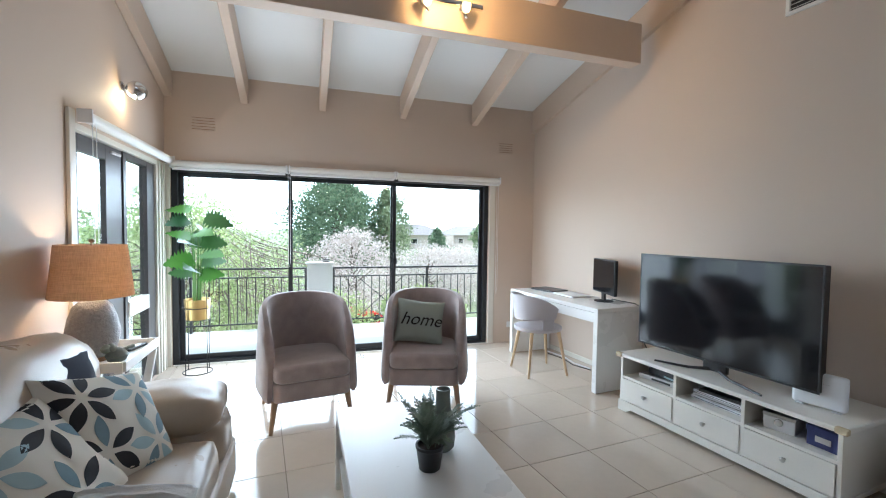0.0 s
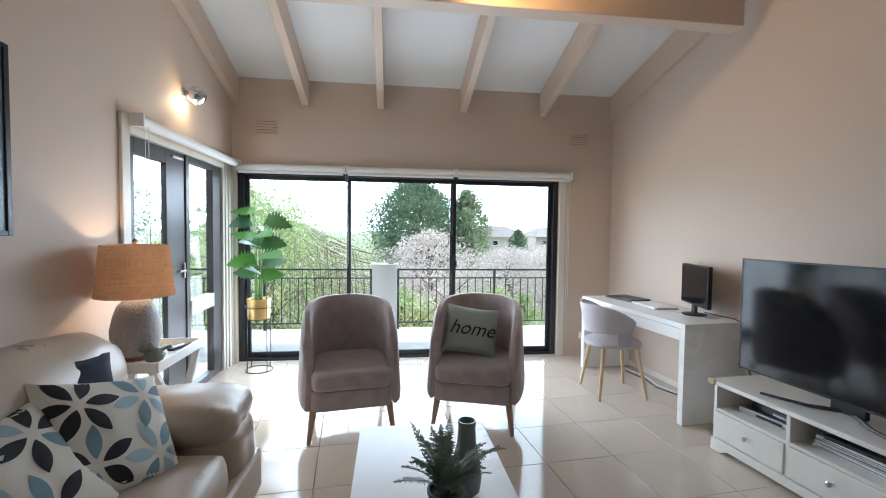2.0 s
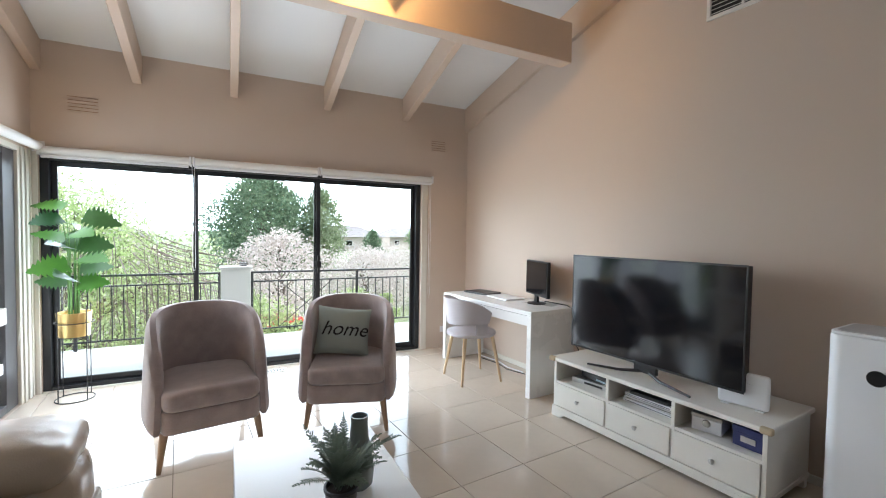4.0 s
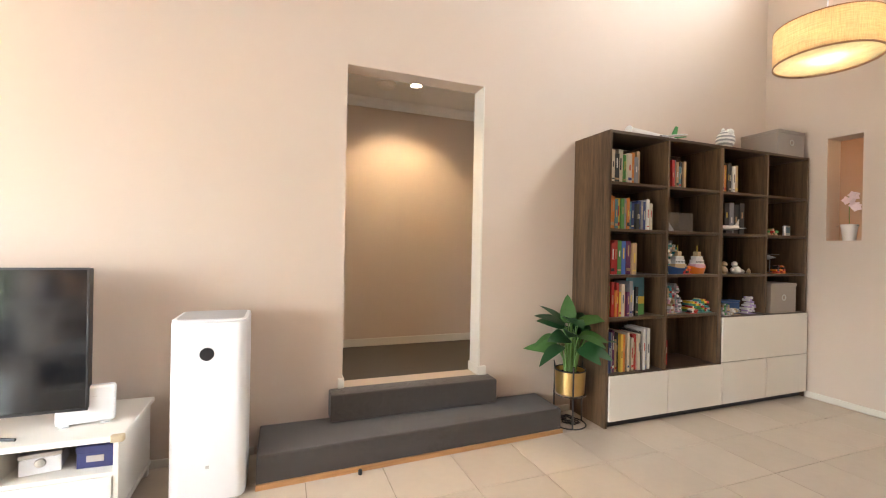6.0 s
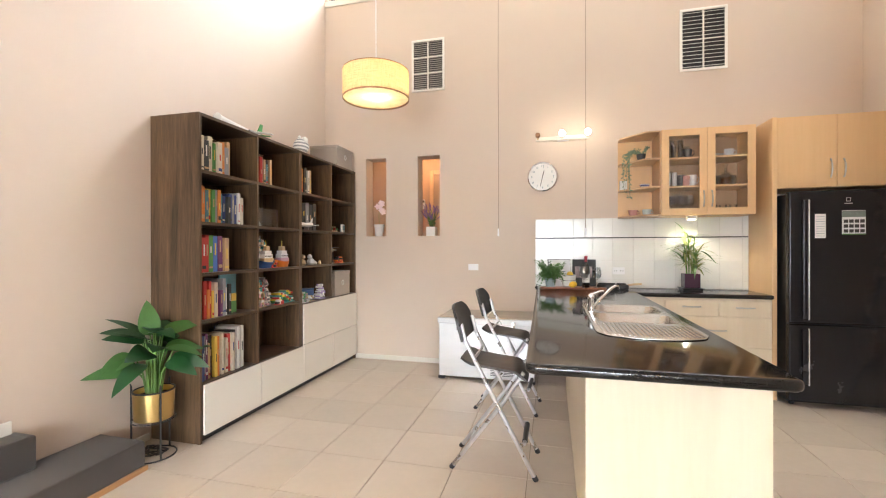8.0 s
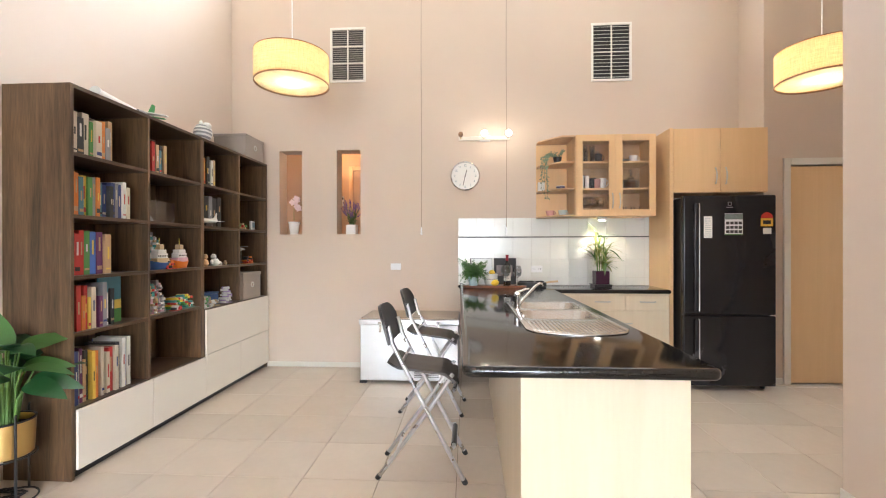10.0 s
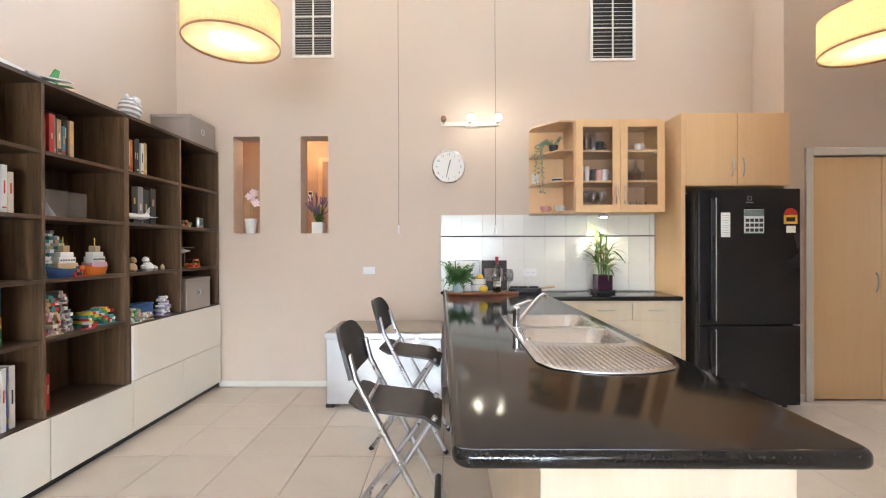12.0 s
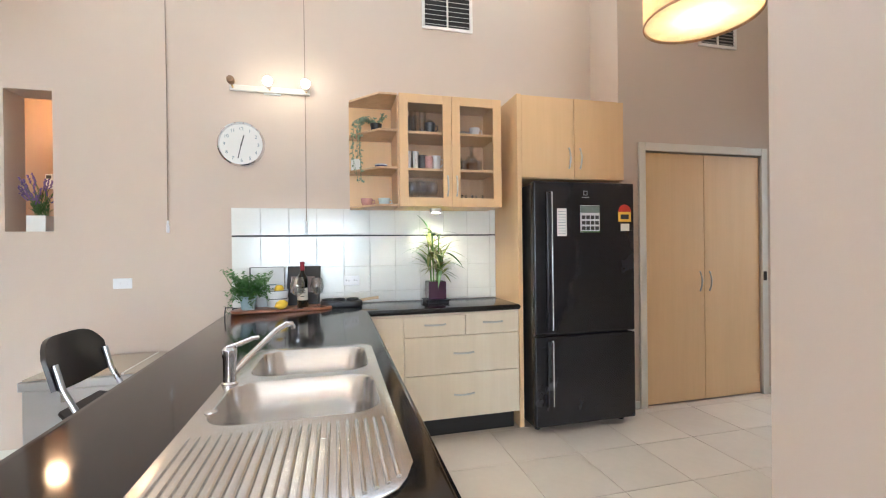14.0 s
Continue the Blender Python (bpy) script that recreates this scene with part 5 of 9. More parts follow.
SCREEN = surface("dark_screen", (0.006, 0.007, 0.009), 0.09, vary=0.1, scale=2, fine=50, bump=0.0)
mn = thing("monitor", pose(-0.17, -1.42, DZ, 0, 0, -20), "small black computer monitor on the desk", "monitor")
part("stand", lathe([(0.085, 0), (0.088, 0.008), (0.03, 0.016)], 28), BLACK, mn, smooth=True)
part("neck", block((-0.012, -0.03, 0.014), (0.012, 0.03, 0.16), 0.004), BLACK, mn)
part("housing", block((-0.012, -0.235, 0.075), (0.022, 0.235, 0.40), 0.008, 3), BLACK, mn)
part("screen", block((-0.0145, -0.222, 0.092), (-0.0125, 0.222, 0.388), 0), SCREEN, mn)
cb = thing("power_cable", pose(0, 0, 0), "black and white cables hanging beside the desk", "cable")
part("cable", tube([(-0.10, -1.45, 0.75), (-0.07, -1.70, 0.745), (-0.05, -1.80, 0.70), (-0.06, -1.83, 0.55), (-0.10, -1.84, 0.42), (-0.06, -1.90, 0.28), (-0.04, -1.95, 0.1), (-0.05, -1.9, 0.006)], 0.005, 7), BLACK, cb, smooth=True)
part("cable", tube([(-0.12, -1.2, 0.006), (-0.15, -1.0, 0.007), (-0.10, -0.8, 0.006), (-0.13, -0.5, 0.006), (-0.08, -0.25, 0.05), (-0.04, -0.10, 0.20)], 0.005, 7), PLASTIC, cb, smooth=True)
part("cable", tube([(-0.14, -1.25, 0.006), (-0.2, -1.05, 0.007), (-0.15, -0.85, 0.006), (-0.18, -0.6, 0.006)], 0.005, 7), BLACK, cb, smooth=True)
pb = thing("power_board", pose(-0.11, -1.42, 0.0, 0, 0, 95), "black power adaptors in a tangle under the desk", "power board")
part("board", block((-0.13, -0.03, 0), (0.13, 0.03, 0.03), 0.005), PLASTIC, pb)
for x, h in ((-0.08, 0.07), (-0.01, 0.09), (0.07, 0.06)):
    part("plug", block((x - 0.028, -0.025, 0.031), (x + 0.028, 0.025, 0.031 + h), 0.006), BLACK, pb)
ol = thing("power_outlet", NORTH @ pose(-0.29, -0.002, 0.22), "white double power outlet by the window corner", "outlet")
part("plate", block((-0.058, -0.010, -0.035), (0.058, 0.0, 0.035), 0.003), PLASTIC, ol)
part("switch", blocks([((-0.04, -0.014, 0.008), (-0.025, -0.0105, 0.022)), ((0.025, -0.014, 0.008), (0.04, -0.0105, 0.022))], 0.001), PLASTIC, ol)
fv = thing("floor_vent", NORTH @ pose(-2.25, -0.16, 0.001), "slotted white floor vent before the doors", "vent")
part("plate", block((-0.14, -0.05, 0), (0.14, 0.05, 0.005), 0.002), SATIN, fv)
for i in range(9):
    part("slot", block((-0.125 + i * 0.028, -0.035, 0.0051), (-0.112 + i * 0.028, 0.035, 0.0058), 0), BLACK, fv)

# ---------- television and its bench ----------
TVZ = 0.449
tb = thing("tv_bench", pose(-0.06, -2.05, 0), "white painted television bench with three drawers", "tv bench")
D, LN = -0.535, -1.39
part("top", block((D - 0.012, LN - 0.02, TVZ - 0.028), (0.0, 0.02, TVZ), 0.006, 3), SATIN, tb)
part("back", block((-0.012, LN + 0.02, 0.06), (-0.002, -0.02, TVZ - 0.029), 0), SATIN, tb)
part("side", block((D + 0.01, -0.022, 0.055), (-0.002, 0.0, TVZ - 0.029), 0.002), SATIN, tb)
part("side", block((D + 0.01, LN, 0.055), (-0.002, LN + 0.022, TVZ - 0.029), 0.002), SATIN, tb)
bay = (abs(LN) - 0.044) / 3
for k in (1, 2):
    y = -0.022 - bay * k
    part("divider", block((D + 0.012, y - 0.011, 0.08), (-0.014, y + 0.011, TVZ - 0.029), 0.002), SATIN, tb)
part("shelf", block((D + 0.014, LN + 0.022, 0.255), (-0.014, -0.022, 0.272), 0.001), SATIN, tb)
part("base", block((D, LN - 0.006, 0.055), (0.0, 0.006, 0.08), 0.003), SATIN, tb)
apron = [(0.006, 0.0), (0.006, 0.056), (LN - 0.006, 0.056), (LN - 0.006, 0.0), (LN + 0.07, 0.0), (LN + 0.09, 0.012), (LN + 0.11, 0.03), (-0.11, 0.03), (-0.09, 0.012), (-0.07, 0.0)]
bm = bmesh.new()
va, vb = ([bm.verts.new((x, y, z)) for y, z in apron] for x in (D, D + 0.02))
bm.faces.new(va), bm.faces.new(vb[::-1])
for i in range(len(apron)):
    bm.faces.new((va[i], va[(i + 1) % 10], vb[(i + 1) % 10], vb[i]))
bmesh.ops.recalc_face_normals(bm, faces=bm.faces[:])
part("apron", bm, SATIN, tb)
for y in (LN, -0.06):
    part("rear_foot", block((-0.05, y, 0), (-0.01, y + 0.06, 0.055)), SATIN, tb)
for k in range(3):
    y1 = -0.022 - bay * k - (0.013 if k else 0.003)
    y0 = -0.022 - bay * (k + 1) + (0.013 if k < 2 else 0.003)
    dr = part("drawer", block((D + 0.004, y0, 0.086), (-0.05, y1, 0.252), 0.003), SATIN, tb)
    part("knob", lathe([(0.006, 0.0), (0.006, 0.012), (0.014, 0.018), (0.015, 0.024), (0.008, 0.03)], 16), NICKEL, dr, "round nickel knob", m=pose(D + 0.003, (y0 + y1) / 2, 0.175, 0, -90, 0), smooth=True)
for y, n in ((0.0, "guard"), (LN, "guard")):
    part(n, block((D - 0.022, y - 0.028, TVZ - 0.03), (D + 0.01, y + 0.028, TVZ + 0.004), 0.008, 3), surface("foam_guard", (0.52, 0.42, 0.28), 0.8, vary=0.1), tb, "cream foam corner guard")

TV = thing("television", pose(-0.40, -2.68, TVZ, 0, 0, 0), "large black flat television on a dark V stand", "television")
part("housing", block((-0.045, -0.588, 0.085), (0.015, 0.588, 0.772), 0.006, 2), BLACK, TV)
part("bezel", blocks([((-0.05, -0.592, 0.081), (-0.0455, 0.592, 0.094)), ((-0.05, -0.592, 0.765), (-0.0455, 0.592, 0.776)), ((-0.05, -0.592, 0.094), (-0.0455, -0.582, 0.765)), ((-0.05, 0.582, 0.094), (-0.0455, 0.592, 0.765))], 0.0008), BLACK, TV)
part("screen", block((-0.0475, -0.582, 0.094), (-0.0455, 0.582, 0.765), 0), SCREEN, TV)
part("neck", block((-0.02, -0.08, 0.02), (0.01, 0.08, 0.10), 0.006), BLACK, TV)
for s in (-1, 1):
    part("foot", tube([(-0.01, s * 0.03, 0.03), (-0.08, s * 0.14, 0.018), (-0.14, s * 0.36, 0.008)], 0.012, 8, r2=0.007), IRON, TV, "curved dark metal foot", smooth=True)
rt = thing("router", pose(-0.40, -3.25, TVZ, 0, 0, 8), "white upright wireless router on the television bench", "router")
part("case", block((-0.022, -0.118, 0.006), (0.022, 0.118, 0.19), 0.016, 4), PLASTIC, rt, smooth=True)
for y in (-0.08, 0.08):
    part("foot", block((-0.03, y - 0.02, 0), (0.03, y + 0.02, 0.008), 0.002), PLASTIC, rt)
for i in range(9):
    part("light", block((-0.0235, -0.045 + i * 0.011, 0.135), (-0.0222, -0.041 + i * 0.011, 0.138), 0), NICKEL, rt)

BLUE = surface("blue_box", (0.025, 0.03, 0.12), 0.6, vary=0.2, scale=12, fine=100, bump=0.2)
by = -2.05 - 0.022
dv = thing("disc_player", pose(-0.36, by - 0.22, 0.272, 0, 0, 4), "silver disc player in the bench compartment", "player")
part("case", block((-0.12, -0.16, 0), (0.12, 0.16, 0.035), 0.003), NICKEL, dv)
part("display", block((-0.1215, -0.10, 0.010), (-0.1203, 0.05, 0.024), 0), BLACK, dv)
dv2 = thing("media_box", pose(-0.34, by - 0.24, 0.308, 0, 0, -6), "black media box stacked on the disc player", "player")
part("case", block((-0.10, -0.13, 0), (0.10, 0.13, 0.045), 0.005), BLACK, dv2)
part("label", block((-0.1012, -0.11, 0.008), (-0.1002, -0.02, 0.022), 0), PALEBLUE, dv2)
for k, (z, m_, w) in enumerate(((0.0, PLASTIC, 0.36), (0.022, NICKEL, 0.34), (0.045, PLASTIC, 0.33), (0.062, BLACK, 0.26))):
    o = thing("game_console" if k % 2 else "paper_stack", pose(-0.36, by - bay - 0.235, 0.272 + z, 0, 0, (k * 3) % 5 - 2), "flat white and silver box stacked in the bench", "box", "stacked boxes")
    part("case", block((-0.13, -w / 2, 0), (0.13, w / 2, 0.018), 0.002), m_, o)
    part("seam", block((-0.1315, -w / 2 + 0.02, 0.006), (-0.1303, w / 2 - 0.02, 0.009), 0), BLACK, o)
tn = thing("tin_box", pose(-0.42, by - 2 * bay - 0.13, 0.272, 0, 0, 10), "silver tin box with a shell clasp", "box")
part("box", block((-0.08, -0.075, 0), (0.08, 0.075, 0.075), 0.004), PLASTIC, tn)
part("lid", block((-0.083, -0.078, 0.0755), (0.083, 0.078, 0.095), 0.004), NICKEL, tn)
part("clasp", lathe([(0.022, 0), (0.018, 0.006), (0.006, 0.009)], 16), NICKEL, tn, m=pose(-0.081, 0, 0.05, 0, -90, 0))
bb = thing("storage_box", pose(-0.44, by - 2 * bay - 0.36, 0.272, 0, 0, -3), "small navy cardboard box with a label holder", "box")
part("box", block((-0.07, -0.075, 0), (0.07, 0.075, 0.075), 0.002), BLUE, bb)
part("lid", block((-0.073, -0.078, 0.0755), (0.073, 0.078, 0.105), 0.002), BLUE, bb)
part("label_holder", block((-0.0745, -0.035, 0.03), (-0.0705, 0.035, 0.06), 0.001), NICKEL, bb)

# air purifier
ap = thing("air_purifier", pose(-0.335, -3.80, 0), "tall white air purifier with round dark display", "air purifier")
part("body", prism(rounded(-0.172, 0.172, -0.18, 0.18, 0.05, 8), 0.012, 0.945, bevel=0.008, seg=3), PLASTIC, ap, smooth=True)
part("base", prism(rounded(-0.16, 0.16, -0.168, 0.168, 0.05, 8), 0.0, 0.0115), NICKEL, ap)
part("top_rim", prism(rounded(-0.17, 0.17, -0.178, 0.178, 0.05, 8), 0.9455, 0.958, bevel=0.004), PLASTIC, ap, smooth=True)
part("outlet_grille", prism(rounded(-0.15, 0.15, -0.158, 0.158, 0.04, 8), 0.9585, 0.961), surface("grille_grey", (0.5, 0.5, 0.51), 0.6, vary=0.3, scale=200, fine=500), ap)
part("display", lathe([(0.034, 0), (0.034, 0.0025), (0.03, 0.003)], 32), BLACK, ap, "round black display", m=pose(-0.1722, 0.01, 0.78, 0, -90, 0))
part("mark", block((-0.1735, -0.008, 0.185), (-0.1722, 0.008, 0.20), 0), NICKEL, ap)

# plant beside the bookcase
fp = thing("potted_plant", pose(-0.245, -6.265, 0), "glossy broad-leaved plant in a gold pot on a black stand", "plant")
st = part("stand", tube(ring(0.125, 0.005), 0.005, 6, closed=True), IRON, fp)
for k in range(3):
    a = 0.6 + k * 2 * math.pi / 3
    x, y = 0.125 * math.cos(a), 0.125 * math.sin(a)
    part("upright", tube([(x, y, 0.005), (x, y, 0.46), (x * 1.04, y * 1.04, 0.475)], 0.006, 8), IRON, st)
part("ring", tube(ring(0.122, 0.24), 0.004, 6, closed=True), IRON, st)
part("pot", lathe([(0.105, 0.245), (0.11, 0.25), (0.118, 0.425), (0.112, 0.425), (0.108, 0.39)], 40), BRASS, fp, "satin gold pot", smooth=True)
part("rim", lathe([(0.119, 0.424), (0.121, 0.432), (0.113, 0.434), (0.112, 0.426)], 40, cap=False), BLACK, fp, smooth=True)
part("soil", lathe([(0.108, 0.39), (0.05, 0.40), (0.002, 0.404)], 18), SOIL, fp)
rng = random.Random(21)
for k in range(27):
    a = k * 2.39996
    out = (k % 9) / 9
    r = 0.03 + 0.10 * out
    h = 0.80 - 0.24 * out + rng.uniform(-0.04, 0.05)
    tip = Vector((min(0.10, r * math.cos(a)), r * math.sin(a), h))
    sk = part("stalk", tube([(0.04 * math.cos(a), 0.04 * math.sin(a), 0.40), (tip.x * 0.6, tip.y * 0.6, 0.40 + (h - 0.40) * 0.65), tip], 0.007, 6, r2=0.004), STEM, fp)
    way = Vector((math.cos(a) if math.cos(a) < 0.3 else 0.05, math.sin(a), rng.uniform(-0.1, 0.35) + 0.5 * (1 - out) ** 2))
    bm = bmesh.new()
    leaf_blade(bm, tip, way, (-0.45, 0.2, 0.9), rng.uniform(0.19, 0.25), rng.uniform(0.11, 0.14), rng.uniform(0.25, 0.6), 0, 0.18, 12, rng.uniform(-0.4, 0.4))
    part("leaf", bm, DARKLEAF if k % 4 else LEAF, sk, smooth=True)
cc = thing("coiled_cable", pose(-0.20, -6.30, 0.0), "black cable coiled on the tiles under the plant", "cable")
pts = []
for i in range(70):
    a, r = i * 0.42, 0.05 + 0.028 * math.sin(i * 0.9)
    pts.append((r * math.cos(a) * 1.2, r * math.sin(a), 0.006 + 0.0012 * (i % 9)))
part("cable", tube(pts, 0.004, 6), BLACK, cc, smooth=True)

# ---------- splashback ----------
SPLASH = surface("white_wall_tile", (0.74, 0.74, 0.70), 0.16, vary=0.03, scale=7, fine=40, bump=0.25, dist=0.002, island=0.03)
sb = new("splashback")
tagged(sb, "white ceramic splashback tiles with a dark liner strip", "tiles", "", "structure")
part("grout_bed", block((-4.625, SOUTH + 0.001, TOP + 0.0), (-2.575, SOUTH + 0.004, 1.658), 0), surface("tile_grout", (0.64, 0.63, 0.59), 0.9, vary=0.1), sb)
TW = (4.625 - 2.575) / 10.25
rows_z = [(TOP + 0.001, 1.008), (1.010, 1.208), (1.210, 1.440), (1.458, 1.657)]
shared = {}
for z0, z1 in rows_z:
    x = -2.576
    while x > -4.62:
        x0 = max(x - TW + 0.0035, -4.624)
        key = (round(x - x0, 4), round(z1 - z0, 4))
        if key not in shared:
            bm = block((-key[0] / 2, 0, -key[1] / 2), (key[0] / 2, 0.006, key[1] / 2), 0.0015, 1)
            me = bpy.data.meshes.new("tile")
            bm.to_mesh(me)
            bm.free()
            me.materials.append(SPLASH)
            shared[key] = me
        o = new("tile", shared[key])
        o.parent, o.location = sb, ((x + x0) / 2, SOUTH + 0.0045, (z0 + z1) / 2)
        x -= TW
part("liner_strip", block((-4.624, SOUTH + 0.004, 1.444), (-2.577, SOUTH + 0.011, 1.454), 0.001), IRON, sb, "thin dark liner strip")

# ---------- sink and tap ----------
sk = thing("sink", pose(0, 0, 0), "stainless steel double sink with ribbed drainer", "sink")


def drainer_end(x):
    """How far the bowed near end of the sink reaches at x."""
    u = (x - (SX0 + SX1) / 2) / ((SX1 - SX0) / 2)
    return SY1 + 0.02 - 0.09 * u * u - 0.10 * max(0.0, abs(u) - 0.8) ** 2 / 0.04 * 0.6


sink_outline = [q for q in rounded(SX0, SX1, SY0, SY1, 0.07, 8) if q[1] < -7.0]
near_end = [SX1 + (SX0 - SX1) * i / 24 for i in range(25)]
sink_outline = [(x, drainer_end(x)) for x in near_end] + sink_outline
rim = prism(sink_outline, TOP + 0.0005, TOP + 0.007, bevel=0.003)
deck = part("deck", rim, STEEL, sk, smooth=True)
boolean_cut(deck, bowls)
for x0, x1, y0, y1 in bowls:
    bm = bmesh.new()
    loops = []
    for k, (inset, z, r) in enumerate(((0.0, TOP + 0.0075, 0.08), (0.004, TOP + 0.002, 0.08), (0.012, TOP - 0.09, 0.085), (0.03, TOP - 0.145, 0.08), (0.07, TOP - 0.155, 0.07))):
        loops.append([bm.verts.new((x, y, z)) for x, y in rounded(x0 + inset, x1 - inset, y0 + inset, y1 - inset, r, 6)])
    for a, b in zip(loops, loops[1:]):
        n = len(a)
        for i in range(n):
            bm.faces.new((a[i], b[i], b[(i + 1) % n], a[(i + 1) % n]))
    bm.faces.new(loops[-1])
    bmesh.ops.recalc_face_normals(bm, faces=bm.faces[:])
    bl = part("bowl", bm, STEEL, sk, smooth=True)
    part("drain", lathe([(0.038, 0), (0.04, 0.004), (0.024, 0.003), (0.02, 0.001)], 22), CHROME, bl, m=pose((x0 + x1) / 2, (y0 + y1) / 2, TOP - 0.1545))
for i in range(21):
    x = SX0 + 0.035 + i * 0.0215
    part("rib", tube([(x, drainer_end(x) - 0.03, TOP + 0.0066), (x, drainer_end(x) - 0.045, TOP + 0.0085), (x, SY1 - 0.33, TOP + 0.0085), (x, SY1 - 0.36, TOP + 0.006)], 0.0048, 8), STEEL, sk, smooth=True)
part("overflow_plug", lathe([(0.016, 0), (0.016, 0.003), (0.01, 0.005)], 16), CHROME, sk, m=pose(SX1 - 0.04, -6.66, TOP + 0.007))
tap = thing("tap", pose(-2.992, -6.905, TOP + 0.006), "chrome lever mixer tap with straight spout", "tap")
tap.scale = (0.8, 0.8, 0.8)
part("body", lathe([(0.03, 0), (0.03, 0.006), (0.024, 0.012), (0.024, 0.10), (0.027, 0.11), (0.027, 0.135), (0.018, 0.145)], 28), CHROME, tap, smooth=True)
part("spout", tube([(-0.015, -0.005, 0.045), (-0.07, -0.04, 0.10), (-0.16, -0.10, 0.182), (-0.195, -0.122, 0.202), (-0.215, -0.135, 0.20), (-0.222, -0.14, 0.18)], 0.0125, 14), CHROME, tap, smooth=True)
part("lever", tube([(0.01, 0.005, 0.14), (-0.03, -0.015, 0.15), (-0.075, -0.035, 0.166), (-0.10, -0.045, 0.168)], 0.011, 10, r2=0.008), CHROME, tap, smooth=True)

# ---------- wall cupboards ----------
WZ0, WZ1, WF = 1.648, 2.462, -8.515
wc = thing("wall_cabinet", pose(0, 0, 0), "maple wall cupboard with two glazed doors", "cabinet")
A0, A1 = -4.545, -3.765
part("side", block((A0, SOUTH + 0.003, WZ0), (A0 + 0.018, WF, WZ1), 0.001), MAPLE, wc)
part("side", block((A1 - 0.018, SOUTH + 0.003, WZ0), (A1, WF, WZ1), 0.001), MAPLE, wc)
part("back", block((A0 + 0.018, SOUTH + 0.003, WZ0 + 0.018), (A1 - 0.018, SOUTH + 0.009, WZ1 - 0.018), 0), BEECH, wc)
levels = [WZ0 + 0.018, 1.93, 2.20]
for z0 in (WZ0, 1.912, 2.182, WZ1 - 0.018):
    part("shelf", block((A0 + 0.018, SOUTH + 0.01, z0), (A1 - 0.018, WF - 0.004, z0 + 0.018), 0.001), MAPLE, wc)
SMOKE = clear_glass("cupboard_glass", (0.96, 0.96, 0.96))
mx_ = (A0 + A1) / 2
for x0, x1, hx in ((A0, mx_ - 0.001, mx_ - 0.035), (mx_ + 0.001, A1, mx_ + 0.035)):
    e = 0.065
    dr = part("door", blocks([((x0, WF + 0.001, WZ0), (x0 + e, WF + 0.019, WZ1)), ((x1 - e, WF + 0.001, WZ0), (x1, WF + 0.019, WZ1)), ((x0 + e, WF + 0.001, WZ0), (x1 - e, WF + 0.019, WZ0 + e)), ((x0 + e, WF + 0.001, WZ1 - e), (x1 - e, WF + 0.019, WZ1))], 0.0015), MAPLE, wc)
    g = part("pane", block((x0 + e, WF + 0.007, WZ0 + e), (x1 - e, WF + 0.011, WZ1 - e), 0), SMOKE, dr)
    g.visible_shadow = False
    bow_handle(dr, (hx, WF + 0.019, 1.80), 2, 0.15)
os_ = thing("open_shelf", pose(0, 0, 0), "maple open end shelf with angled front", "shelf")
B0 = -3.425
part("back", block((A1 + 0.001, SOUTH + 0.003, WZ0 + 0.016), (B0, SOUTH + 0.012, WZ1 - 0.016), 0.001), MAPLE, os_)
part("side", block((A1 + 0.001, SOUTH + 0.012, WZ0 + 0.016), (A1 + 0.012, WF, WZ1 - 0.016), 0.001), BEECH, os_)
for z in (WZ0, 1.917, 2.187, WZ1 - 0.016):
    part("shelf", prism([(A1 + 0.012, SOUTH + 0.012), (B0, SOUTH + 0.012), (B0, SOUTH + 0.13), (B0 - 0.20, WF + 0.01), (A1 + 0.012, WF + 0.01)][::-1], z, z + 0.016, bevel=0.0015, seg=1), BEECH, os_)

CRYSTAL = clear_glass("drinking_glass", (0.90, 0.92, 0.93), 0.05, 0.16)
RUM = surface("amber_spirit", (0.20, 0.06, 0.01), 0.2, vary=0.2)
CUPW = surface("white_china", (0.78, 0.77, 0.74), 0.2, vary=0.02, bump=0.0)
PINK = surface("pink_china", (0.62, 0.33, 0.29), 0.25, vary=0.04, bump=0.0)
MINT = surface("mint_china", (0.58, 0.66, 0.63), 0.25, vary=0.04, bump=0.0)


def tumbler(m, h=0.12, r=0.03, mat=None, label="clear glass tumbler in the cupboard"):
    o = thing("tumbler", m, label, "glass", "cupboard glasses")
    bm = lathe([(r * 0.8, 0), (r, h), (r - 0.002, h), (r * 0.8 - 0.002, 0.006)], 18)
    part("glass", bm, mat or CRYSTAL, o, smooth=True)
    return o


def wine_glass(m, s=1.0, label="clear stemmed wine glass"):
    o = thing("wine_glass", m, label, "glass", "wine glasses")
    part("foot", lathe([(0.034 * s, 0), (0.033 * s, 0.003), (0.006 * s, 0.008 * s)], 24), CRYSTAL, o, smooth=True)
    part("stem", lathe([(0.004 * s, 0.008 * s), (0.0035 * s, 0.08 * s)], 10), CRYSTAL, o, smooth=True)
    part("bowl", lathe([(0.005 * s, 0.08 * s), (0.035 * s, 0.10 * s), (0.046 * s, 0.135 * s), (0.044 * s, 0.165 * s), (0.034 * s, 0.205 * s), (0.0325 * s, 0.205 * s), (0.0425 * s, 0.165 * s), (0.0445 * s, 0.135 * s), (0.033 * s, 0.103 * s)], 28), CRYSTAL, o, smooth=True)
    return o


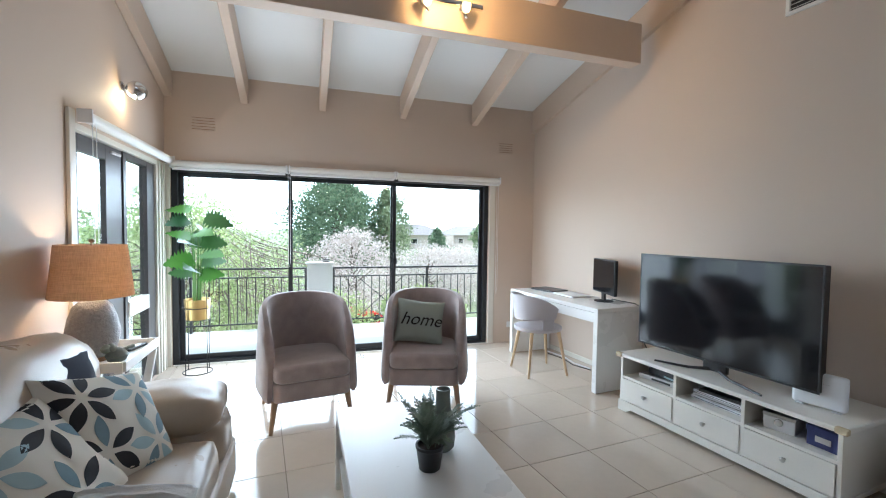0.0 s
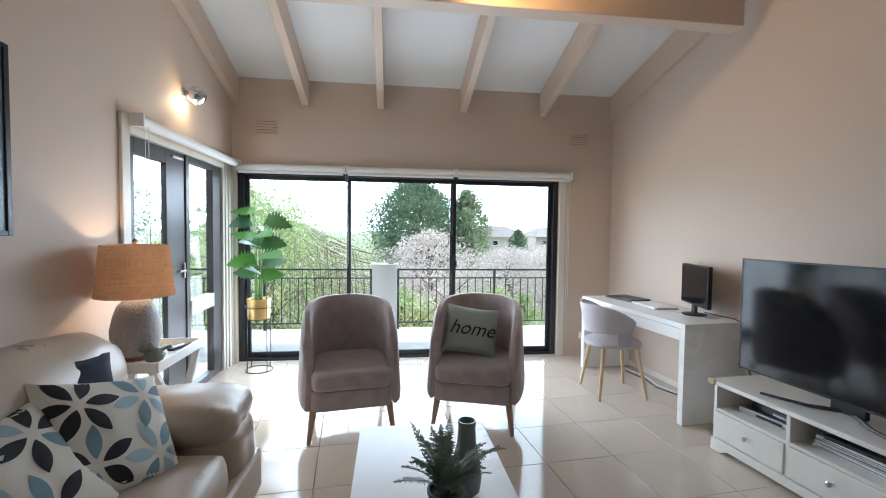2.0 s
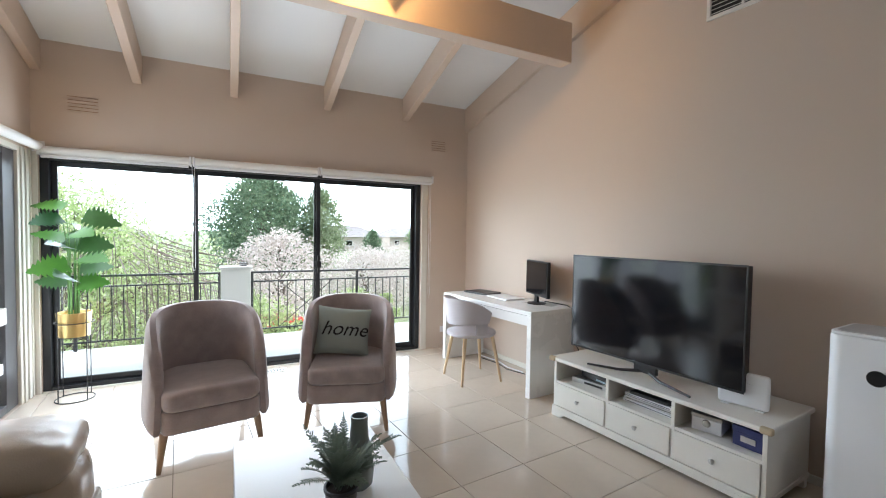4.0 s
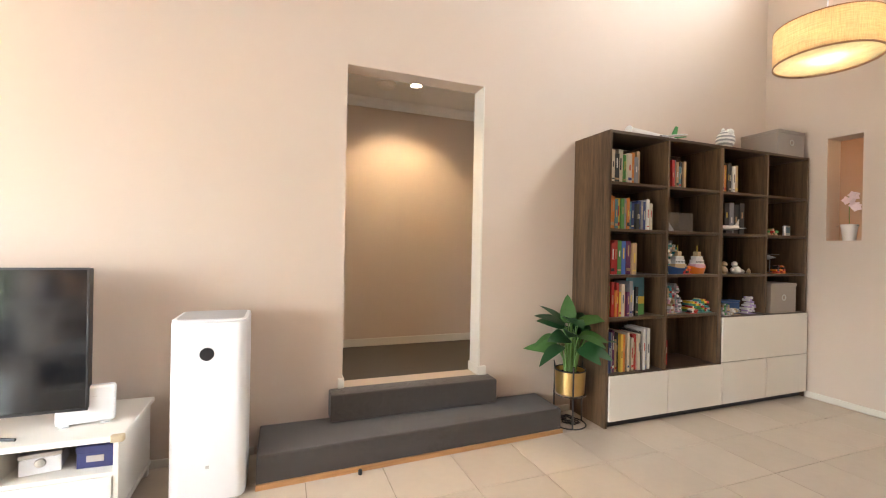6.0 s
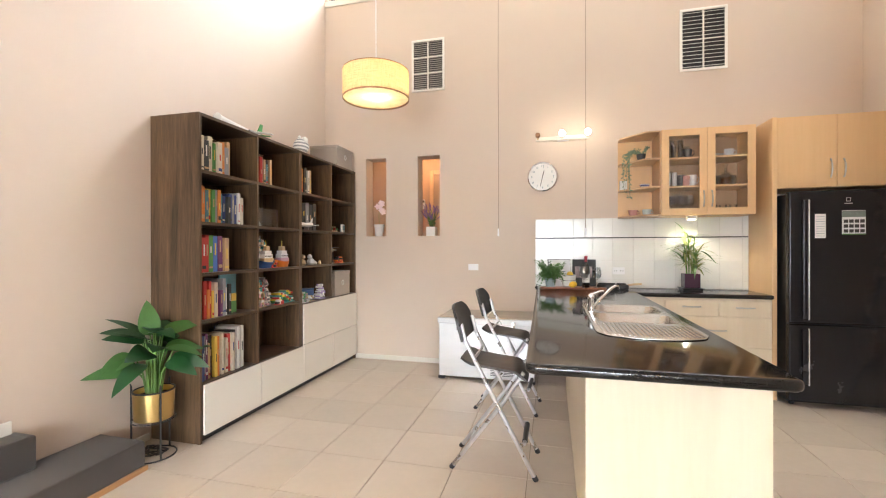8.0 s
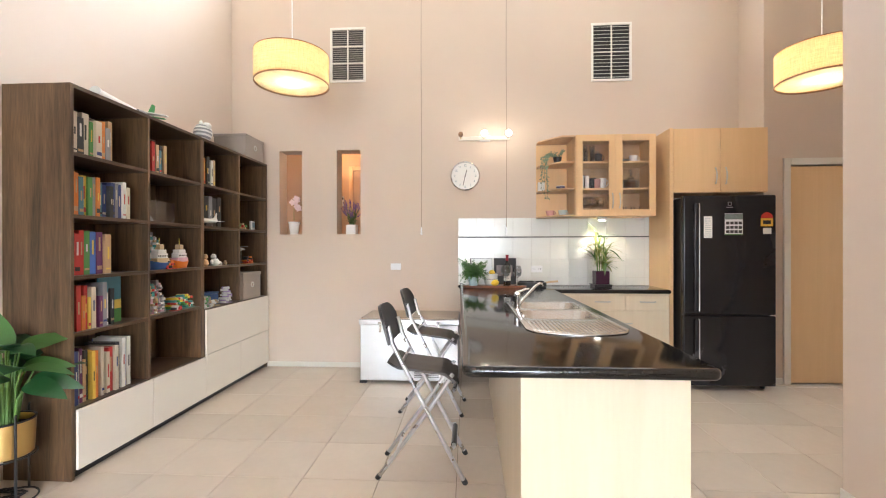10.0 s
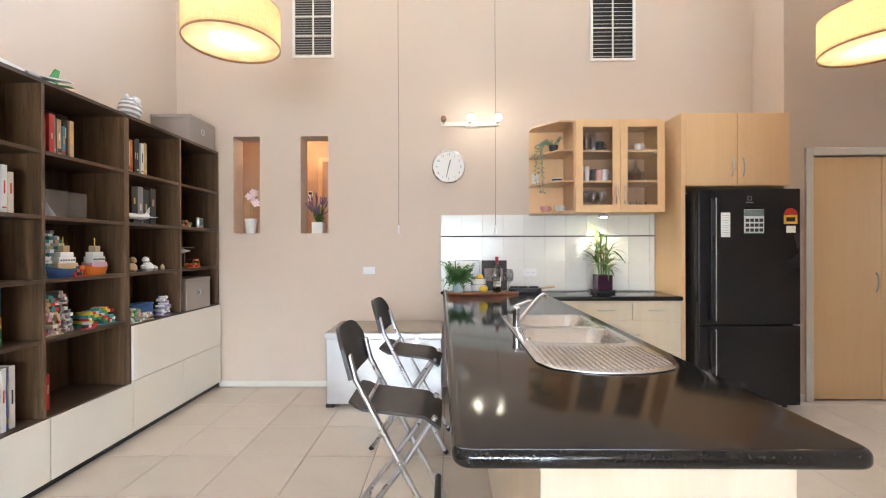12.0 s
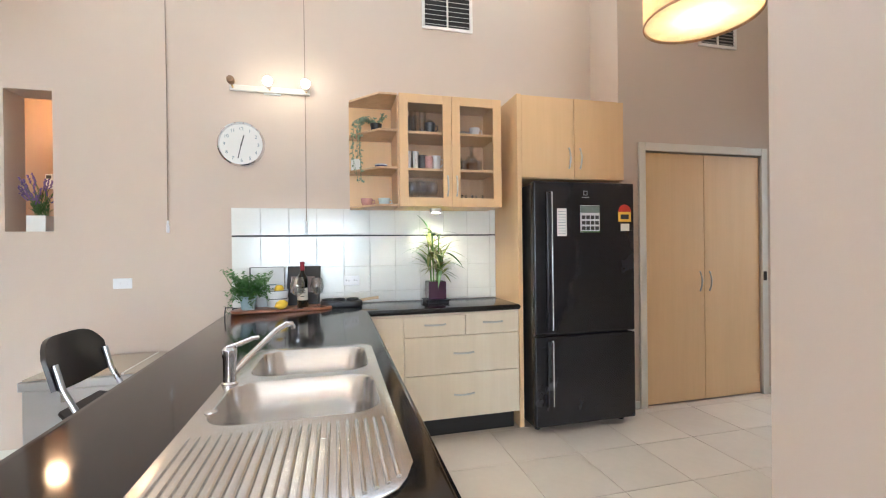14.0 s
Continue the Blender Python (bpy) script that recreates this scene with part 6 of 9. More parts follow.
def mug(m, mat, label, r=0.04, h=0.07):
    o = thing("cup", m, label, "cup", "cups")
    part("cup", lathe([(r * 0.6, 0), (r * 0.85, h * 0.3), (r, h), (r - 0.003, h), (r * 0.8, h * 0.3), (r * 0.5, 0.006)], 26), mat, o, smooth=True)
    part("handle", tube([(r * 0.9, 0, h * 0.82), (r * 1.4, 0, h * 0.8), (r * 1.5, 0, h * 0.5), (r * 0.9, 0, h * 0.25)], 0.005, 8), mat, o, smooth=True)
    return o


gy = -8.70
for i, x in enumerate((-3.84, -3.885, -3.94, -4.0)):
    tumbler(pose(x, gy, levels[1] + 0.0), 0.16 if i < 2 else 0.13, 0.026)
for x in (-3.85, -3.905):
    tumbler(pose(x, gy + 0.08, levels[1]), 0.14, 0.024, CUPW, "tall white tumbler in the cupboard")
mug(pose(-3.96, gy + 0.08, levels[1], 0, 0, 180), BLACK, "black mug in the glazed cupboard", 0.04, 0.11)
mug(pose(-4.06, gy + 0.08, levels[1], 0, 0, 180), CUPW, "white patterned mug in the glazed cupboard", 0.04, 0.11)
for i, x in enumerate((-3.85, -3.90, -3.98)):
    tumbler(pose(x, gy, levels[2]), 0.15 if i == 0 else 0.2, 0.028, CUPW if i == 0 else None)
mug(pose(-4.02, gy + 0.08, levels[2], 0, 0, 180), BLACK, "dark mug in the glazed cupboard", 0.04, 0.09)
for x in (-3.86, -3.93, -4.01):
    wine_glass(pose(x, gy + (0.05 if x == -3.93 else 0), levels[0]), 0.95, "wine glass standing in the glazed cupboard")
mug(pose(-4.08, gy + 0.08, levels[0], 0, 0, 90), CUPW, "small white cup in the glazed cupboard", 0.035, 0.03)
for x, h, m_ in ((-4.235, 0.20, CRYSTAL), (-4.36, 0.20, CRYSTAL)):
    o = thing("decanter", pose(x, gy + 0.04, levels[1]), "square glass decanter with stopper", "bottle", "decanters")
    part("bottle", lathe([(0.045, 0), (0.046, 0.10), (0.035, 0.125), (0.014, 0.14), (0.013, 0.17), (0.018, 0.172), (0.011, 0.172), (0.011, 0.14), (0.04, 0.1), (0.042, 0.006)], 18), m_, o, smooth=True)
    part("stopper", lathe([(0.012, 0.174), (0.018, 0.19), (0.016, 0.21), (0.004, 0.215)], 14), m_, o, smooth=True)
    if x < -4.3:
        part("spirit", lathe([(0.041, 0.007), (0.041, 0.075)], 18), RUM, o, "amber spirit")
mug(pose(-4.38, gy + 0.06, levels[2], 0, 0, 180), CUPW, "white teacup in the glazed cupboard", 0.042, 0.075)
o = thing("bowl", pose(-4.28, gy + 0.05, levels[2]), "small glass bowl in the cupboard", "bowl")
part("bowl", lathe([(0.03, 0), (0.06, 0.035), (0.058, 0.035), (0.028, 0.004)], 24), NICKEL, o, smooth=True)
for i in range(6):
    o = thing("cruet", pose(-4.22 - i * 0.042, gy + 0.06 + 0.03 * (i % 2), levels[0]), "small clear glass bottle in a row", "bottle", "small bottles")
    part("bottle", lathe([(0.018, 0), (0.018, 0.05), (0.008, 0.062), (0.008, 0.085), (0.006, 0.085), (0.006, 0.06), (0.015, 0.048), (0.015, 0.004)], 14), CRYSTAL, o, smooth=True)
for x, y in ((-3.84, 0.10), (-3.89, 0.10), (-3.95, 0.11), (-4.03, 0.02)):
    tumbler(pose(x, gy + y, levels[2]), 0.13, 0.024)
for x in (-3.87, -3.95, -4.03):
    wine_glass(pose(x, gy + 0.11, levels[0]), 0.85, "wine glass standing in the glazed cupboard")
for x in (-4.24, -4.31, -4.44):
    tumbler(pose(x, gy - 0.02, levels[1]), 0.11, 0.03)
mug(pose(-4.0, gy + 0.10, levels[1], 0, 0, 180), PINK, "red patterned mug in the glazed cupboard", 0.036, 0.10)
mug(pose(-3.545, -8.70, WZ0 + 0.017, 0, 0, 200), PINK, "pink china teacup on the open shelf", 0.045, 0.055)
mug(pose(-3.675, -8.70, WZ0 + 0.017, 0, 0, 200), MINT, "pale mint china teacup on the open shelf", 0.045, 0.06)
o = thing("bowl", pose(-3.655, -8.70, 1.934), "small patterned white bowl on the open shelf", "bowl")
part("bowl", lathe([(0.025, 0), (0.048, 0.045), (0.046, 0.045), (0.023, 0.004)], 24), CUPW, o, smooth=True)
part("pattern", lathe([(0.0395, 0.022), (0.0465, 0.037)], 24, cap=False), BLUE, o)
o = thing("small_box", pose(-3.47, -8.80, 1.934), "white card leaning on the open shelf", "box")
part("card", block((-0.035, -0.02, 0), (0.035, 0.02, 0.10), 0.003), CUPW, o)
rng = random.Random(12)
PALELEAF = surface("silvery_leaf", (0.20, 0.27, 0.17), 0.6, vary=0.35, scale=20, fine=90)
tp = thing("trailing_plant", pose(-3.62, -8.69, 2.204), "trailing silvery plant in a small black pot", "plant")
part("pot", lathe([(0.032, 0), (0.045, 0.075), (0.041, 0.075), (0.03, 0.01)], 22), BLACK, tp, smooth=True)
bm = bmesh.new()
for k in range(15):
    a = rng.uniform(0, 6.28)
    L = rng.uniform(0.15, 0.46) if k < 10 else 0.07
    px = 0.10 + 0.07 * rng.random() if k < 10 else 0.06 * math.cos(a)
    py = 0.05 * math.sin(a) + (0.06 if k < 10 else 0)
    pts = [(0.02 * math.cos(a), 0.02 * math.sin(a), 0.07), (px * 0.6, py * 0.7, 0.11), (px, py + 0.03, 0.06), (px + rng.uniform(-0.02, 0.02), py + 0.04, 0.06 - L * 0.5), (px + rng.uniform(-0.03, 0.03), py + 0.035, 0.06 - L)]
    if k >= 10:
        pts = pts[:2] + [(px * 1.4, py * 1.4, 0.15)]
    tube(pts, 0.0012, 4, bm)
    for i in range(int(26 * max(L, 0.2) / 0.4)):
        t = rng.random() * (len(pts) - 1)
        i0 = min(int(t), len(pts) - 2)
        p = Vector(pts[i0]).lerp(Vector(pts[i0 + 1]), t - i0)
        way = Vector((rng.uniform(-1, 1), rng.uniform(-1, 1), rng.uniform(-1, 0.4)))
        leaf_blade(bm, p, way, (0, 1, 0.5), rng.uniform(0.018, 0.034), 0.014, 0.2, 0, 0.1, 3)
part("vines", bm, PALELEAF, tp)
ul = thing("under_cabinet_light", pose(-4.055, -8.62, WZ0), "small lit metal spotlight under the wall cupboard", "light")
part("housing", block((-0.04, -0.03, -0.035), (0.04, 0.03, -0.001), 0.004), NICKEL, ul)
part("lamp", lathe([(0.026, -0.0375), (0.026, -0.0355)], 20), glow("cabinet_glow", (1.0, 0.9, 0.66), 15), ul)
lamp("under_cabinet_lamp", "SPOT", look((-4.055, -8.62, WZ0 - 0.045), (-4.055, -8.68, 0.9)), 2.2, (1.0, 0.86, 0.58), spot=140, radius=0.02)

# ---------- on the wall ----------
ck = thing("wall_clock", pose(-2.652, SOUTH + 0.002, 2.121, -90, 0, 0), "round white wall clock with silver rim", "clock")
part("rim", lathe([(0.158, 0.0), (0.163, 0.012), (0.16, 0.034), (0.15, 0.038), (0.147, 0.03), (0.147, 0.004)], 48, cap=False), CHROME, ck, smooth=True)
part("dial", lathe([(0.148, 0.003), (0.148, 0.012)], 48), CUPW, ck)
for k in range(12):
    a = radians(30 * (k + 1))
    # the clock's face looks along +y; its right-hand side lies towards -x
    letters(str(k + 1), 0.034, DUSK, "numeral", ck, pose(-0.116 * math.sin(a), -0.116 * math.cos(a), 0.0128, 0, 0, 180), "")
for ang, L, w in ((15, 0.07, 0.004), (193, 0.105, 0.003)):
    a = radians(ang)
    bm = block((-w, -0.015, 0.0135), (w, L, 0.0155), 0.0005)
    part("hand", bm, IRON, ck, m=pose(0, 0, 0, 0, 0, 180 - ang))
part("pivot", lathe([(0.006, 0.0136), (0.006, 0.018)], 14), IRON, ck)
bar = thing("spotlight_bar", pose(-2.87, SOUTH + 0.05, 2.53), "chrome wall spotlight bar with lit lamps", "light")
part("bar", block((-0.27, -0.03, -0.022), (0.29, -0.012, 0.022), 0.006, 3), TRIM, bar, "white enamel backing bar")
part("rose", block((-0.06, -0.048, -0.03), (0.06, -0.031, 0.03), 0.004), WHITE, bar)
WARM = glow("bar_glow", (1.0, 0.88, 0.64), 6)
for x in (0.265, 0.013, -0.245):
    lit = x < 0.1
    arm = part("arm", tube([(x, -0.012, 0.0), (x, 0.012, 0.004), (x, 0.024, 0.012)], 0.007, 10), BRASS, bar)
    h = part("spot_head", lathe([(0.010, -0.02), (0.024, -0.012), (0.027, 0.01), (0.024, 0.03), (0.012, 0.034)], 20), LEGWOOD if not lit else CHROME, bar, "small round spot head", m=pose(x, 0.045, 0.012 if lit else 0.025, -80, 0, 0), smooth=True)
    if lit:
        part("lamp", lathe([(0.010, 0.035), (0.026, 0.042), (0.033, 0.058), (0.026, 0.076), (0.006, 0.084)], 20), WARM, h, "glowing globe", smooth=True)
        lamp("bar_light", "POINT", pose(-2.87 + x, SOUTH + 0.24, 2.54), 0.06, (1.0, 0.80, 0.5), radius=0.03)
CORD = surface("tan_cord", (0.34, 0.27, 0.21), 0.8, vary=0.1)
for x, z0 in ((-2.172, 1.475), (-3.105, 1.47)):
    rd = thing("pull_cord", pose(x, SOUTH + 0.02, 0), "long white cord of the high windows", "cord", "high window cords")
    part("cord", tube([(0, 0, CL0 - 0.02), (0.004, 0, 3.4), (0.0, 0, 2.4), (0.004, 0, z0 + 0.09)], 0.0035, 6), CORD, rd)
    part("toggle", lathe([(0.008, 0), (0.011, 0.01), (0.007, 0.085)], 12), PLASTIC, rd, m=pose(0.004, 0, z0))
part("hook", tube([(0.0, 0.0, 1.56), (0.02, 0.01, 1.545), (0.025, 0.012, 1.58)], 0.003, 6), PLASTIC, rd)
sw = thing("light_switch", pose(-1.88, SOUTH + 0.002, 1.125), "white plastic wall switch plate", "switch")
part("plate", block((-0.058, 0, -0.036), (0.058, 0.009, 0.036), 0.003), PLASTIC, sw)
part("rocker", blocks([((-0.03, 0.0095, -0.012), (-0.008, 0.013, 0.012)), ((0.008, 0.0095, -0.012), (0.03, 0.013, 0.012))], 0.001), PLASTIC, sw)
po = thing("power_outlet", pose(-3.43, SOUTH + 0.011, 1.10), "white double power outlet on the tiles", "outlet")
part("plate", block((-0.06, 0, -0.037), (0.06, 0.009, 0.037), 0.003), PLASTIC, po)
for x in (-0.03, 0.03):
    part("socket", blocks([((x - 0.012, 0.0092, -0.006), (x - 0.008, 0.0098, 0.006)), ((x + 0.008, 0.0092, -0.006), (x + 0.012, 0.0098, 0.006))], 0), IRON, po)
    part("switch", block((x - 0.007, 0.0092, 0.014), (x + 0.007, 0.013, 0.026), 0.001), PLASTIC, po)
duct_grille(pose(-1.345, SOUTH + 0.001, 3.49, 0, 0, 90), 0.40, 0.61, 3, 2, 24, "cream air grille with fine silver blades", False)
duct_grille(pose(-4.23, SOUTH + 0.001, 3.445, 0, 0, 90), 0.43, 0.63, 2, 2, 15, "cream air grille with dark open blades")
duct_grille(pose(-6.55, PANTRY + 0.001, 3.35, 0, 0, 90), 0.40, 0.6, 3, 2, 20, "cream air grille above the pantry", False)

# ---------- pendants ----------
DRUM = shade_cloth("golden_linen", (0.80, 0.60, 0.36), 0.5)
DIFFUSER = shade_cloth("opal_diffuser", (0.88, 0.83, 0.66), 0.7)


def pendant(x, y, z):
    p = thing("pendant_lamp", pose(x, y, z), "lit pale yellow linen drum pendant with dark edge", "lamp", "drum pendants")
    R, H = 0.26, 0.215
    bm = lathe([(R, 0.0), (R, H)], 64, cap=False)
    bmesh.ops.solidify(bm, geom=bm.faces[:], thickness=0.003)
    part("shade", bm, DRUM, p, smooth=True)
    part("diffuser", lathe([(R - 0.006, 0.012), (R - 0.006, 0.015)], 64), DIFFUSER, p, "pale translucent diffuser")
    part("lower_edge", lathe([(R + 0.0015, -0.002), (R + 0.0015, 0.008), (R - 0.0045, 0.008), (R - 0.0045, -0.002), (R + 0.0015, -0.002)], 64, cap=False), LEGWOOD, p, "dark brown edge band")
    part("upper_edge", lathe([(R + 0.001, H - 0.005), (R + 0.001, H + 0.002), (R - 0.004, H + 0.002), (R - 0.004, H - 0.005), (R + 0.001, H - 0.005)], 64, cap=False), LEGWOOD, p, "dark brown edge band")
    for k in range(3):
        a = k * 2 * math.pi / 3
        part("spoke", tube([(0.02 * math.cos(a), 0.02 * math.sin(a), H - 0.03), ((R - 0.006) * math.cos(a), (R - 0.006) * math.sin(a), H - 0.01)], 0.002, 6), NICKEL, p)
    part("lampholder", lathe([(0.02, H - 0.07), (0.022, H - 0.01), (0.008, H)], 16), PLASTIC, p)
    b = part("bulb", lathe([(0.01, H - 0.075), (0.03, H - 0.10), (0.03, H - 0.125), (0.01, H - 0.145)], 18), glow("pendant_bulb", (1.0, 0.83, 0.5), 8), p, smooth=True)
    b.visible_shadow = False
    part("flex", tube([(0, 0, H), (0, 0, roof_z(y) - z - 0.28)], 0.004, 8), PLASTIC, p)
    part("ceiling_rose", lathe([(0.05, 0), (0.045, 0.03), (0.015, 0.04)], 20), PLASTIC, p, m=pose(0, 0, roof_z(y) - z - 0.32))
    lamp("pendant_light", "POINT", pose(x, y, z + 0.10), 2.0, (1.0, 0.79, 0.50), radius=0.05)


pendant(-1.404, -7.19, 2.52)
pendant(-5.08, -7.19, 2.46)

# ---------- niches: orchid and lavender ----------
oc = thing("orchid", pose(-0.685, SOUTH - 0.09, NZ0), "pale pink artificial orchid in a white ribbed pot", "plant")
part("pot", lathe([(0.045, 0), (0.058, 0.12), (0.062, 0.125), (0.062, 0.148), (0.056, 0.148), (0.05, 0.13)], 26), CUPW, oc, smooth=True)
part("moss", lathe([(0.054, 0.132), (0.02, 0.142), (0.002, 0.143)], 14), SOIL, oc)
part("stem", tube([(0, 0, 0.14), (0.004, 0, 0.25), (-0.005, 0.01, 0.33), (0.0, 0.02, 0.40)], 0.003, 6), STEM, oc)
for s in (-1, 1):
    bm = bmesh.new()
    leaf_blade(bm, (0, 0, 0.145), (s, 0.3, 0.25), (0, 0, 1), 0.09, 0.04, 0.5, 0, 0.2, 6)
    part("leaf", bm, DARKLEAF, oc, smooth=True)
PETAL = surface("pale_pink_petal", (0.80, 0.64, 0.64), 0.6, vary=0.12, scale=30, fine=90)
rng = random.Random(31)
for k in range(6):
    f_ = part("flower", lathe([(0.004, 0), (0.008, 0.006)], 8), PETAL, oc, m=pose(rng.uniform(-0.065, 0.065), 0.035 + rng.uniform(-0.01, 0.02), 0.30 + 0.022 * k + rng.uniform(-0.01, 0.01), -80, 0, rng.uniform(-40, 40)))
    for j in range(5):
        a = j * 2 * math.pi / 5
        bm = bmesh.new()
        leaf_blade(bm, (0, 0, 0.004), (math.cos(a), math.sin(a), 0.1), (0, 0, 1), 0.042, 0.04, 0.15, 0, 0.15, 5)
        part("petal", bm, PETAL, f_, smooth=True)
lv = thing("lavender", pose(-1.36, SOUTH - 0.09, NZ0), "artificial purple lavender in a white square pot", "plant")
part("pot", block((-0.055, -0.055, 0), (0.055, 0.055, 0.11), 0.004), CUPW, lv)
part("foliage", lathe([(0.04, 0.1105), (0.02, 0.115)], 10), SOIL, lv)
PURPLE = surface("lavender_flower", (0.16, 0.11, 0.30), 0.8, vary=0.3, scale=60, fine=150)
bmS, bmF = bmesh.new(), bmesh.new()
for k in range(30):
    a, sp_ = rng.uniform(0, 6.28), rng.uniform(0.02, 0.15)
    tip = Vector((sp_ * math.cos(a) * 0.8, sp_ * math.sin(a) * 0.55 + 0.02, rng.uniform(0.20, 0.36)))
    r0 = Vector((rng.uniform(-0.03, 0.03), rng.uniform(-0.03, 0.03), 0.11))
    tube([r0, r0.lerp(tip, 0.5) + Vector((0, 0, 0.03)), tip], 0.002, 4, bmS)
    for j in range(3):
        leaf_blade(bmS, r0.lerp(tip, 0.15 + 0.2 * j), (math.cos(a + j * 2), math.sin(a + j * 2), 0.8), (0, 0, 1), 0.05, 0.009, 0.1, 0, 0.1, 4)
    for j in range(8):
        lathe([(0.003, 0), (0.007, 0.004), (0.003, 0.009)], 6, bmF, tuple(tip + (tip - r0).normalized() * (j * 0.008 - 0.03) + Vector((rng.uniform(-0.004, 0.004), rng.uniform(-0.004, 0.004), 0))))
part("stalks", bmS, LEAF, lv)
tagged(part("blooms", bmF, PURPLE, lv, "purple flower spikes"), "", "", "", "stuff")
for cx_, cl_ in ((-0.76, "small white remote controller in a wall holder"), (-0.89, "cream thermostat on the wall of the next room")):
    tc = thing("wall_controller", pose(cx_, SOUTH - 1.298, 2.0), cl_, "controller")
    part("case", block((-0.028, 0, -0.07), (0.028, 0.02, 0.07), 0.005), CUPW, tc)
    part("screen", block((-0.02, 0.0205, 0.025), (0.02, 0.022, 0.055), 0), IRON, tc)
structure("trim_room_behind", blocks([((-1.05, SOUTH - 1.298, 0.06), (-0.99, SOUTH - 1.28, 2.5)), ((-2.19, SOUTH - 1.298, 2.44), (-1.05, SOUTH - 1.28, 2.5))]), BEECH, "timber door frame in the room behind")

# ---------- chest freezer ----------
DULLSTEEL = surface("dull_steel_sheet", (0.47, 0.46, 0.45), 0.36, metal=1.0, vary=0.12, scale=3, fine=80, bump=0.1, dist=0.0008, stretch=(1, 1, 4), rvary=0.4)
fz = thing("chest_box", pose(0, 0, 0), "silver metal storage chest with beige lid", "chest")
Z0, Z1 = -2.585, -1.615
part("body", block((Z0, SOUTH + 0.02, 0.025), (Z1, -8.315, 0.575), 0.006), DULLSTEEL, fz)
LIDTOP = surface("beige_lid", (0.42, 0.35, 0.27), 0.45, vary=0.1, scale=6, fine=120, bump=0.1)
part("lid", block((Z0 - 0.01, SOUTH + 0.015, 0.577), (Z1 + 0.01, -8.295, 0.63), 0.006), DULLSTEEL, fz)
part("lid_top", block((Z0 + 0.005, SOUTH + 0.03, 0.631), (-2.11, -8.31, 0.641), 0.003), LIDTOP, fz)
part("lid_top", block((-2.095, SOUTH + 0.03, 0.631), (Z1 - 0.005, -8.31, 0.641), 0.003), LIDTOP, fz)
part("lid_seam", block((-2.109, SOUTH + 0.03, 0.631), (-2.096, -8.31, 0.643), 0.002), SATIN, fz)
for x in (Z0 + 0.2, Z1 - 0.2):
    part("latch", blocks([((x - 0.012, -8.313, 0.50), (x + 0.012, -8.300, 0.58)), ((x - 0.018, -8.2945, 0.585), (x + 0.018, -8.285, 0.61))], 0.003), CHROME, fz)
for x in (Z0 + 0.03, Z1 - 0.03):
    part("corner_foot", block((x - 0.035, -8.36, 0.0), (x + 0.035, -8.305, 0.028), 0.004), BLACK, fz)
part("rear_rail", block((Z0 + 0.02, SOUTH + 0.05, 0.0), (Z1 - 0.02, SOUTH + 0.1, 0.025), 0), BLACK, fz)
part("vent_slots", blocks([((-2.40, -8.3148, 0.06 + i * 0.016), (-2.15, -8.3125, 0.067 + i * 0.016)) for i in range(5)], 0), BLACK, fz)

# ---------- folding bar stools ----------
SEATB = surface("black_seat", (0.030, 0.024, 0.02), 0.34, vary=0.25, scale=9, fine=150, bump=0.12, rvary=0.3)
TUBE = surface("silver_tube", (0.55, 0.55, 0.56), 0.28, metal=1.0, vary=0.03, scale=12, fine=150, bump=0.03)


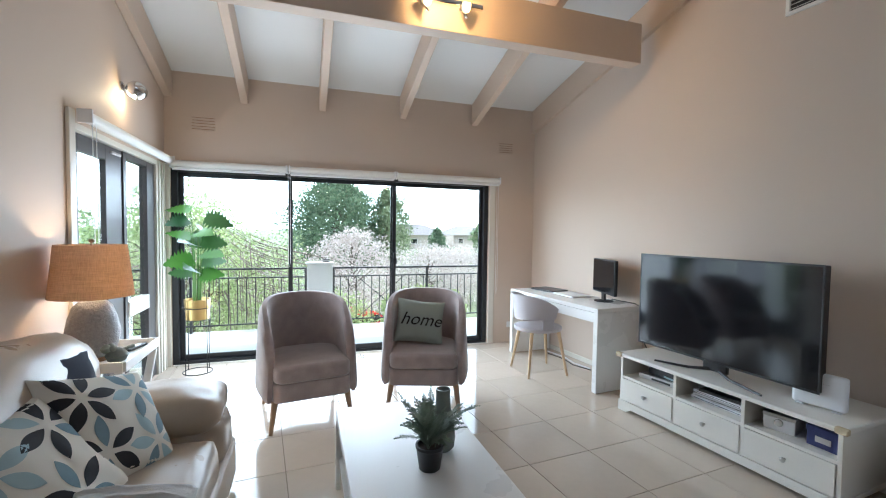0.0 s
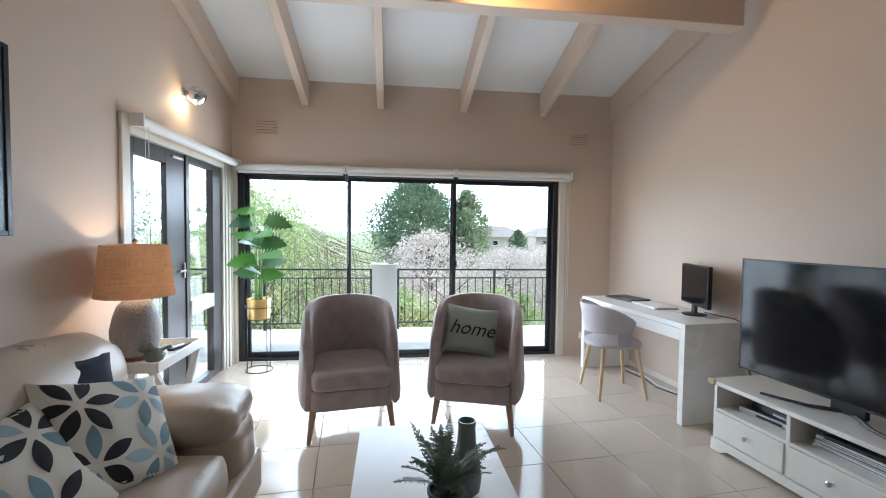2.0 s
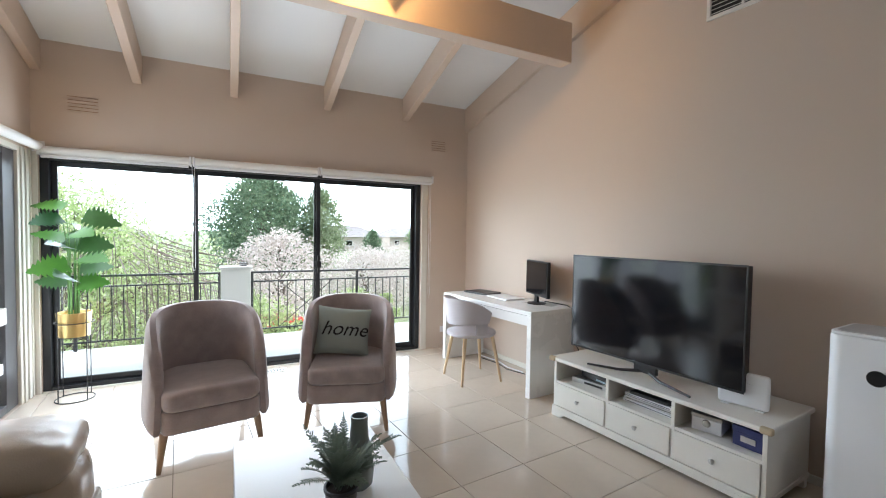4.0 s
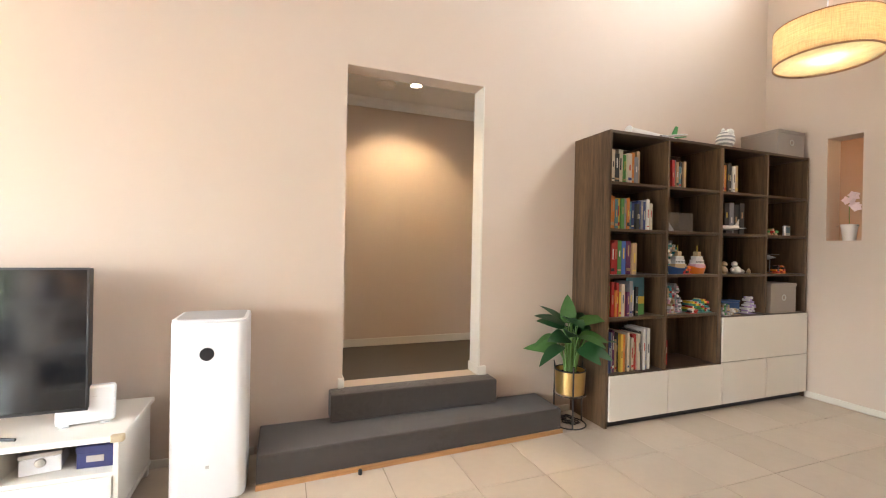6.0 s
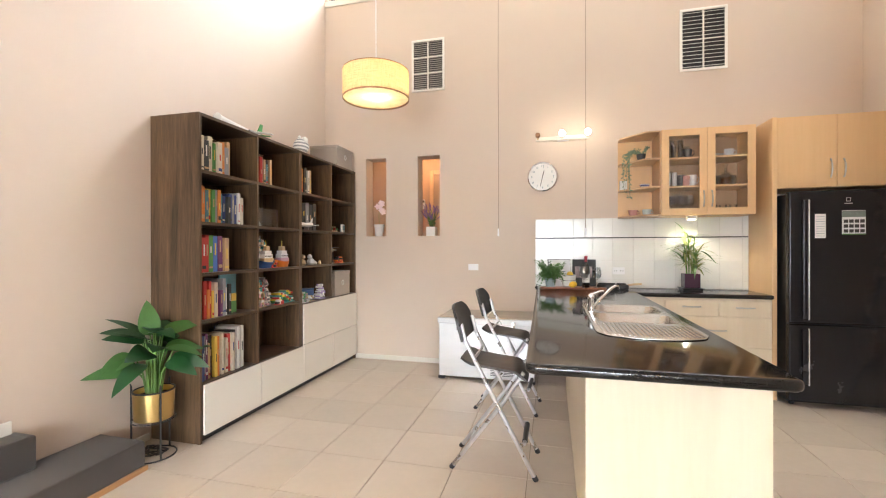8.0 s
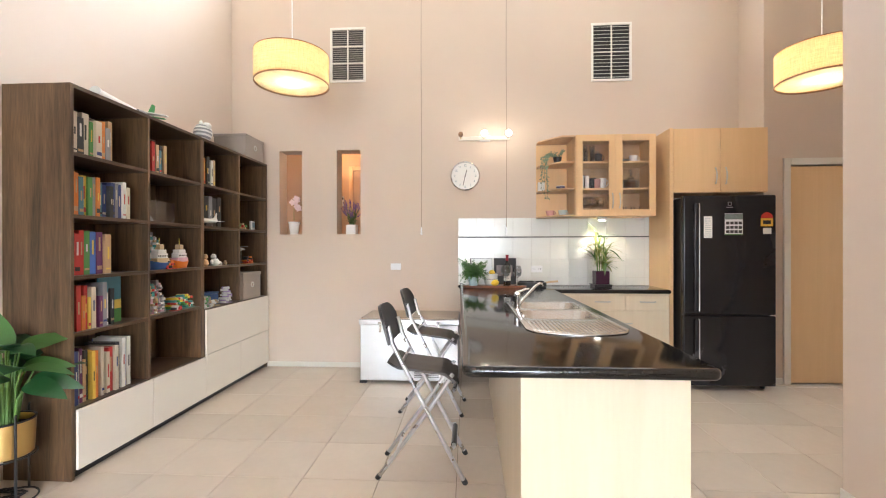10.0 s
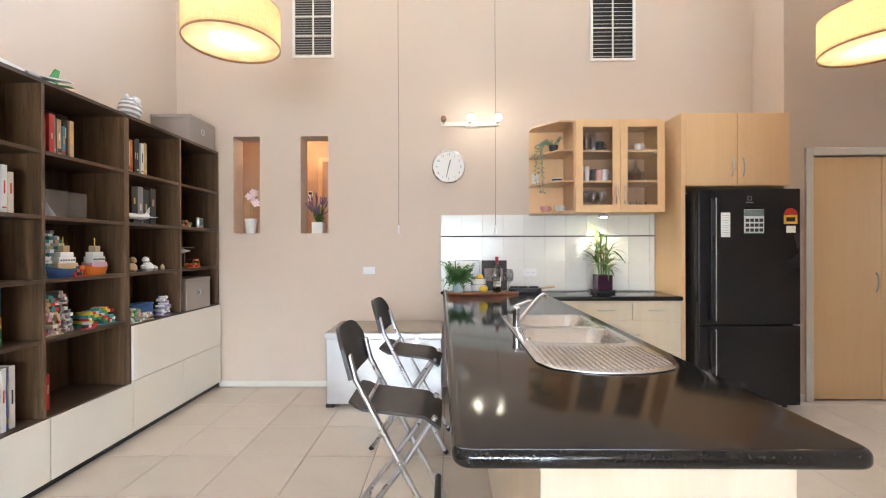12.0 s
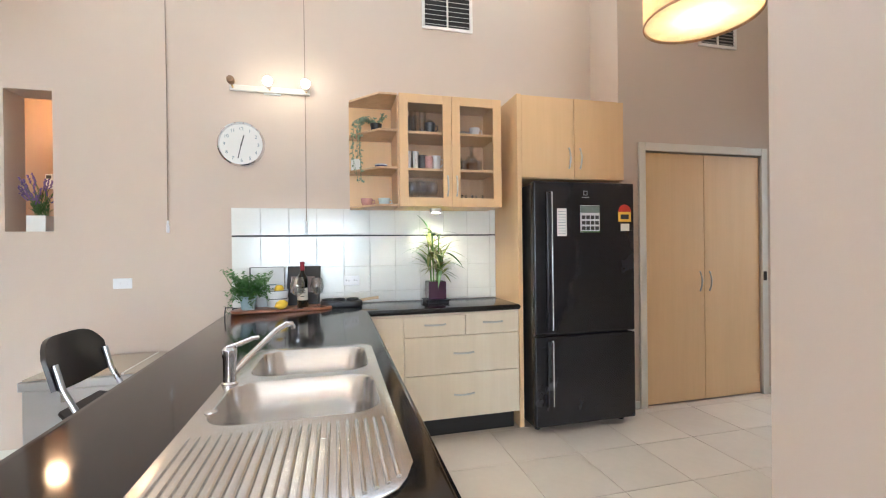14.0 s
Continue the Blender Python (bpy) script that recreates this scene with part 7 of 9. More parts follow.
def folding_stool(m):
    """Seat faces +x before m; two crossed tube frames."""
    s = thing("folding_stool", m, "folding bar stool, black seat and silver tube frame", "stool", "bar stools at the island")
    sh = 0.635
    for y in (-0.175, 0.175):
        part("rear_leg", tube([(0.25, y, 0.012), (-0.02, y, 0.52), (-0.155, y, 0.78), (-0.182, y, 0.885)], 0.0125, 10), TUBE, s, smooth=True)
        yy = y * 0.82
        part("front_leg", tube([(-0.245, yy, 0.012), (0.06, yy, 0.42), (0.185, yy, 0.61)], 0.0125, 10), TUBE, s, smooth=True)
        part("foot_cap", tube([(0.257, y, 0.0), (0.245, y, 0.024)], 0.016, 10), BLACK, s)
        part("foot_cap", tube([(-0.253, yy, 0.0), (-0.239, yy, 0.02)], 0.016, 10), BLACK, s)
    part("footrest", tube([(0.155, -0.175, 0.19), (0.19, -0.16, 0.2), (0.19, 0.16, 0.2), (0.155, 0.175, 0.19)], 0.011, 10), TUBE, s, smooth=True)
    part("footrest_sleeve", tube([(0.19, -0.13, 0.2), (0.19, 0.13, 0.2)], 0.0165, 12), BLACK, s, "black rubber sleeve")
    part("cross_bar", tube([(-0.14, -0.145, 0.15), (-0.14, 0.145, 0.15)], 0.009, 8), TUBE, s)
    part("cross_bar", tube([(-0.105, -0.175, 0.68), (-0.105, 0.175, 0.68)], 0.009, 8), TUBE, s)
    bm = bmesh.new()
    n = 12
    for i in range(n + 1):
        t = i / n
        x = -0.19 + 0.40 * t
        z = sh + 0.016 * math.cos(t * math.pi) - (0.05 * max(0, t - 0.82) / 0.18 if t > 0.82 else 0) + (0.03 * max(0, 0.18 - t) / 0.18)
        w = 0.165 if 0.05 < t else 0.14
        for y in (-w, w):
            bm.verts.new((x, y, z))
    bm.verts.ensure_lookup_table()
    for i in range(n):
        bm.faces.new([bm.verts[2 * i], bm.verts[2 * i + 2], bm.verts[2 * i + 3], bm.verts[2 * i + 1]])
    bmesh.ops.recalc_face_normals(bm, faces=bm.faces[:])
    bmesh.ops.solidify(bm, geom=bm.faces[:], thickness=0.014)
    part("seat", bm, SEATB, s, smooth=True)

    def pad(u, v):
        y = (u - 0.5) * 0.40
        z = 0.785 + 0.205 * v - 0.02 * (1 - (2 * u - 1) ** 2) * (1 - v)
        z -= 0.075 * abs(2 * u - 1) ** 5 * v ** 2
        x = -0.165 - 0.27 * (z - 0.79) - 0.03 * (1 - (2 * u - 1) ** 2)
        return (x, y, z)

    bm = shell(pad, 18, 7, 0.016)
    part("backrest", bm, SEATB, s, smooth=True)
    return s


s1 = folding_stool(pose(-2.405, -6.73, 0, 0, 0, 180))
copy_thing(s1, pose(-2.385, -7.70, 0, 0, 0, 177))

# ---------- things on the worktop ----------
BOARDW = wood("acacia_board", (0.20, 0.065, 0.025), (0.36, 0.14, 0.06), 0.35, axis=0, grain=16)
cbd = thing("serving_board", pose(-2.925, -8.60, TOP, 0, 0, 4), "long reddish timber serving board with rounded ends", "board")
part("board", prism(rounded(-0.36, 0.30, -0.10, 0.10, 0.095, 8), 0.0, 0.018, bevel=0.005, seg=3), BOARDW, cbd, smooth=True)
part("handle_hole", lathe([(0.014, 0.0181), (0.014, 0.0184)], 16), BLACK, cbd, m=pose(-0.32, 0, 0))
bz = TOP + 0.018
HERB = surface("herb_leaves", (0.085, 0.20, 0.045), 0.5, vary=0.4, scale=60, fine=200, island=0.3)
hb = thing("potted_herb", pose(-2.735, -8.58, bz), "bushy small-leaved herb in a white pot", "plant")
part("pot", lathe([(0.042, 0), (0.055, 0.09), (0.05, 0.09), (0.04, 0.01)], 24), PALEBLUE, hb, smooth=True)
rng = random.Random(41)
bmS = bmesh.new()
for k in range(130):
    a, r = rng.uniform(0, 6.28), 0.05 + 0.12 * rng.random()
    tip = Vector((r * math.cos(a), r * math.sin(a), 0.14 + rng.uniform(-0.09, 0.10) * (r / 0.1)))
    tube([(0.02 * math.cos(a), 0.02 * math.sin(a), 0.08), Vector((0.6 * tip.x, 0.6 * tip.y, 0.14)), tip], 0.0012, 4, bmS)
    for j in range(13):
        t = 0.3 + 0.056 * j
        p = Vector((0.02 * math.cos(a), 0.02 * math.sin(a), 0.09)).lerp(tip, min(1, t)) + Vector((0, 0, 0.04 * math.sin(3.14 * min(1, t))))
        leaf_blade(bmS, p, (rng.uniform(-1, 1), rng.uniform(-1, 1), rng.uniform(-0.4, 0.7)), (0, 0, 1), rng.uniform(0.020, 0.034), 0.018, 0.2, 0, 0.1, 3)
part("foliage", bmS, HERB, hb)
BOWLW = surface("ceramic_bowl_white", (0.70, 0.70, 0.68), 0.22, vary=0.02, bump=0.0)
for k, z in enumerate((0.0, 0.055)):
    o = thing("bowl", pose(-2.92, -8.60, bz + z), "white ceramic bowl with dark rim, stacked", "bowl", "stacked bowls")
    part("bowl", lathe([(0.04, 0), (0.066, 0.015), (0.072, 0.068), (0.069, 0.068), (0.062, 0.018), (0.036, 0.006)], 32), BOWLW, o, smooth=True)
    part("rim", lathe([(0.0722, 0.066), (0.0722, 0.0695), (0.0688, 0.0695)], 32, cap=False), IRON, o)
LEMON = surface("lemon_skin", (0.75, 0.50, 0.03), 0.45, vary=0.08, scale=40, fine=140, bump=0.5, dist=0.002)
for k, p in enumerate(((-2.955, -8.505, bz + 0.033), (-2.93, -8.60, bz + 0.128))):
    o = thing("lemon", pose(*p, 70 * k, 12, 25 + 50 * k), "ripe yellow lemon by the bowls", "lemon", "lemons")
    bm = lathe([(0.003, -0.045), (0.009, -0.04), (0.024, -0.028), (0.033, 0.0), (0.024, 0.028), (0.009, 0.04), (0.004, 0.046)], 20)
    part("fruit", bm, LEMON, o, m=pose(0, 0, 0, 0, 90, 0), smooth=True)
BOTTLE = surface("dark_bottle_glass", (0.008, 0.010, 0.006), 0.06, vary=0.1, bump=0.0, coat=0.5)
REDFOIL = surface("red_foil", (0.25, 0.012, 0.02), 0.3, metal=0.4, vary=0.1)
wb = thing("wine_bottle", pose(-3.085, -8.60, bz), "dark wine bottle with red foil and cream label", "bottle")
part("glass", lathe([(0.036, 0), (0.038, 0.004), (0.038, 0.19), (0.032, 0.215), (0.016, 0.24), (0.0145, 0.255)], 32), BOTTLE, wb, smooth=True)
part("foil", lathe([(0.015, 0.2552), (0.0145, 0.30), (0.0165, 0.302), (0.0165, 0.315), (0.01, 0.318)], 24), REDFOIL, wb, smooth=True)
bm = bmesh.new()
va = [[bm.verts.new((0.0384 * math.sin(t), 0.0384 * math.cos(t), z)) for t in [radians(-65 + 130 * i / 14) for i in range(15)]] for z in (0.05, 0.135)]
for i in range(14):
    bm.faces.new((va[0][i], va[1][i], va[1][i + 1], va[0][i + 1]))
bmesh.ops.recalc_face_normals(bm, faces=bm.faces[:])
lb = part("label", bm, LINEN, wb, "cream paper label")
for z, w in ((0.115, 0.018), (0.10, 0.022), (0.075, 0.014)):
    part("print", block((-w, 0.0386, z), (w, 0.0392, z + 0.004), 0), INK, lb)
wine_glass(pose(-3.06, -8.51, bz), 1.05, "clear wine glass beside the bottle")
wine_glass(pose(-3.185, -8.56, bz), 1.0, "clear wine glass on the serving board")
PAGE = surface("printed_page", (0.70, 0.71, 0.72), 0.5, vary=0.05, scale=8, fine=60)
ckb = thing("recipe_book", pose(-2.955, -8.76, TOP, 0, 0, 2), "open recipe book leaning on the splashback", "book")
for s, rot in ((1, 8), (-1, -8)):
    pg = part("cover", block((0.002 if s > 0 else -0.24, -0.008, 0), (0.24 if s > 0 else -0.002, 0.0, 0.30), 0.002), BLACK, ckb, m=pose(0, 0, 0.004, 14, 0, rot))
    part("page", block((0.006 if s > 0 else -0.232, 0.0005, 0.006), (0.232 if s > 0 else -0.006, 0.009, 0.294), 0.002), PAGE if s > 0 else IRON, pg, "printed page")
    if s > 0:
        part("title", block((0.06, 0.0092, 0.16), (0.19, 0.0098, 0.168), 0), DUSK, pg)
    else:
        part("photo", block((-0.20, 0.0092, 0.10), (-0.03, 0.0098, 0.22), 0), surface("food_photo", (0.25, 0.20, 0.20), 0.4, vary=0.8, scale=25, fine=60), pg)
pan = thing("frying_pan", pose(-3.33, -8.67, TOP), "black cast iron multi-hole pan on the worktop", "pan")
part("pan", prism(rounded(-0.17, 0.13, -0.075, 0.075, 0.07, 6), 0.0, 0.045, bevel=0.008, seg=3), IRON, pan, smooth=True)
for x in (-0.10, 0.0, 0.075):
    part("well", lathe([(0.036, 0.0452), (0.042, 0.058), (0.045, 0.058), (0.045, 0.0452)], 20, cap=False), IRON, pan, m=pose(x, 0, 0), smooth=True)
part("handle", tube([(-0.16, 0, 0.04), (-0.22, 0, 0.05), (-0.29, 0, 0.055)], 0.011, 10), ASH, pan, "pale timber handle", smooth=True)
wcb = thing("appliance_cable", pose(0, 0, 0), "black cable hanging over the worktop end", "cable")
part("cable", tube([(-2.66, -8.70, TOP + 0.006), (-2.62, -8.62, TOP + 0.03), (-2.60, -8.55, TOP + 0.04), (-2.60, -8.50, TOP - 0.05), (-2.61, -8.47, 0.72), (-2.62, -8.46, 0.655)], 0.004, 7), BLACK, wcb, smooth=True)
PLUM = surface("plum_glaze", (0.055, 0.012, 0.035), 0.25, vary=0.15, bump=0.05)
lbm = thing("lucky_bamboo", pose(-4.06, -8.67, TOP), "lucky bamboo in a square plum-glazed pot", "plant")
part("saucer", blocks([((-0.085, -0.085, 0), (0.085, 0.085, 0.02)), ((-0.095, -0.095, 0.0205), (0.095, 0.095, 0.028))], 0.003), BLACK, lbm)
part("pot", block((-0.068, -0.068, 0.029), (0.068, 0.068, 0.165), 0.005), PLUM, lbm)
rng = random.Random(52)
CANELEAF = surface("bamboo_leaves", (0.21, 0.25, 0.055), 0.45, vary=0.3, scale=30, fine=120, island=0.2)
for k in range(11):
    a = rng.uniform(0, 6.28)
    x, y = 0.035 * math.cos(a), 0.035 * math.sin(a)
    h = rng.uniform(0.34, 0.54)
    cane = part("cane", tube([(x, y, 0.16), (x * 1.3, y * 1.3, 0.16 + h * 0.5), (x * 1.7, y * 1.7, h)], 0.0048, 8), STEM, lbm, smooth=True)
    for j in range(9):
        b_ = rng.uniform(0, 6.28)
        bm = bmesh.new()
        zt = h - rng.uniform(-0.02, 0.20)
        leaf_blade(bm, (x * 1.6, y * 1.6, zt), (math.cos(b_), math.sin(b_) * 0.7 + 0.2, rng.uniform(0.1, 1.2)), (0, 0, 1), rng.uniform(0.14, 0.24), rng.uniform(0.016, 0.028), rng.uniform(0.1, 0.9), 0, 0.2, 7)
        part("leaf", bm, CANELEAF if (j + k) % 3 else LEAF, cane, smooth=True)

# fridge door: papers, badge, energy label
for x, z, w, h, m_, label in ((-4.905, 1.52, 0.075, 0.20, CUPW, "white magnetic list pad on the fridge"), (-5.135, 1.545, 0.16, 0.20, PAGE, "printed calendar sheet on the fridge")):
    o = thing("fridge_note", pose(x, FF + 0.001, z), label, "paper", "fridge notes")
    part("sheet", block((-w / 2, 0, -h / 2), (w / 2, 0.003, h / 2), 0.0005), m_, o)
    if m_ is CUPW:
        for i in range(9):
            part("line", block((-w / 2 + 0.008, 0.0031, -h / 2 + 0.015 + i * 0.02), (w / 2 - 0.008, 0.0036, -h / 2 + 0.018 + i * 0.02), 0), DUSK, o)
    else:
        part("heading", block((-w / 2, 0.0031, h / 2 - 0.055), (w / 2, 0.0036, h / 2 - 0.003), 0), surface("heading_green", (0.16, 0.20, 0.18), 0.5, vary=0.5, scale=30), o)
        for i in range(4):
            for j in range(3):
                part("month", block((-w / 2 + 0.008 + i * 0.037, 0.0031, -h / 2 + 0.018 + j * 0.04), (-w / 2 + 0.038 + i * 0.037, 0.0036, -h / 2 + 0.045 + j * 0.04), 0), IRON, o)
        part("footer", block((-w / 2, 0.0031, -h / 2), (w / 2, 0.0036, -h / 2 + 0.01), 0), LEAF, o)
el = thing("energy_label", pose(-5.43, FF + 0.001, 1.60), "red and yellow star energy label on the fridge", "label")
bm = prism([(0.055 * math.cos(t), 0.055 * math.sin(t)) for t in [math.pi * i / 16 for i in range(17)]], 0, 0.001)
part("arc", bm, surface("label_red", (0.55, 0.03, 0.02), 0.5, vary=0.03), el, "red half-round star scale", m=pose(0, 0.001, 0, 90, 0, 0) @ Matrix.Diagonal((1, 1, -1, 1)))
part("panel", block((-0.055, 0, -0.075), (0.055, 0.001, -0.001), 0), surface("label_yellow", (0.78, 0.48, 0.05), 0.5, vary=0.03), el, "yellow panel")
part("bars", block((-0.035, 0.0012, -0.055), (0.035, 0.0018, -0.02), 0), INK, el)
part("second_label", block((-0.04, 0, -0.145), (0.035, 0.001, -0.09), 0), CUPW, el)
bd = thing("badge", pose(-5.10, FF + 0.001, 1.735), "small square maker's badge on the fridge", "badge")
part("mark", blocks([((-0.016, 0, -0.016), (0.016, 0.001, -0.012)), ((-0.016, 0, 0.012), (0.016, 0.001, 0.016)), ((-0.016, 0, -0.012), (-0.012, 0.001, 0.012)), ((0.012, 0, -0.012), (0.016, 0.001, 0.012))], 0), NICKEL, bd)
part("bar", block((-0.03, 0, -0.035), (0.03, 0.001, -0.029), 0), NICKEL, bd)

# ---------- what stands in the bookcase ----------
COVERS = [surface("cover_%s" % n, c, 0.55, vary=0.12, scale=20, fine=120, bump=0.1) for n, c in (
    ("red", (0.42, 0.03, 0.025)), ("orange", (0.55, 0.17, 0.03)), ("green", (0.08, 0.25, 0.06)), ("navy", (0.03, 0.05, 0.16)), ("teal", (0.07, 0.19, 0.23)), ("cream", (0.52, 0.45, 0.34)),
    ("tan", (0.42, 0.27, 0.14)), ("grey", (0.22, 0.22, 0.23)), ("black", (0.03, 0.03, 0.03)), ("blue", (0.06, 0.14, 0.45)), ("white", (0.60, 0.58, 0.54)), ("plum", (0.13, 0.03, 0.10)), ("yellow", (0.62, 0.42, 0.06)))]
CN = dict(zip("red orange green navy teal cream tan grey black blue white plum yellow".split(), COVERS))
PAPER = surface("page_edges", (0.66, 0.60, 0.48), 0.9, vary=0.1, scale=5, fine=200, stretch=(1, 20, 1))


def book_row(y_start, z, names, hmin, hmax, seed, depth=0.17, thick=(0.022, 0.045), lean=0, x=-0.40):
    r = random.Random(seed)
    y = y_start
    for k, nm in enumerate(names.split()):
        t, h, d = r.uniform(*thick), r.uniform(hmin, hmax), depth * r.uniform(0.9, 1.05)
        setb = r.uniform(0.02, 0.05)
        tilt = lean if k == len(names.split()) - 1 else r.uniform(-0.6, 0.6)
        o = thing("book", pose(x + setb, y - t / 2, z, tilt, 0, 0), "%s book standing upright in the bookcase" % nm, "book", "books in the bookcase")
        part("cover", blocks([((0, -t / 2, 0), (0.003, t / 2, h)), ((0.003, -t / 2, 0), (d, -t / 2 + 0.002, h)), ((0.003, t / 2 - 0.002, 0), (d, t / 2, h))], 0.0006), CN[nm], o)
        part("pages", block((0.004, -t / 2 + 0.0025, 0.004), (d - 0.004, t / 2 - 0.0025, h - 0.004), 0), PAPER, o)
        ink = CN[r.choice(("cream", "white", "tan", "yellow"))] if nm not in ("white", "cream", "yellow") else CN[r.choice(("black", "red", "navy"))]
        q = r.uniform(0.35, 0.55)
        if t > 0.02:
            part("title", block((-0.0012, -t * 0.14, h * q), (-0.0003, t * 0.14, h * (q + r.uniform(0.15, 0.35))), 0), ink, o)
        if r.random() < 0.6:
            part("band", block((-0.0012, -t * 0.4, h * 0.1), (-0.0003, t * 0.4, h * r.uniform(0.13, 0.22)), 0), ink if r.random() < 0.4 else CN[r.choice(("black", "red", "navy", "tan"))], o)
        y -= t + 0.0015


Y0, Y1_, Y2_, Y3_ = -6.495, -7.075, -7.70, -8.285
Zs = shelf_z
book_row(Y0, Zs[4], "tan cream black cream green cream orange grey tan", 0.20, 0.27, 1)
book_row(Y0, Zs[3], "orange orange teal yellow green grey orange teal navy black navy grey navy white cream", 0.20, 0.26, 2, thick=(0.02, 0.032))
book_row(Y0, Zs[2], "blue red red green blue plum tan", 0.22, 0.27, 3, thick=(0.03, 0.045))
book_row(Y0, Zs[1], "green green red orange red yellow cream red plum grey white teal black", 0.19, 0.29, 4, thick=(0.018, 0.032))
book_row(Y0, Zs[0], "teal navy grey plum tan black yellow orange teal cream white cream red cream black white blue white", 0.25, 0.33, 5, thick=(0.018, 0.03), depth=0.22)
book_row(Y1_, Zs[4], "grey red red grey tan teal black tan", 0.17, 0.24, 6, thick=(0.02, 0.034))
book_row(Y1_, Zs[0], "red red red red red", 0.20, 0.22, 7, thick=(0.022, 0.028), x=-0.36)
book_row(Y2_, Zs[4], "grey cream red orange black black white tan", 0.21, 0.27, 8, thick=(0.02, 0.034))
book_row(Y2_ - 0.10, Zs[3], "black grey black black", 0.26, 0.28, 9, thick=(0.05, 0.06))
book_row(Y3_, Zs[4], "grey tan tan white", 0.17, 0.24, 10, thick=(0.02, 0.034), x=-0.37)
big = thing("picture_book", pose(-0.33, Y0 - 0.33, Zs[1], 0, 0, 6), "tall pale blue and green picture book facing out", "book")
part("cover", block((0, -0.10, 0), (0.012, 0.10, 0.315), 0.002), CN["teal"], big)
part("lower_print", block((-0.0015, -0.10, 0.0), (-0.0003, 0.10, 0.09), 0), CN["green"], big)
part("middle_print", block((-0.0015, -0.10, 0.09), (-0.0003, 0.10, 0.15), 0), CN["yellow"], big)

GREYBOX = surface("grey_card_box", (0.33, 0.285, 0.25), 0.7, vary=0.06, scale=12, fine=200, bump=0.15)


def lidded_box(m, d, w, h, label):
    o = thing("storage_box", m, label, "box", "grey storage boxes")
    part("box", block((-d / 2, -w / 2, 0), (d / 2, w / 2, h - 0.03), 0.002), GREYBOX, o)
    part("lid", block((-d / 2 - 0.004, -w / 2 - 0.004, h - 0.0295), (d / 2 + 0.004, w / 2 + 0.004, h), 0.003), GREYBOX, o)
    part("ring_pull", lathe([(0.028, 0), (0.03, 0.005), (0.02, 0.006), (0.018, 0.001)], 22, cap=False), NICKEL, o, "round metal pull", m=pose(-d / 2 - 0.001, 0, h * 0.52, 0, -90, 0), smooth=True)
    return o


lidded_box(pose(-0.235, -8.60, BH), 0.34, 0.38, 0.235, "large grey lidded storage box on the bookcase")
lidded_box(pose(-0.27, -8.535, Zs[1] - 0.033), 0.27, 0.36, 0.275, "grey lidded storage box in the bookcase")

# toys and models
TOY = {k: surface("toy_" + k, c, 0.35, vary=0.05, scale=20, fine=200, bump=0.0) for k, c in (("white", (0.72, 0.71, 0.68)), ("teal", (0.06, 0.28, 0.28)), ("grey", (0.28, 0.28, 0.29)), ("orange", (0.70, 0.19, 0.02)), ("blue", (0.03, 0.09, 0.25)), ("red", (0.5, 0.03, 0.03)), ("pink", (0.62, 0.36, 0.42)), ("tan", (0.50, 0.36, 0.2)), ("green", (0.06, 0.30, 0.08)), ("black", (0.03, 0.03, 0.035)), ("purple", (0.42, 0.32, 0.55)), ("yellow", (0.75, 0.55, 0.05)))}


def brick_model(m, w, d, h, names, seed, label, category="toy"):
    """A toy built of small studded blocks, stacked in uneven storeys."""
    r = random.Random(seed)
    o = thing("toy_model", m, label, category, "toys in the bookcase")
    cols_ = names.split()
    part("baseplate", block((-d / 2, -w / 2, 0), (d / 2, w / 2, 0.006), 0.001), TOY[cols_[0]], o)
    z, k = 0.0065, 0
    while z < h:
        hh = r.uniform(0.012, 0.022)
        y = -w / 2
        while y < w / 2 - 0.01:
            ww = min(r.uniform(0.014, 0.036), w / 2 - y)
            frac = 1 - abs(y + ww / 2) / (w / 2)
            if z < h * (0.55 + 0.6 * frac) and r.random() > 0.22:
                dd = r.uniform(0.5, 0.95) * d
                x = r.uniform(-0.5, -0.3) * d
                bm = block((x, y, z), (min(x + dd, d / 2), y + ww - 0.0008, z + hh - 0.0006), 0.001, 1)
                b_ = part("brick", bm, TOY[cols_[k % len(cols_)]], o)
                if r.random() < 0.5:
                    part("stud", lathe([(0.005, 0), (0.005, 0.004)], 10), TOY[cols_[k % len(cols_)]], b_, m=pose(x + 0.012, y + ww / 2, z + hh - 0.0005))
            y += ww
            k += 1
        z += hh
    return o


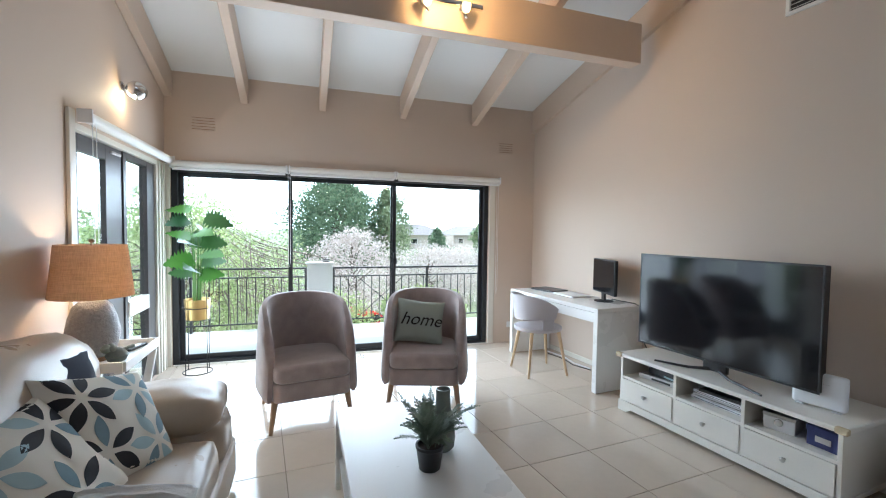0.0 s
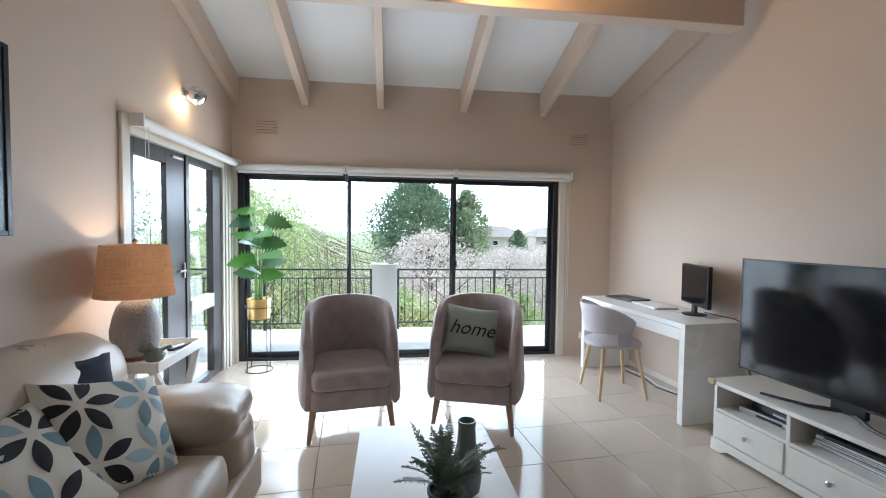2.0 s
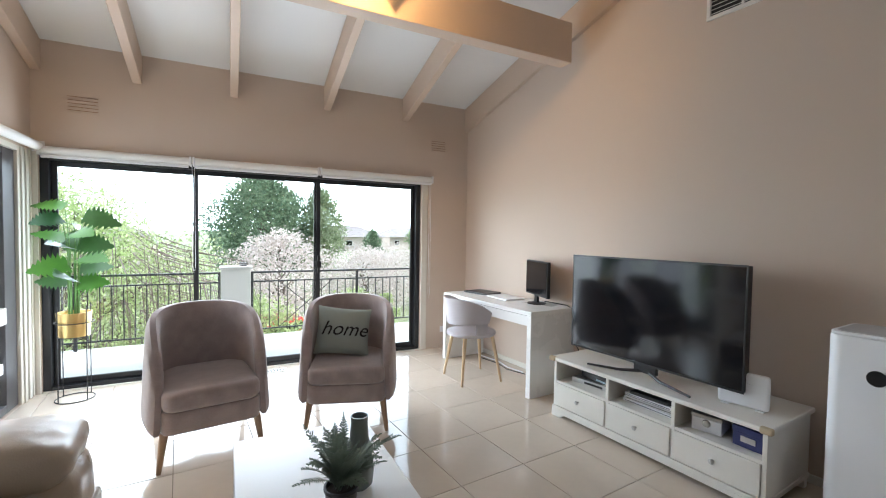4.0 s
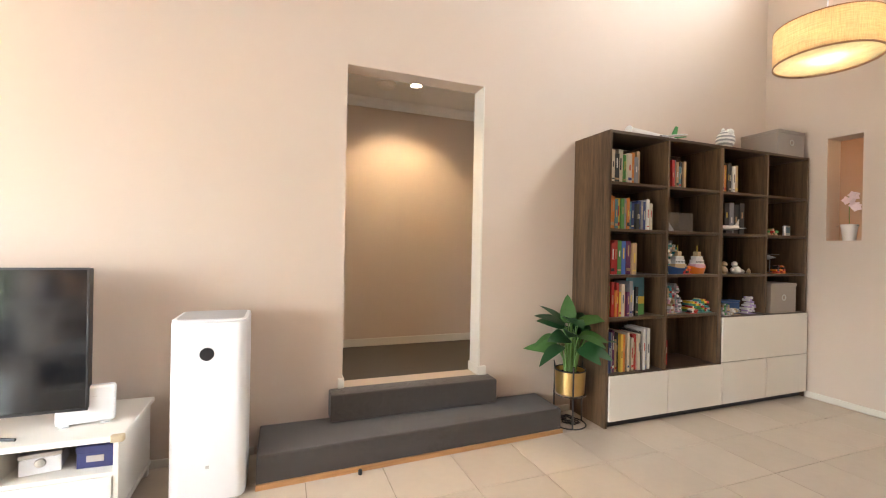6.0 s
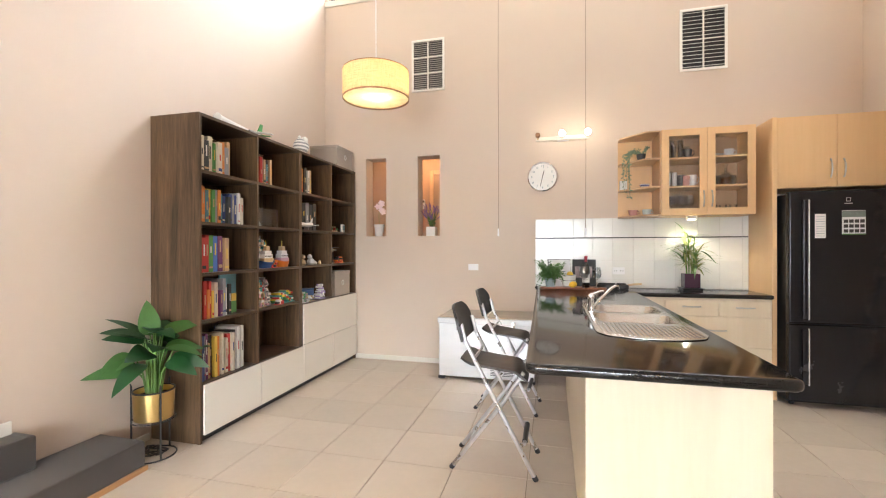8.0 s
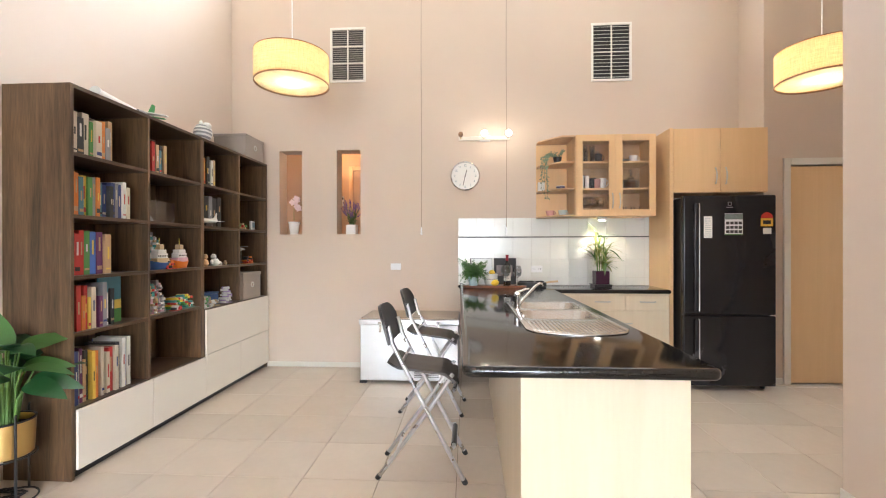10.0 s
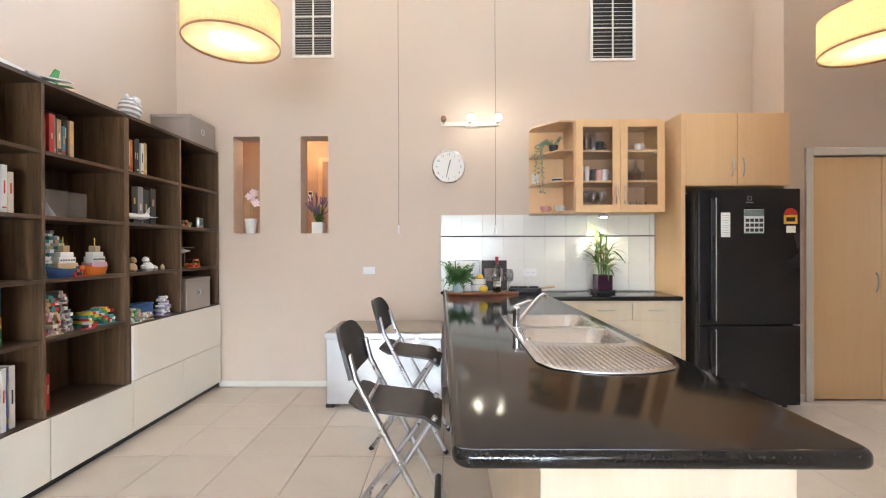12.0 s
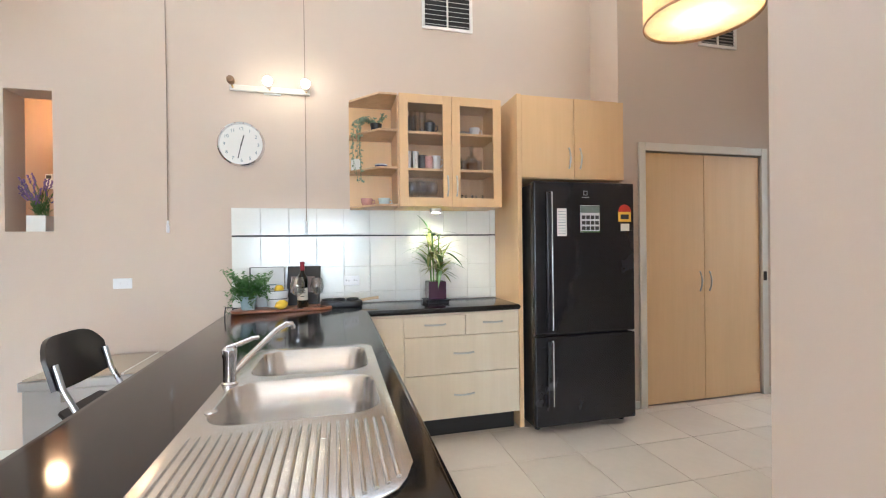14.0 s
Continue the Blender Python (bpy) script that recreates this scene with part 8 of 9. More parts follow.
def ship(m, L, hull, deck, label):
    o = thing("toy_ship", m, label, "toy", "toys in the bookcase")
    bm = bmesh.new()
    rows = []
    for i in range(11):
        t = i / 10 * 2 - 1
        w = 0.045 * (1 - abs(t) ** 3) + 0.004
        y = t * L / 2
        rows.append([bm.verts.new((sx * w * k, y * (0.85 + 0.15 * z / 0.05), z + (0.02 * t * t if z else 0))) for sx, k, z in ((-1, 0.6, 0), (-1, 1, 0.05), (1, 1, 0.05), (1, 0.6, 0))])
    for a, b in zip(rows, rows[1:]):
        for i in range(4):
            bm.faces.new((a[i], b[i], b[(i + 1) % 4], a[(i + 1) % 4]))
    bm.faces.new(rows[0]), bm.faces.new(rows[-1][::-1])
    bmesh.ops.recalc_face_normals(bm, faces=bm.faces[:])
    part("hull", bm, TOY[hull], o, smooth=True)
    for k, (l, z0, z1, c) in enumerate(((0.6, 0.05, 0.085, deck), (0.5, 0.085, 0.12, "white"), (0.4, 0.12, 0.15, "white"), (0.2, 0.15, 0.19, "tan"))):
        part("deck", block((-0.035 + 0.004 * k, -l * L / 2, z0 + 0.0005), (0.035 - 0.004 * k, l * L / 2, z1), 0.003), TOY[c], o)
    for i in range(6):
        part("porthole", block((-0.0335, -0.21 * L + i * 0.08 * L, 0.097), (-0.0305, -0.21 * L + i * 0.08 * L + 0.008, 0.107), 0.0005), TOY["black"], o)
    part("mast", tube([(0, 0, 0.19), (0, 0, 0.24)], 0.003, 6), TOY["yellow"], o)
    return o


yc1, yc2, yc3 = -7.36, -7.97, -8.55
brick_model(pose(-0.24, yc1 + 0.15, Zs[2]), 0.24, 0.2, 0.27, "teal white grey teal tan white", 1, "large teal and white toy brick building")
ship(pose(-0.34, yc1 + 0.10, Zs[2]), 0.22, "blue", "tan", "toy ship with blue hull and white decks")
ship(pose(-0.33, yc1 - 0.14, Zs[2]), 0.20, "orange", "pink", "toy ship with orange hull and white decks")
brick_model(pose(-0.36, yc1 + 0.02, Zs[2]), 0.1, 0.06, 0.05, "red orange black", 2, "small red and orange toy vehicle")
brick_model(pose(-0.30, yc1 + 0.20, Zs[1]), 0.14, 0.14, 0.22, "tan white pink grey red teal", 3, "tall toy brick tower with pink trim")
brick_model(pose(-0.29, yc1 + 0.10, Zs[1]), 0.14, 0.10, 0.24, "grey pink grey white", 4, "toy brick castle with towers in pink and grey")
brick_model(pose(-0.31, yc1 - 0.17, Zs[1]), 0.22, 0.12, 0.11, "teal white red yellow green", 5, "low toy brick shop with awning")
brick_model(pose(-0.37, yc1 - 0.04, Zs[1]), 0.08, 0.05, 0.035, "red white black", 6, "small red and white toy car")
ac = thing("display_case", pose(-0.25, yc1 + 0.11, Zs[3]), "clear acrylic case with a small model", "display case")
g = part("case", block((-0.1, -0.17, 0), (0.1, 0.17, 0.16), 0.001), CRYSTAL, ac)
part("model", lathe([(0.05, 0.004), (0.04, 0.03), (0.02, 0.06), (0.004, 0.09)], 9), TOY["grey"], ac)
pl = thing("model_aeroplane", pose(-0.36, yc2 + 0.16, Zs[3]), "white model aeroplane on the shelf", "model")
bm = tube([(0, 0.13, 0.045), (0, 0.10, 0.05), (0, -0.06, 0.05), (0, -0.14, 0.06)], 0.022, 12)
part("fuselage", bm, TOY["white"], pl, smooth=True)
for s in (-1, 1):
    part("wing", prism([(0, 0.03), (s * 0.13, -0.05), (s * 0.13, -0.07), (0, -0.03)][::s], 0.042, 0.047), TOY["white"], pl)
part("tail_fin", prism([(-0.10, 0.06), (-0.16, 0.13), (-0.18, 0.13), (-0.15, 0.06)], -0.003, 0.003), TOY["white"], pl, m=pose(0, 0, 0, 90, 0, 90))
part("stand", block((-0.03, -0.04, 0), (0.03, 0.04, 0.027), 0.002), TOY["black"], pl)
for (x, y, c, lab) in ((-0.35, yc2 + 0.18, "tan", "small tan pottery animal"), (-0.33, yc2 - 0.02, "white", "white pottery animal group")):
    o = thing("figurine", pose(x, y, Zs[2]), lab, "figurine", "figurines")
    part("body", lathe([(0.03, 0), (0.042, 0.02), (0.036, 0.05), (0.02, 0.065)], 18), TOY[c], o, smooth=True)
    part("head", lathe([(0.008, 0), (0.026, 0.016), (0.022, 0.038), (0.006, 0.05)], 16), TOY[c], o, m=pose(0, -0.02 if c == "tan" else 0.02, 0.06), smooth=True)
    if c == "white":
        part("tail", lathe([(0.02, 0), (0.03, 0.02), (0.01, 0.04)], 14), TOY[c], o, m=pose(0, -0.07, 0.0), smooth=True)
        part("snout", lathe([(0.012, 0), (0.016, 0.02), (0.006, 0.03)], 12), TOY[c], o, m=pose(-0.02, 0.08, 0.02), smooth=True)
o = thing("figurine", pose(-0.33, yc2 - 0.19, Zs[2]), "small orange pottery animal", "figurine", "figurines")
part("body", lathe([(0.012, 0), (0.018, 0.012), (0.014, 0.03), (0.004, 0.045)], 14), TOY["tan"], o, smooth=True)
brick_model(pose(-0.36, yc2 + 0.18, Zs[1] - 0.033), 0.1, 0.08, 0.12, "white tan grey green", 7, "small toy brick cottage")
o = thing("storage_tin", pose(-0.27, yc2 + 0.02, Zs[1] - 0.033), "long navy tin on the shelf", "tin")
part("tin", block((-0.05, -0.12, 0), (0.05, 0.12, 0.10), 0.01, 3), TOY["blue"], o)
part("lid", block((-0.053, -0.123, 0.101), (0.053, 0.123, 0.118), 0.006), TOY["blue"], o)
brick_model(pose(-0.34, yc2 - 0.17, Zs[1] - 0.033), 0.10, 0.09, 0.15, "purple white purple white", 8, "lilac and white toy brick house")
brick_model(pose(-0.37, yc2 + 0.06, Zs[1] - 0.033), 0.12, 0.05, 0.05, "tan white grey", 9, "small tan toy cart")
o = thing("desk_clock", pose(-0.33, yc3 - 0.13, Zs[3], 0, 0, 10), "small silver desk clock", "clock")
part("case", block((-0.015, -0.055, 0), (0.015, 0.055, 0.10), 0.01, 3), NICKEL, o)
part("face", block((-0.0165, -0.04, 0.03), (-0.0152, 0.04, 0.085), 0), DUSK, o)
brick_model(pose(-0.34, yc3 + 0.13, Zs[3]), 0.13, 0.08, 0.06, "tan green tan red", 10, "small tan and green toy train")
brick_model(pose(-0.34, yc3 + 0.02, Zs[2]), 0.16, 0.09, 0.07, "orange red black", 11, "orange toy helicopter body")
hp = thing("model_helicopter", pose(-0.33, yc3 + 0.10, Zs[2] + 0.0), "grey model helicopter on a stand", "model")
part("stand", tube([(0, 0, 0), (0, 0, 0.13)], 0.004, 6), TOY["grey"], hp)
part("body", lathe([(0.006, -0.05), (0.02, -0.03), (0.024, 0.0), (0.012, 0.05), (0.004, 0.11)], 14), TOY["grey"], hp, m=pose(0, 0.03, 0.15, 90, 0, 0), smooth=True)
part("rotor", block((-0.005, -0.13, 0.178), (0.005, 0.13, 0.181), 0), TOY["grey"], hp)
# on top of the bookcase
ar = thing("model_airliner", pose(-0.28, -7.02, BH, 0, 0, 8), "white and green model airliner lying on the bookcase", "model")
part("fuselage", tube([(0, 0.30, 0.05), (0, 0.26, 0.045), (0, -0.20, 0.045), (0, -0.32, 0.06)], 0.036, 14, r2=0.02), TOY["white"], ar, smooth=True)
for s in (-1, 1):
    part("wing", prism([(0, 0.02), (s * 0.20, -0.13), (s * 0.20, -0.165), (0, -0.09)][::s], 0.03, 0.037), TOY["white"], ar)
    part("engine", lathe([(0.012, -0.04), (0.018, 0.0), (0.014, 0.05)], 12), TOY["grey"], ar, m=pose(s * 0.09, -0.02, 0.018, 90, 0, 0), smooth=True)
    part("tailplane", prism([(0, -0.25), (s * 0.09, -0.31), (s * 0.09, -0.335), (0, -0.31)][::s], 0.06, 0.065), TOY["green"], ar)
part("tail_fin", prism([(-0.24, 0.06), (-0.31, 0.17), (-0.345, 0.17), (-0.32, 0.06)], -0.004, 0.004), TOY["green"], ar, m=pose(0, 0, 0, 90, 0, 90))
zb = thing("zebra_ornament", pose(-0.32, -7.82, BH), "round black and white striped zebra ornament", "ornament")
for k in range(9):
    a, b = -0.9 + k * 0.2, -0.9 + (k + 1) * 0.2
    prof = [(max(0.006, 0.075 * math.sqrt(max(0, 1 - t * t)) ** 0.8), 0.085 + t * 0.082) for t in (a, (a + b) / 2, min(b, 0.95))]
    part("stripe", lathe(prof, 24), TOY["white"] if k % 2 == 0 or k > 7 else TOY["grey"], zb, m=pose(0, 0, 0, 8, 0, 0), smooth=True)
for s in (-1, 1):
    part("ear", lathe([(0.014, 0), (0.016, 0.012), (0.004, 0.03)], 12), TOY["white"], zb, m=pose(-0.01, s * 0.03, 0.155), smooth=True)
part("muzzle", lathe([(0.028, 0), (0.03, 0.015), (0.014, 0.03)], 16), TOY["white"], zb, m=pose(-0.05, 0, 0.14, 0, -70, 0), smooth=True)

# ---------- balcony ----------
BZ = -0.06
structure("balcony", block((-7.2, 0.14, BZ - 0.2), (0.6, 1.78, BZ), 0.01), CONCRETE, "pale concrete balcony slab outside the doors", NORTH)
structure("balcony_side", block((-5.75, -4.0, BZ - 0.2), (WX - 0.14, 0.138, BZ), 0.01), CONCRETE, "pale concrete walkway outside the garden door", NORTH)


def railing(m, length, label):
    r = thing("railing", m, label, "railing", "balcony railings")
    part("top_rail", block((0, -0.02, 0.86), (length, 0.02, 0.885), 0.003), IRON, r)
    part("middle_rail", block((0, -0.012, 0.74), (length, 0.012, 0.758), 0.002), IRON, r)
    part("bottom_rail", block((0, -0.012, 0.09), (length, 0.012, 0.108), 0.002), IRON, r)
    n = max(1, round(length / 1.45))
    bm = block((-0.016, -0.016, 0), (0.016, 0.016, 0.86), 0.002, 1)
    post = bpy.data.meshes.new("post")
    bm.to_mesh(post)
    bm.free()
    post.materials.append(IRON)
    bm = block((-0.006, -0.006, 0.108), (0.006, 0.006, 0.74), 0, 1)
    bar_ = bpy.data.meshes.new("baluster")
    bm.to_mesh(bar_)
    bm.free()
    bar_.materials.append(IRON)
    for i in range(n + 1):
        o = new("post", post)
        o.parent, o.location = r, (min(max(0.016, i * length / n), length - 0.016), 0, 0)
    k = int(length / 0.112)
    for i in range(1, k):
        x = i * length / k
        if abs((x / (length / n)) % 1 - 0.0) < 0.04:
            continue
        o = new("baluster", bar_)
        o.parent, o.location = r, (x, 0, 0)
    w = length / n
    for i in range(0, n, 2):
        a, b = i * w + 0.25 * w, i * w + 0.75 * w
        part("cross_bar", tube([(a, 0.014, 0.11), (b, 0.014, 0.74)], 0.006, 6), IRON, r)
        part("cross_bar", tube([(b, 0.026, 0.11), (a, 0.026, 0.74)], 0.006, 6), IRON, r)
    return r


railing(NORTH @ pose(-5.7, 1.68, BZ), 2.98, "black iron balcony railing with crossed bars")
railing(NORTH @ pose(-2.36, 1.68, BZ), 2.9, "black iron balcony railing along the slab edge")
railing(NORTH @ pose(-5.68, -4.0, BZ, 0, 0, 90), 5.6, "black iron railing along the side walkway")
pr = thing("pillar", NORTH @ pose(-2.54, 1.68, BZ), "square white rendered pillar in the railing line", "pillar")
part("shaft", block((-0.175, -0.12, 0), (0.175, 0.12, 0.93), 0.006), CONCRETE, pr)
part("cap", block((-0.195, -0.14, 0.9305), (0.195, 0.14, 0.96), 0.006), CONCRETE, pr)
lt = thing("garden_light", NORTH @ pose(-2.45, 1.68, BZ + 0.96), "small black lantern on the pillar", "light")
part("base", block((-0.045, -0.04, 0), (0.045, 0.04, 0.012), 0.002), IRON, lt)
part("lens", block((-0.035, -0.03, 0.0125), (0.035, 0.03, 0.035), 0.004), NICKEL, lt)
part("roof", block((-0.05, -0.045, 0.0355), (0.05, 0.045, 0.045), 0.002), IRON, lt)

# ---------- garden and distance ----------
def ground_material():
    m, t, p = nodes_of("garden_ground")
    co, n, n2 = t.nodes.new("ShaderNodeTexCoord"), t.nodes.new("ShaderNodeTexNoise"), t.nodes.new("ShaderNodeTexNoise")
    n.inputs["Scale"].default_value, n.inputs["Detail"].default_value = 0.15, 6
    n2.inputs["Scale"].default_value, n2.inputs["Detail"].default_value = 4, 6
    r = t.nodes.new("ShaderNodeValToRGB")
    r.color_ramp.elements[0].position, r.color_ramp.elements[0].color = 0.35, (0.10, 0.14, 0.05, 1)
    r.color_ramp.elements[1].position, r.color_ramp.elements[1].color = 0.68, (0.26, 0.26, 0.15, 1)
    mx = t.nodes.new("ShaderNodeMath")
    mx.operation, mx.inputs[1].default_value = "MULTIPLY_ADD", 0.4
    t.links.new(co.outputs["Object"], n.inputs["Vector"])
    t.links.new(co.outputs["Object"], n2.inputs["Vector"])
    sc = t.nodes.new("ShaderNodeMath")
    sc.operation, sc.inputs[1].default_value = "MULTIPLY", 0.6
    t.links.new(n.outputs[0], sc.inputs[0])
    t.links.new(n2.outputs[0], mx.inputs[0])
    t.links.new(sc.outputs[0], mx.inputs[2])
    t.links.new(mx.outputs[0], r.inputs[0])
    t.links.new(r.outputs[0], p.inputs["Base Color"])
    p.inputs["Roughness"].default_value = 0.9
    return m


GZ = -2.6
bm = bmesh.new()
nn = 60
gv = {}
for i in range(nn + 1):
    for j in range(nn + 1):
        u, v = 2 * i / nn - 1, 2 * j / nn - 1
        x, y = 900 * u * abs(u) ** 1.6, 900 * v * abs(v) ** 1.6
        d = math.hypot(x, y)
        z = GZ + (0.25 * noise.noise(Vector((x * 0.05, y * 0.05, 0))) if d > 12 else 0) + (max(0, d - 120) * 0.004 * (1 + noise.noise(Vector((x * 0.006, y * 0.006, 4)))))
        gv[i, j] = bm.verts.new((x, y, z))
for i in range(nn):
    for j in range(nn):
        bm.faces.new((gv[i, j], gv[i + 1, j], gv[i + 1, j + 1], gv[i, j + 1]))
structure("ground", bm, ground_material(), "sloping green garden and distant ground", smooth=True)
# the storey below carries the rooms
structure("house_base", blocks([((-7.6, -10.0, GZ - 0.3), (0.1, 0.1, -0.31)), ], 0), CONCRETE, "rendered base storey of the house")
structure("balcony_post", blocks([((-5.6, 1.4, GZ - 0.3), (-5.4, 1.6, BZ - 0.21)), ((0.1, 1.3, GZ - 0.3), (0.3, 1.5, BZ - 0.21)), ((-2.7, 1.4, GZ - 0.3), (-2.5, 1.6, BZ - 0.21))], 0.01), CONCRETE, "square balcony posts", NORTH)


def foliage_material(name, a, b):
    m, t, p = nodes_of(name)
    g, r = t.nodes.new("ShaderNodeNewGeometry"), t.nodes.new("ShaderNodeValToRGB")
    r.color_ramp.elements[0].color, r.color_ramp.elements[1].color = (*a, 1), (*b, 1)
    t.links.new(g.outputs["Random Per Island"], r.inputs[0])
    df, tr, mx = t.nodes.new("ShaderNodeBsdfDiffuse"), t.nodes.new("ShaderNodeBsdfTranslucent"), t.nodes.new("ShaderNodeMixShader")
    mx.inputs[0].default_value = 0.3
    t.links.new(r.outputs[0], df.inputs["Color"])
    t.links.new(r.outputs[0], tr.inputs["Color"])
    t.links.new(df.outputs[0], mx.inputs[1])
    t.links.new(tr.outputs[0], mx.inputs[2])
    t.links.new(mx.outputs[0], t.nodes["Material Output"].inputs["Surface"])
    return m


BARK = surface("bark", (0.10, 0.075, 0.055), 0.95, vary=0.4, scale=6, fine=40, bump=0.8, dist=0.02)
# leaf colours paled, with outdoor haze and glare mixed into them
GREENS = {"dark": foliage_material("dark_foliage", (0.10, 0.145, 0.09), (0.25, 0.32, 0.20)),
          "light": foliage_material("light_foliage", (0.28, 0.35, 0.14), (0.52, 0.58, 0.30)),
          "olive": foliage_material("olive_foliage", (0.18, 0.23, 0.13), (0.36, 0.4, 0.24)),
          "blossom": foliage_material("pale_blossom", (0.48, 0.41, 0.37), (0.68, 0.61, 0.57))}


def tree(m, height, spread, crown0, kind, seed, label, leaf=0.22, count=5200, blobs=26, name="tree", category="tree", drop=0.0):
    """Tapered trunk with limbs that carry clusters of small leaves."""
    r = np.random.RandomState(seed)
    o = thing(name, m, label, category, "garden trees")
    bm = tube([(0, 0, -0.2), (0.05 * spread, 0, height * 0.3), (0, 0.04 * spread, height * 0.6), (0.02, 0, height * 0.85)], 0.035 * height ** 0.8 + 0.03, 9, r2=0.02)
    cents = []
    for k in range(blobs):
        t = (k + 0.5) / blobs
        a = k * 2.39996 + r.uniform(-0.4, 0.4)
        zc = crown0 + (height - crown0) * (0.06 + 0.9 * t)
        prof = math.sin(math.pi * min(1.0, 0.18 + 0.82 * t)) ** 0.7 if kind != "cone" else 1 - t
        rad = spread / 2 * prof * r.uniform(0.45, 0.85)
        c = np.array([rad * math.cos(a), rad * math.sin(a), zc])
        cents.append((c, spread * r.uniform(0.13, 0.22) * (0.55 + 0.45 * prof)))
        tube([(0, 0, max(0.1, zc - 0.25 * height)), (c[0] * 0.5, c[1] * 0.5, zc - 0.08 * height), tuple(c)], 0.012 * height ** 0.7, 5, bm, r2=0.004)
    part("trunk", bm, BARK, o, smooth=True)
    n = count
    pick = r.randint(0, len(cents), n)
    dirs = r.normal(size=(n, 3))
    dirs /= np.linalg.norm(dirs, axis=1)[:, None]
    cc_ = np.array([cents[i][0] for i in pick])
    rr = np.array([cents[i][1] for i in pick])[:, None] * (r.uniform(0.35, 1.0, (n, 1)) ** 0.5) * (1 + 0.25 * r.normal(size=(n, 1)))
    p = cc_ + dirs * rr * np.array([1, 1, 0.8])
    p[:, 2] -= drop * r.uniform(0, 1, n) ** 2 * height * 0.3
    a1 = r.normal(size=(n, 3)) + dirs * 0.3
    a1 /= np.linalg.norm(a1, axis=1)[:, None]
    a2 = np.cross(a1, r.normal(size=(n, 3)))
    a2 /= np.linalg.norm(a2, axis=1)[:, None]
    L, W = leaf * r.uniform(0.6, 1.2, (n, 1)), leaf * 0.5 * r.uniform(0.6, 1.2, (n, 1))
    quad = np.stack([p - a1 * L / 2, p + a2 * W / 2, p + a1 * L / 2, p - a2 * W / 2], 1).reshape(-1, 3)
    me = bpy.data.meshes.new("crown")
    me.from_pydata(quad.tolist(), [], np.arange(4 * n).reshape(-1, 4).tolist())
    me.materials.append(GREENS["dark" if kind == "cone" else kind])
    c_ = new("crown", me)
    c_.parent = o
    return o


tree(pose(-4.9, 6.7, GZ), 4.9, 6.0, 0.7, "light", 1, "broad weeping tree with bright spring leaves", 0.085, 46000, 70, drop=1.0)
# bare hanging twigs inside the weeping tree
tw = random.Random(4)
bm = bmesh.new()
for k in range(240):
    a, rr_ = tw.uniform(0, 6.28), tw.uniform(0.6, 2.6)
    x, y = rr_ * math.cos(a), rr_ * math.sin(a)
    z = tw.uniform(2.4, 4.0) - 0.25 * rr_
    tube([(x * 0.6, y * 0.6, z + 0.2), (x, y, z), (x * 1.12, y * 1.12, z - tw.uniform(0.6, 1.8))], 0.012, 3, bm, r2=0.004)
TWIG = surface("grey_twigs", (0.16, 0.12, 0.10), 0.9, vary=0.3, scale=20, fine=60)
hg = thing("shrub", pose(-4.1, 5.7, GZ), "tangle of bare hanging grey twigs", "shrub")
part("twigs", bm, TWIG, hg)
tree(pose(1.6, 25.3, GZ), 7.4, 7.4, 1.2, "dark", 3, "tall dense dark green garden tree", 0.24, 26000, 64)
tree(pose(5.0, 24.3, GZ), 6.9, 3.6, 1.2, "olive", 4, "slender olive green gum tree", 0.20, 13000, 40)
for k, (x, y, h, s) in enumerate(((-4.5, 13.5, 3.4, 5.0), (0.3, 13.0, 3.9, 5.0), (4.5, 15, 3.1, 5.6), (7.2, 17, 3.0, 6.0))):
    tree(pose(x, y, GZ), h, s, 0.5, "blossom", 10 + k, "pale pink blossoming garden shrub", 0.13, 9500, 34, "shrub", "shrub")
for k, (x, y, h, s) in enumerate(((-1.6, 6.5, 2.4, 3.0), (1.2, 7.0, 2.3, 2.8), (-9.5, 3.5, 4.6, 4.6), (-11, -2, 5.2, 5.0), (-13, 1, 5.5, 6))):
    tree(pose(x, y, GZ), h, s, 0.3, "light" if k < 3 else "olive", 20 + k, "leafy green garden shrub", 0.12 if k < 2 else 0.16, 5200, 26, "shrub", "shrub")
for k, (x, y) in enumerate(((-0.9, 3.1), (-0.3, 3.2), (0.35, 3.2))):
    tree(pose(x, y, GZ), 2.9, 1.0, 0.3, "light", 40 + k, "upright bright green bamboo-like hedge plant", 0.10, 2600, 16, "hedge_plant", "hedge")
for k, (x, y, h, s, kd) in enumerate(((-18, 60, 10, 12, "olive"), (-40, 70, 13, 16, "dark"), (60, 80, 13, 12, "dark"), (17.2, 30.6, 6.9, 4.2, "olive"))):
    tree(pose(x, y, GZ), h, s, 1.0, kd, 60 + k, "distant rounded green tree", 0.7, 2600, 22)
tree(pose(15.9, 41.8, GZ), 4.3, 4.0, 0.8, "cone", 77, "small conical dark green tree", 0.4, 2600, 22)

# far houses
ROOF = surface("grey_roof", (0.26, 0.23, 0.22), 0.8, vary=0.15, scale=3, fine=30)
BRICKW = surface("pale_brick", (0.50, 0.42, 0.36), 0.85, vary=0.15, scale=3, fine=30)


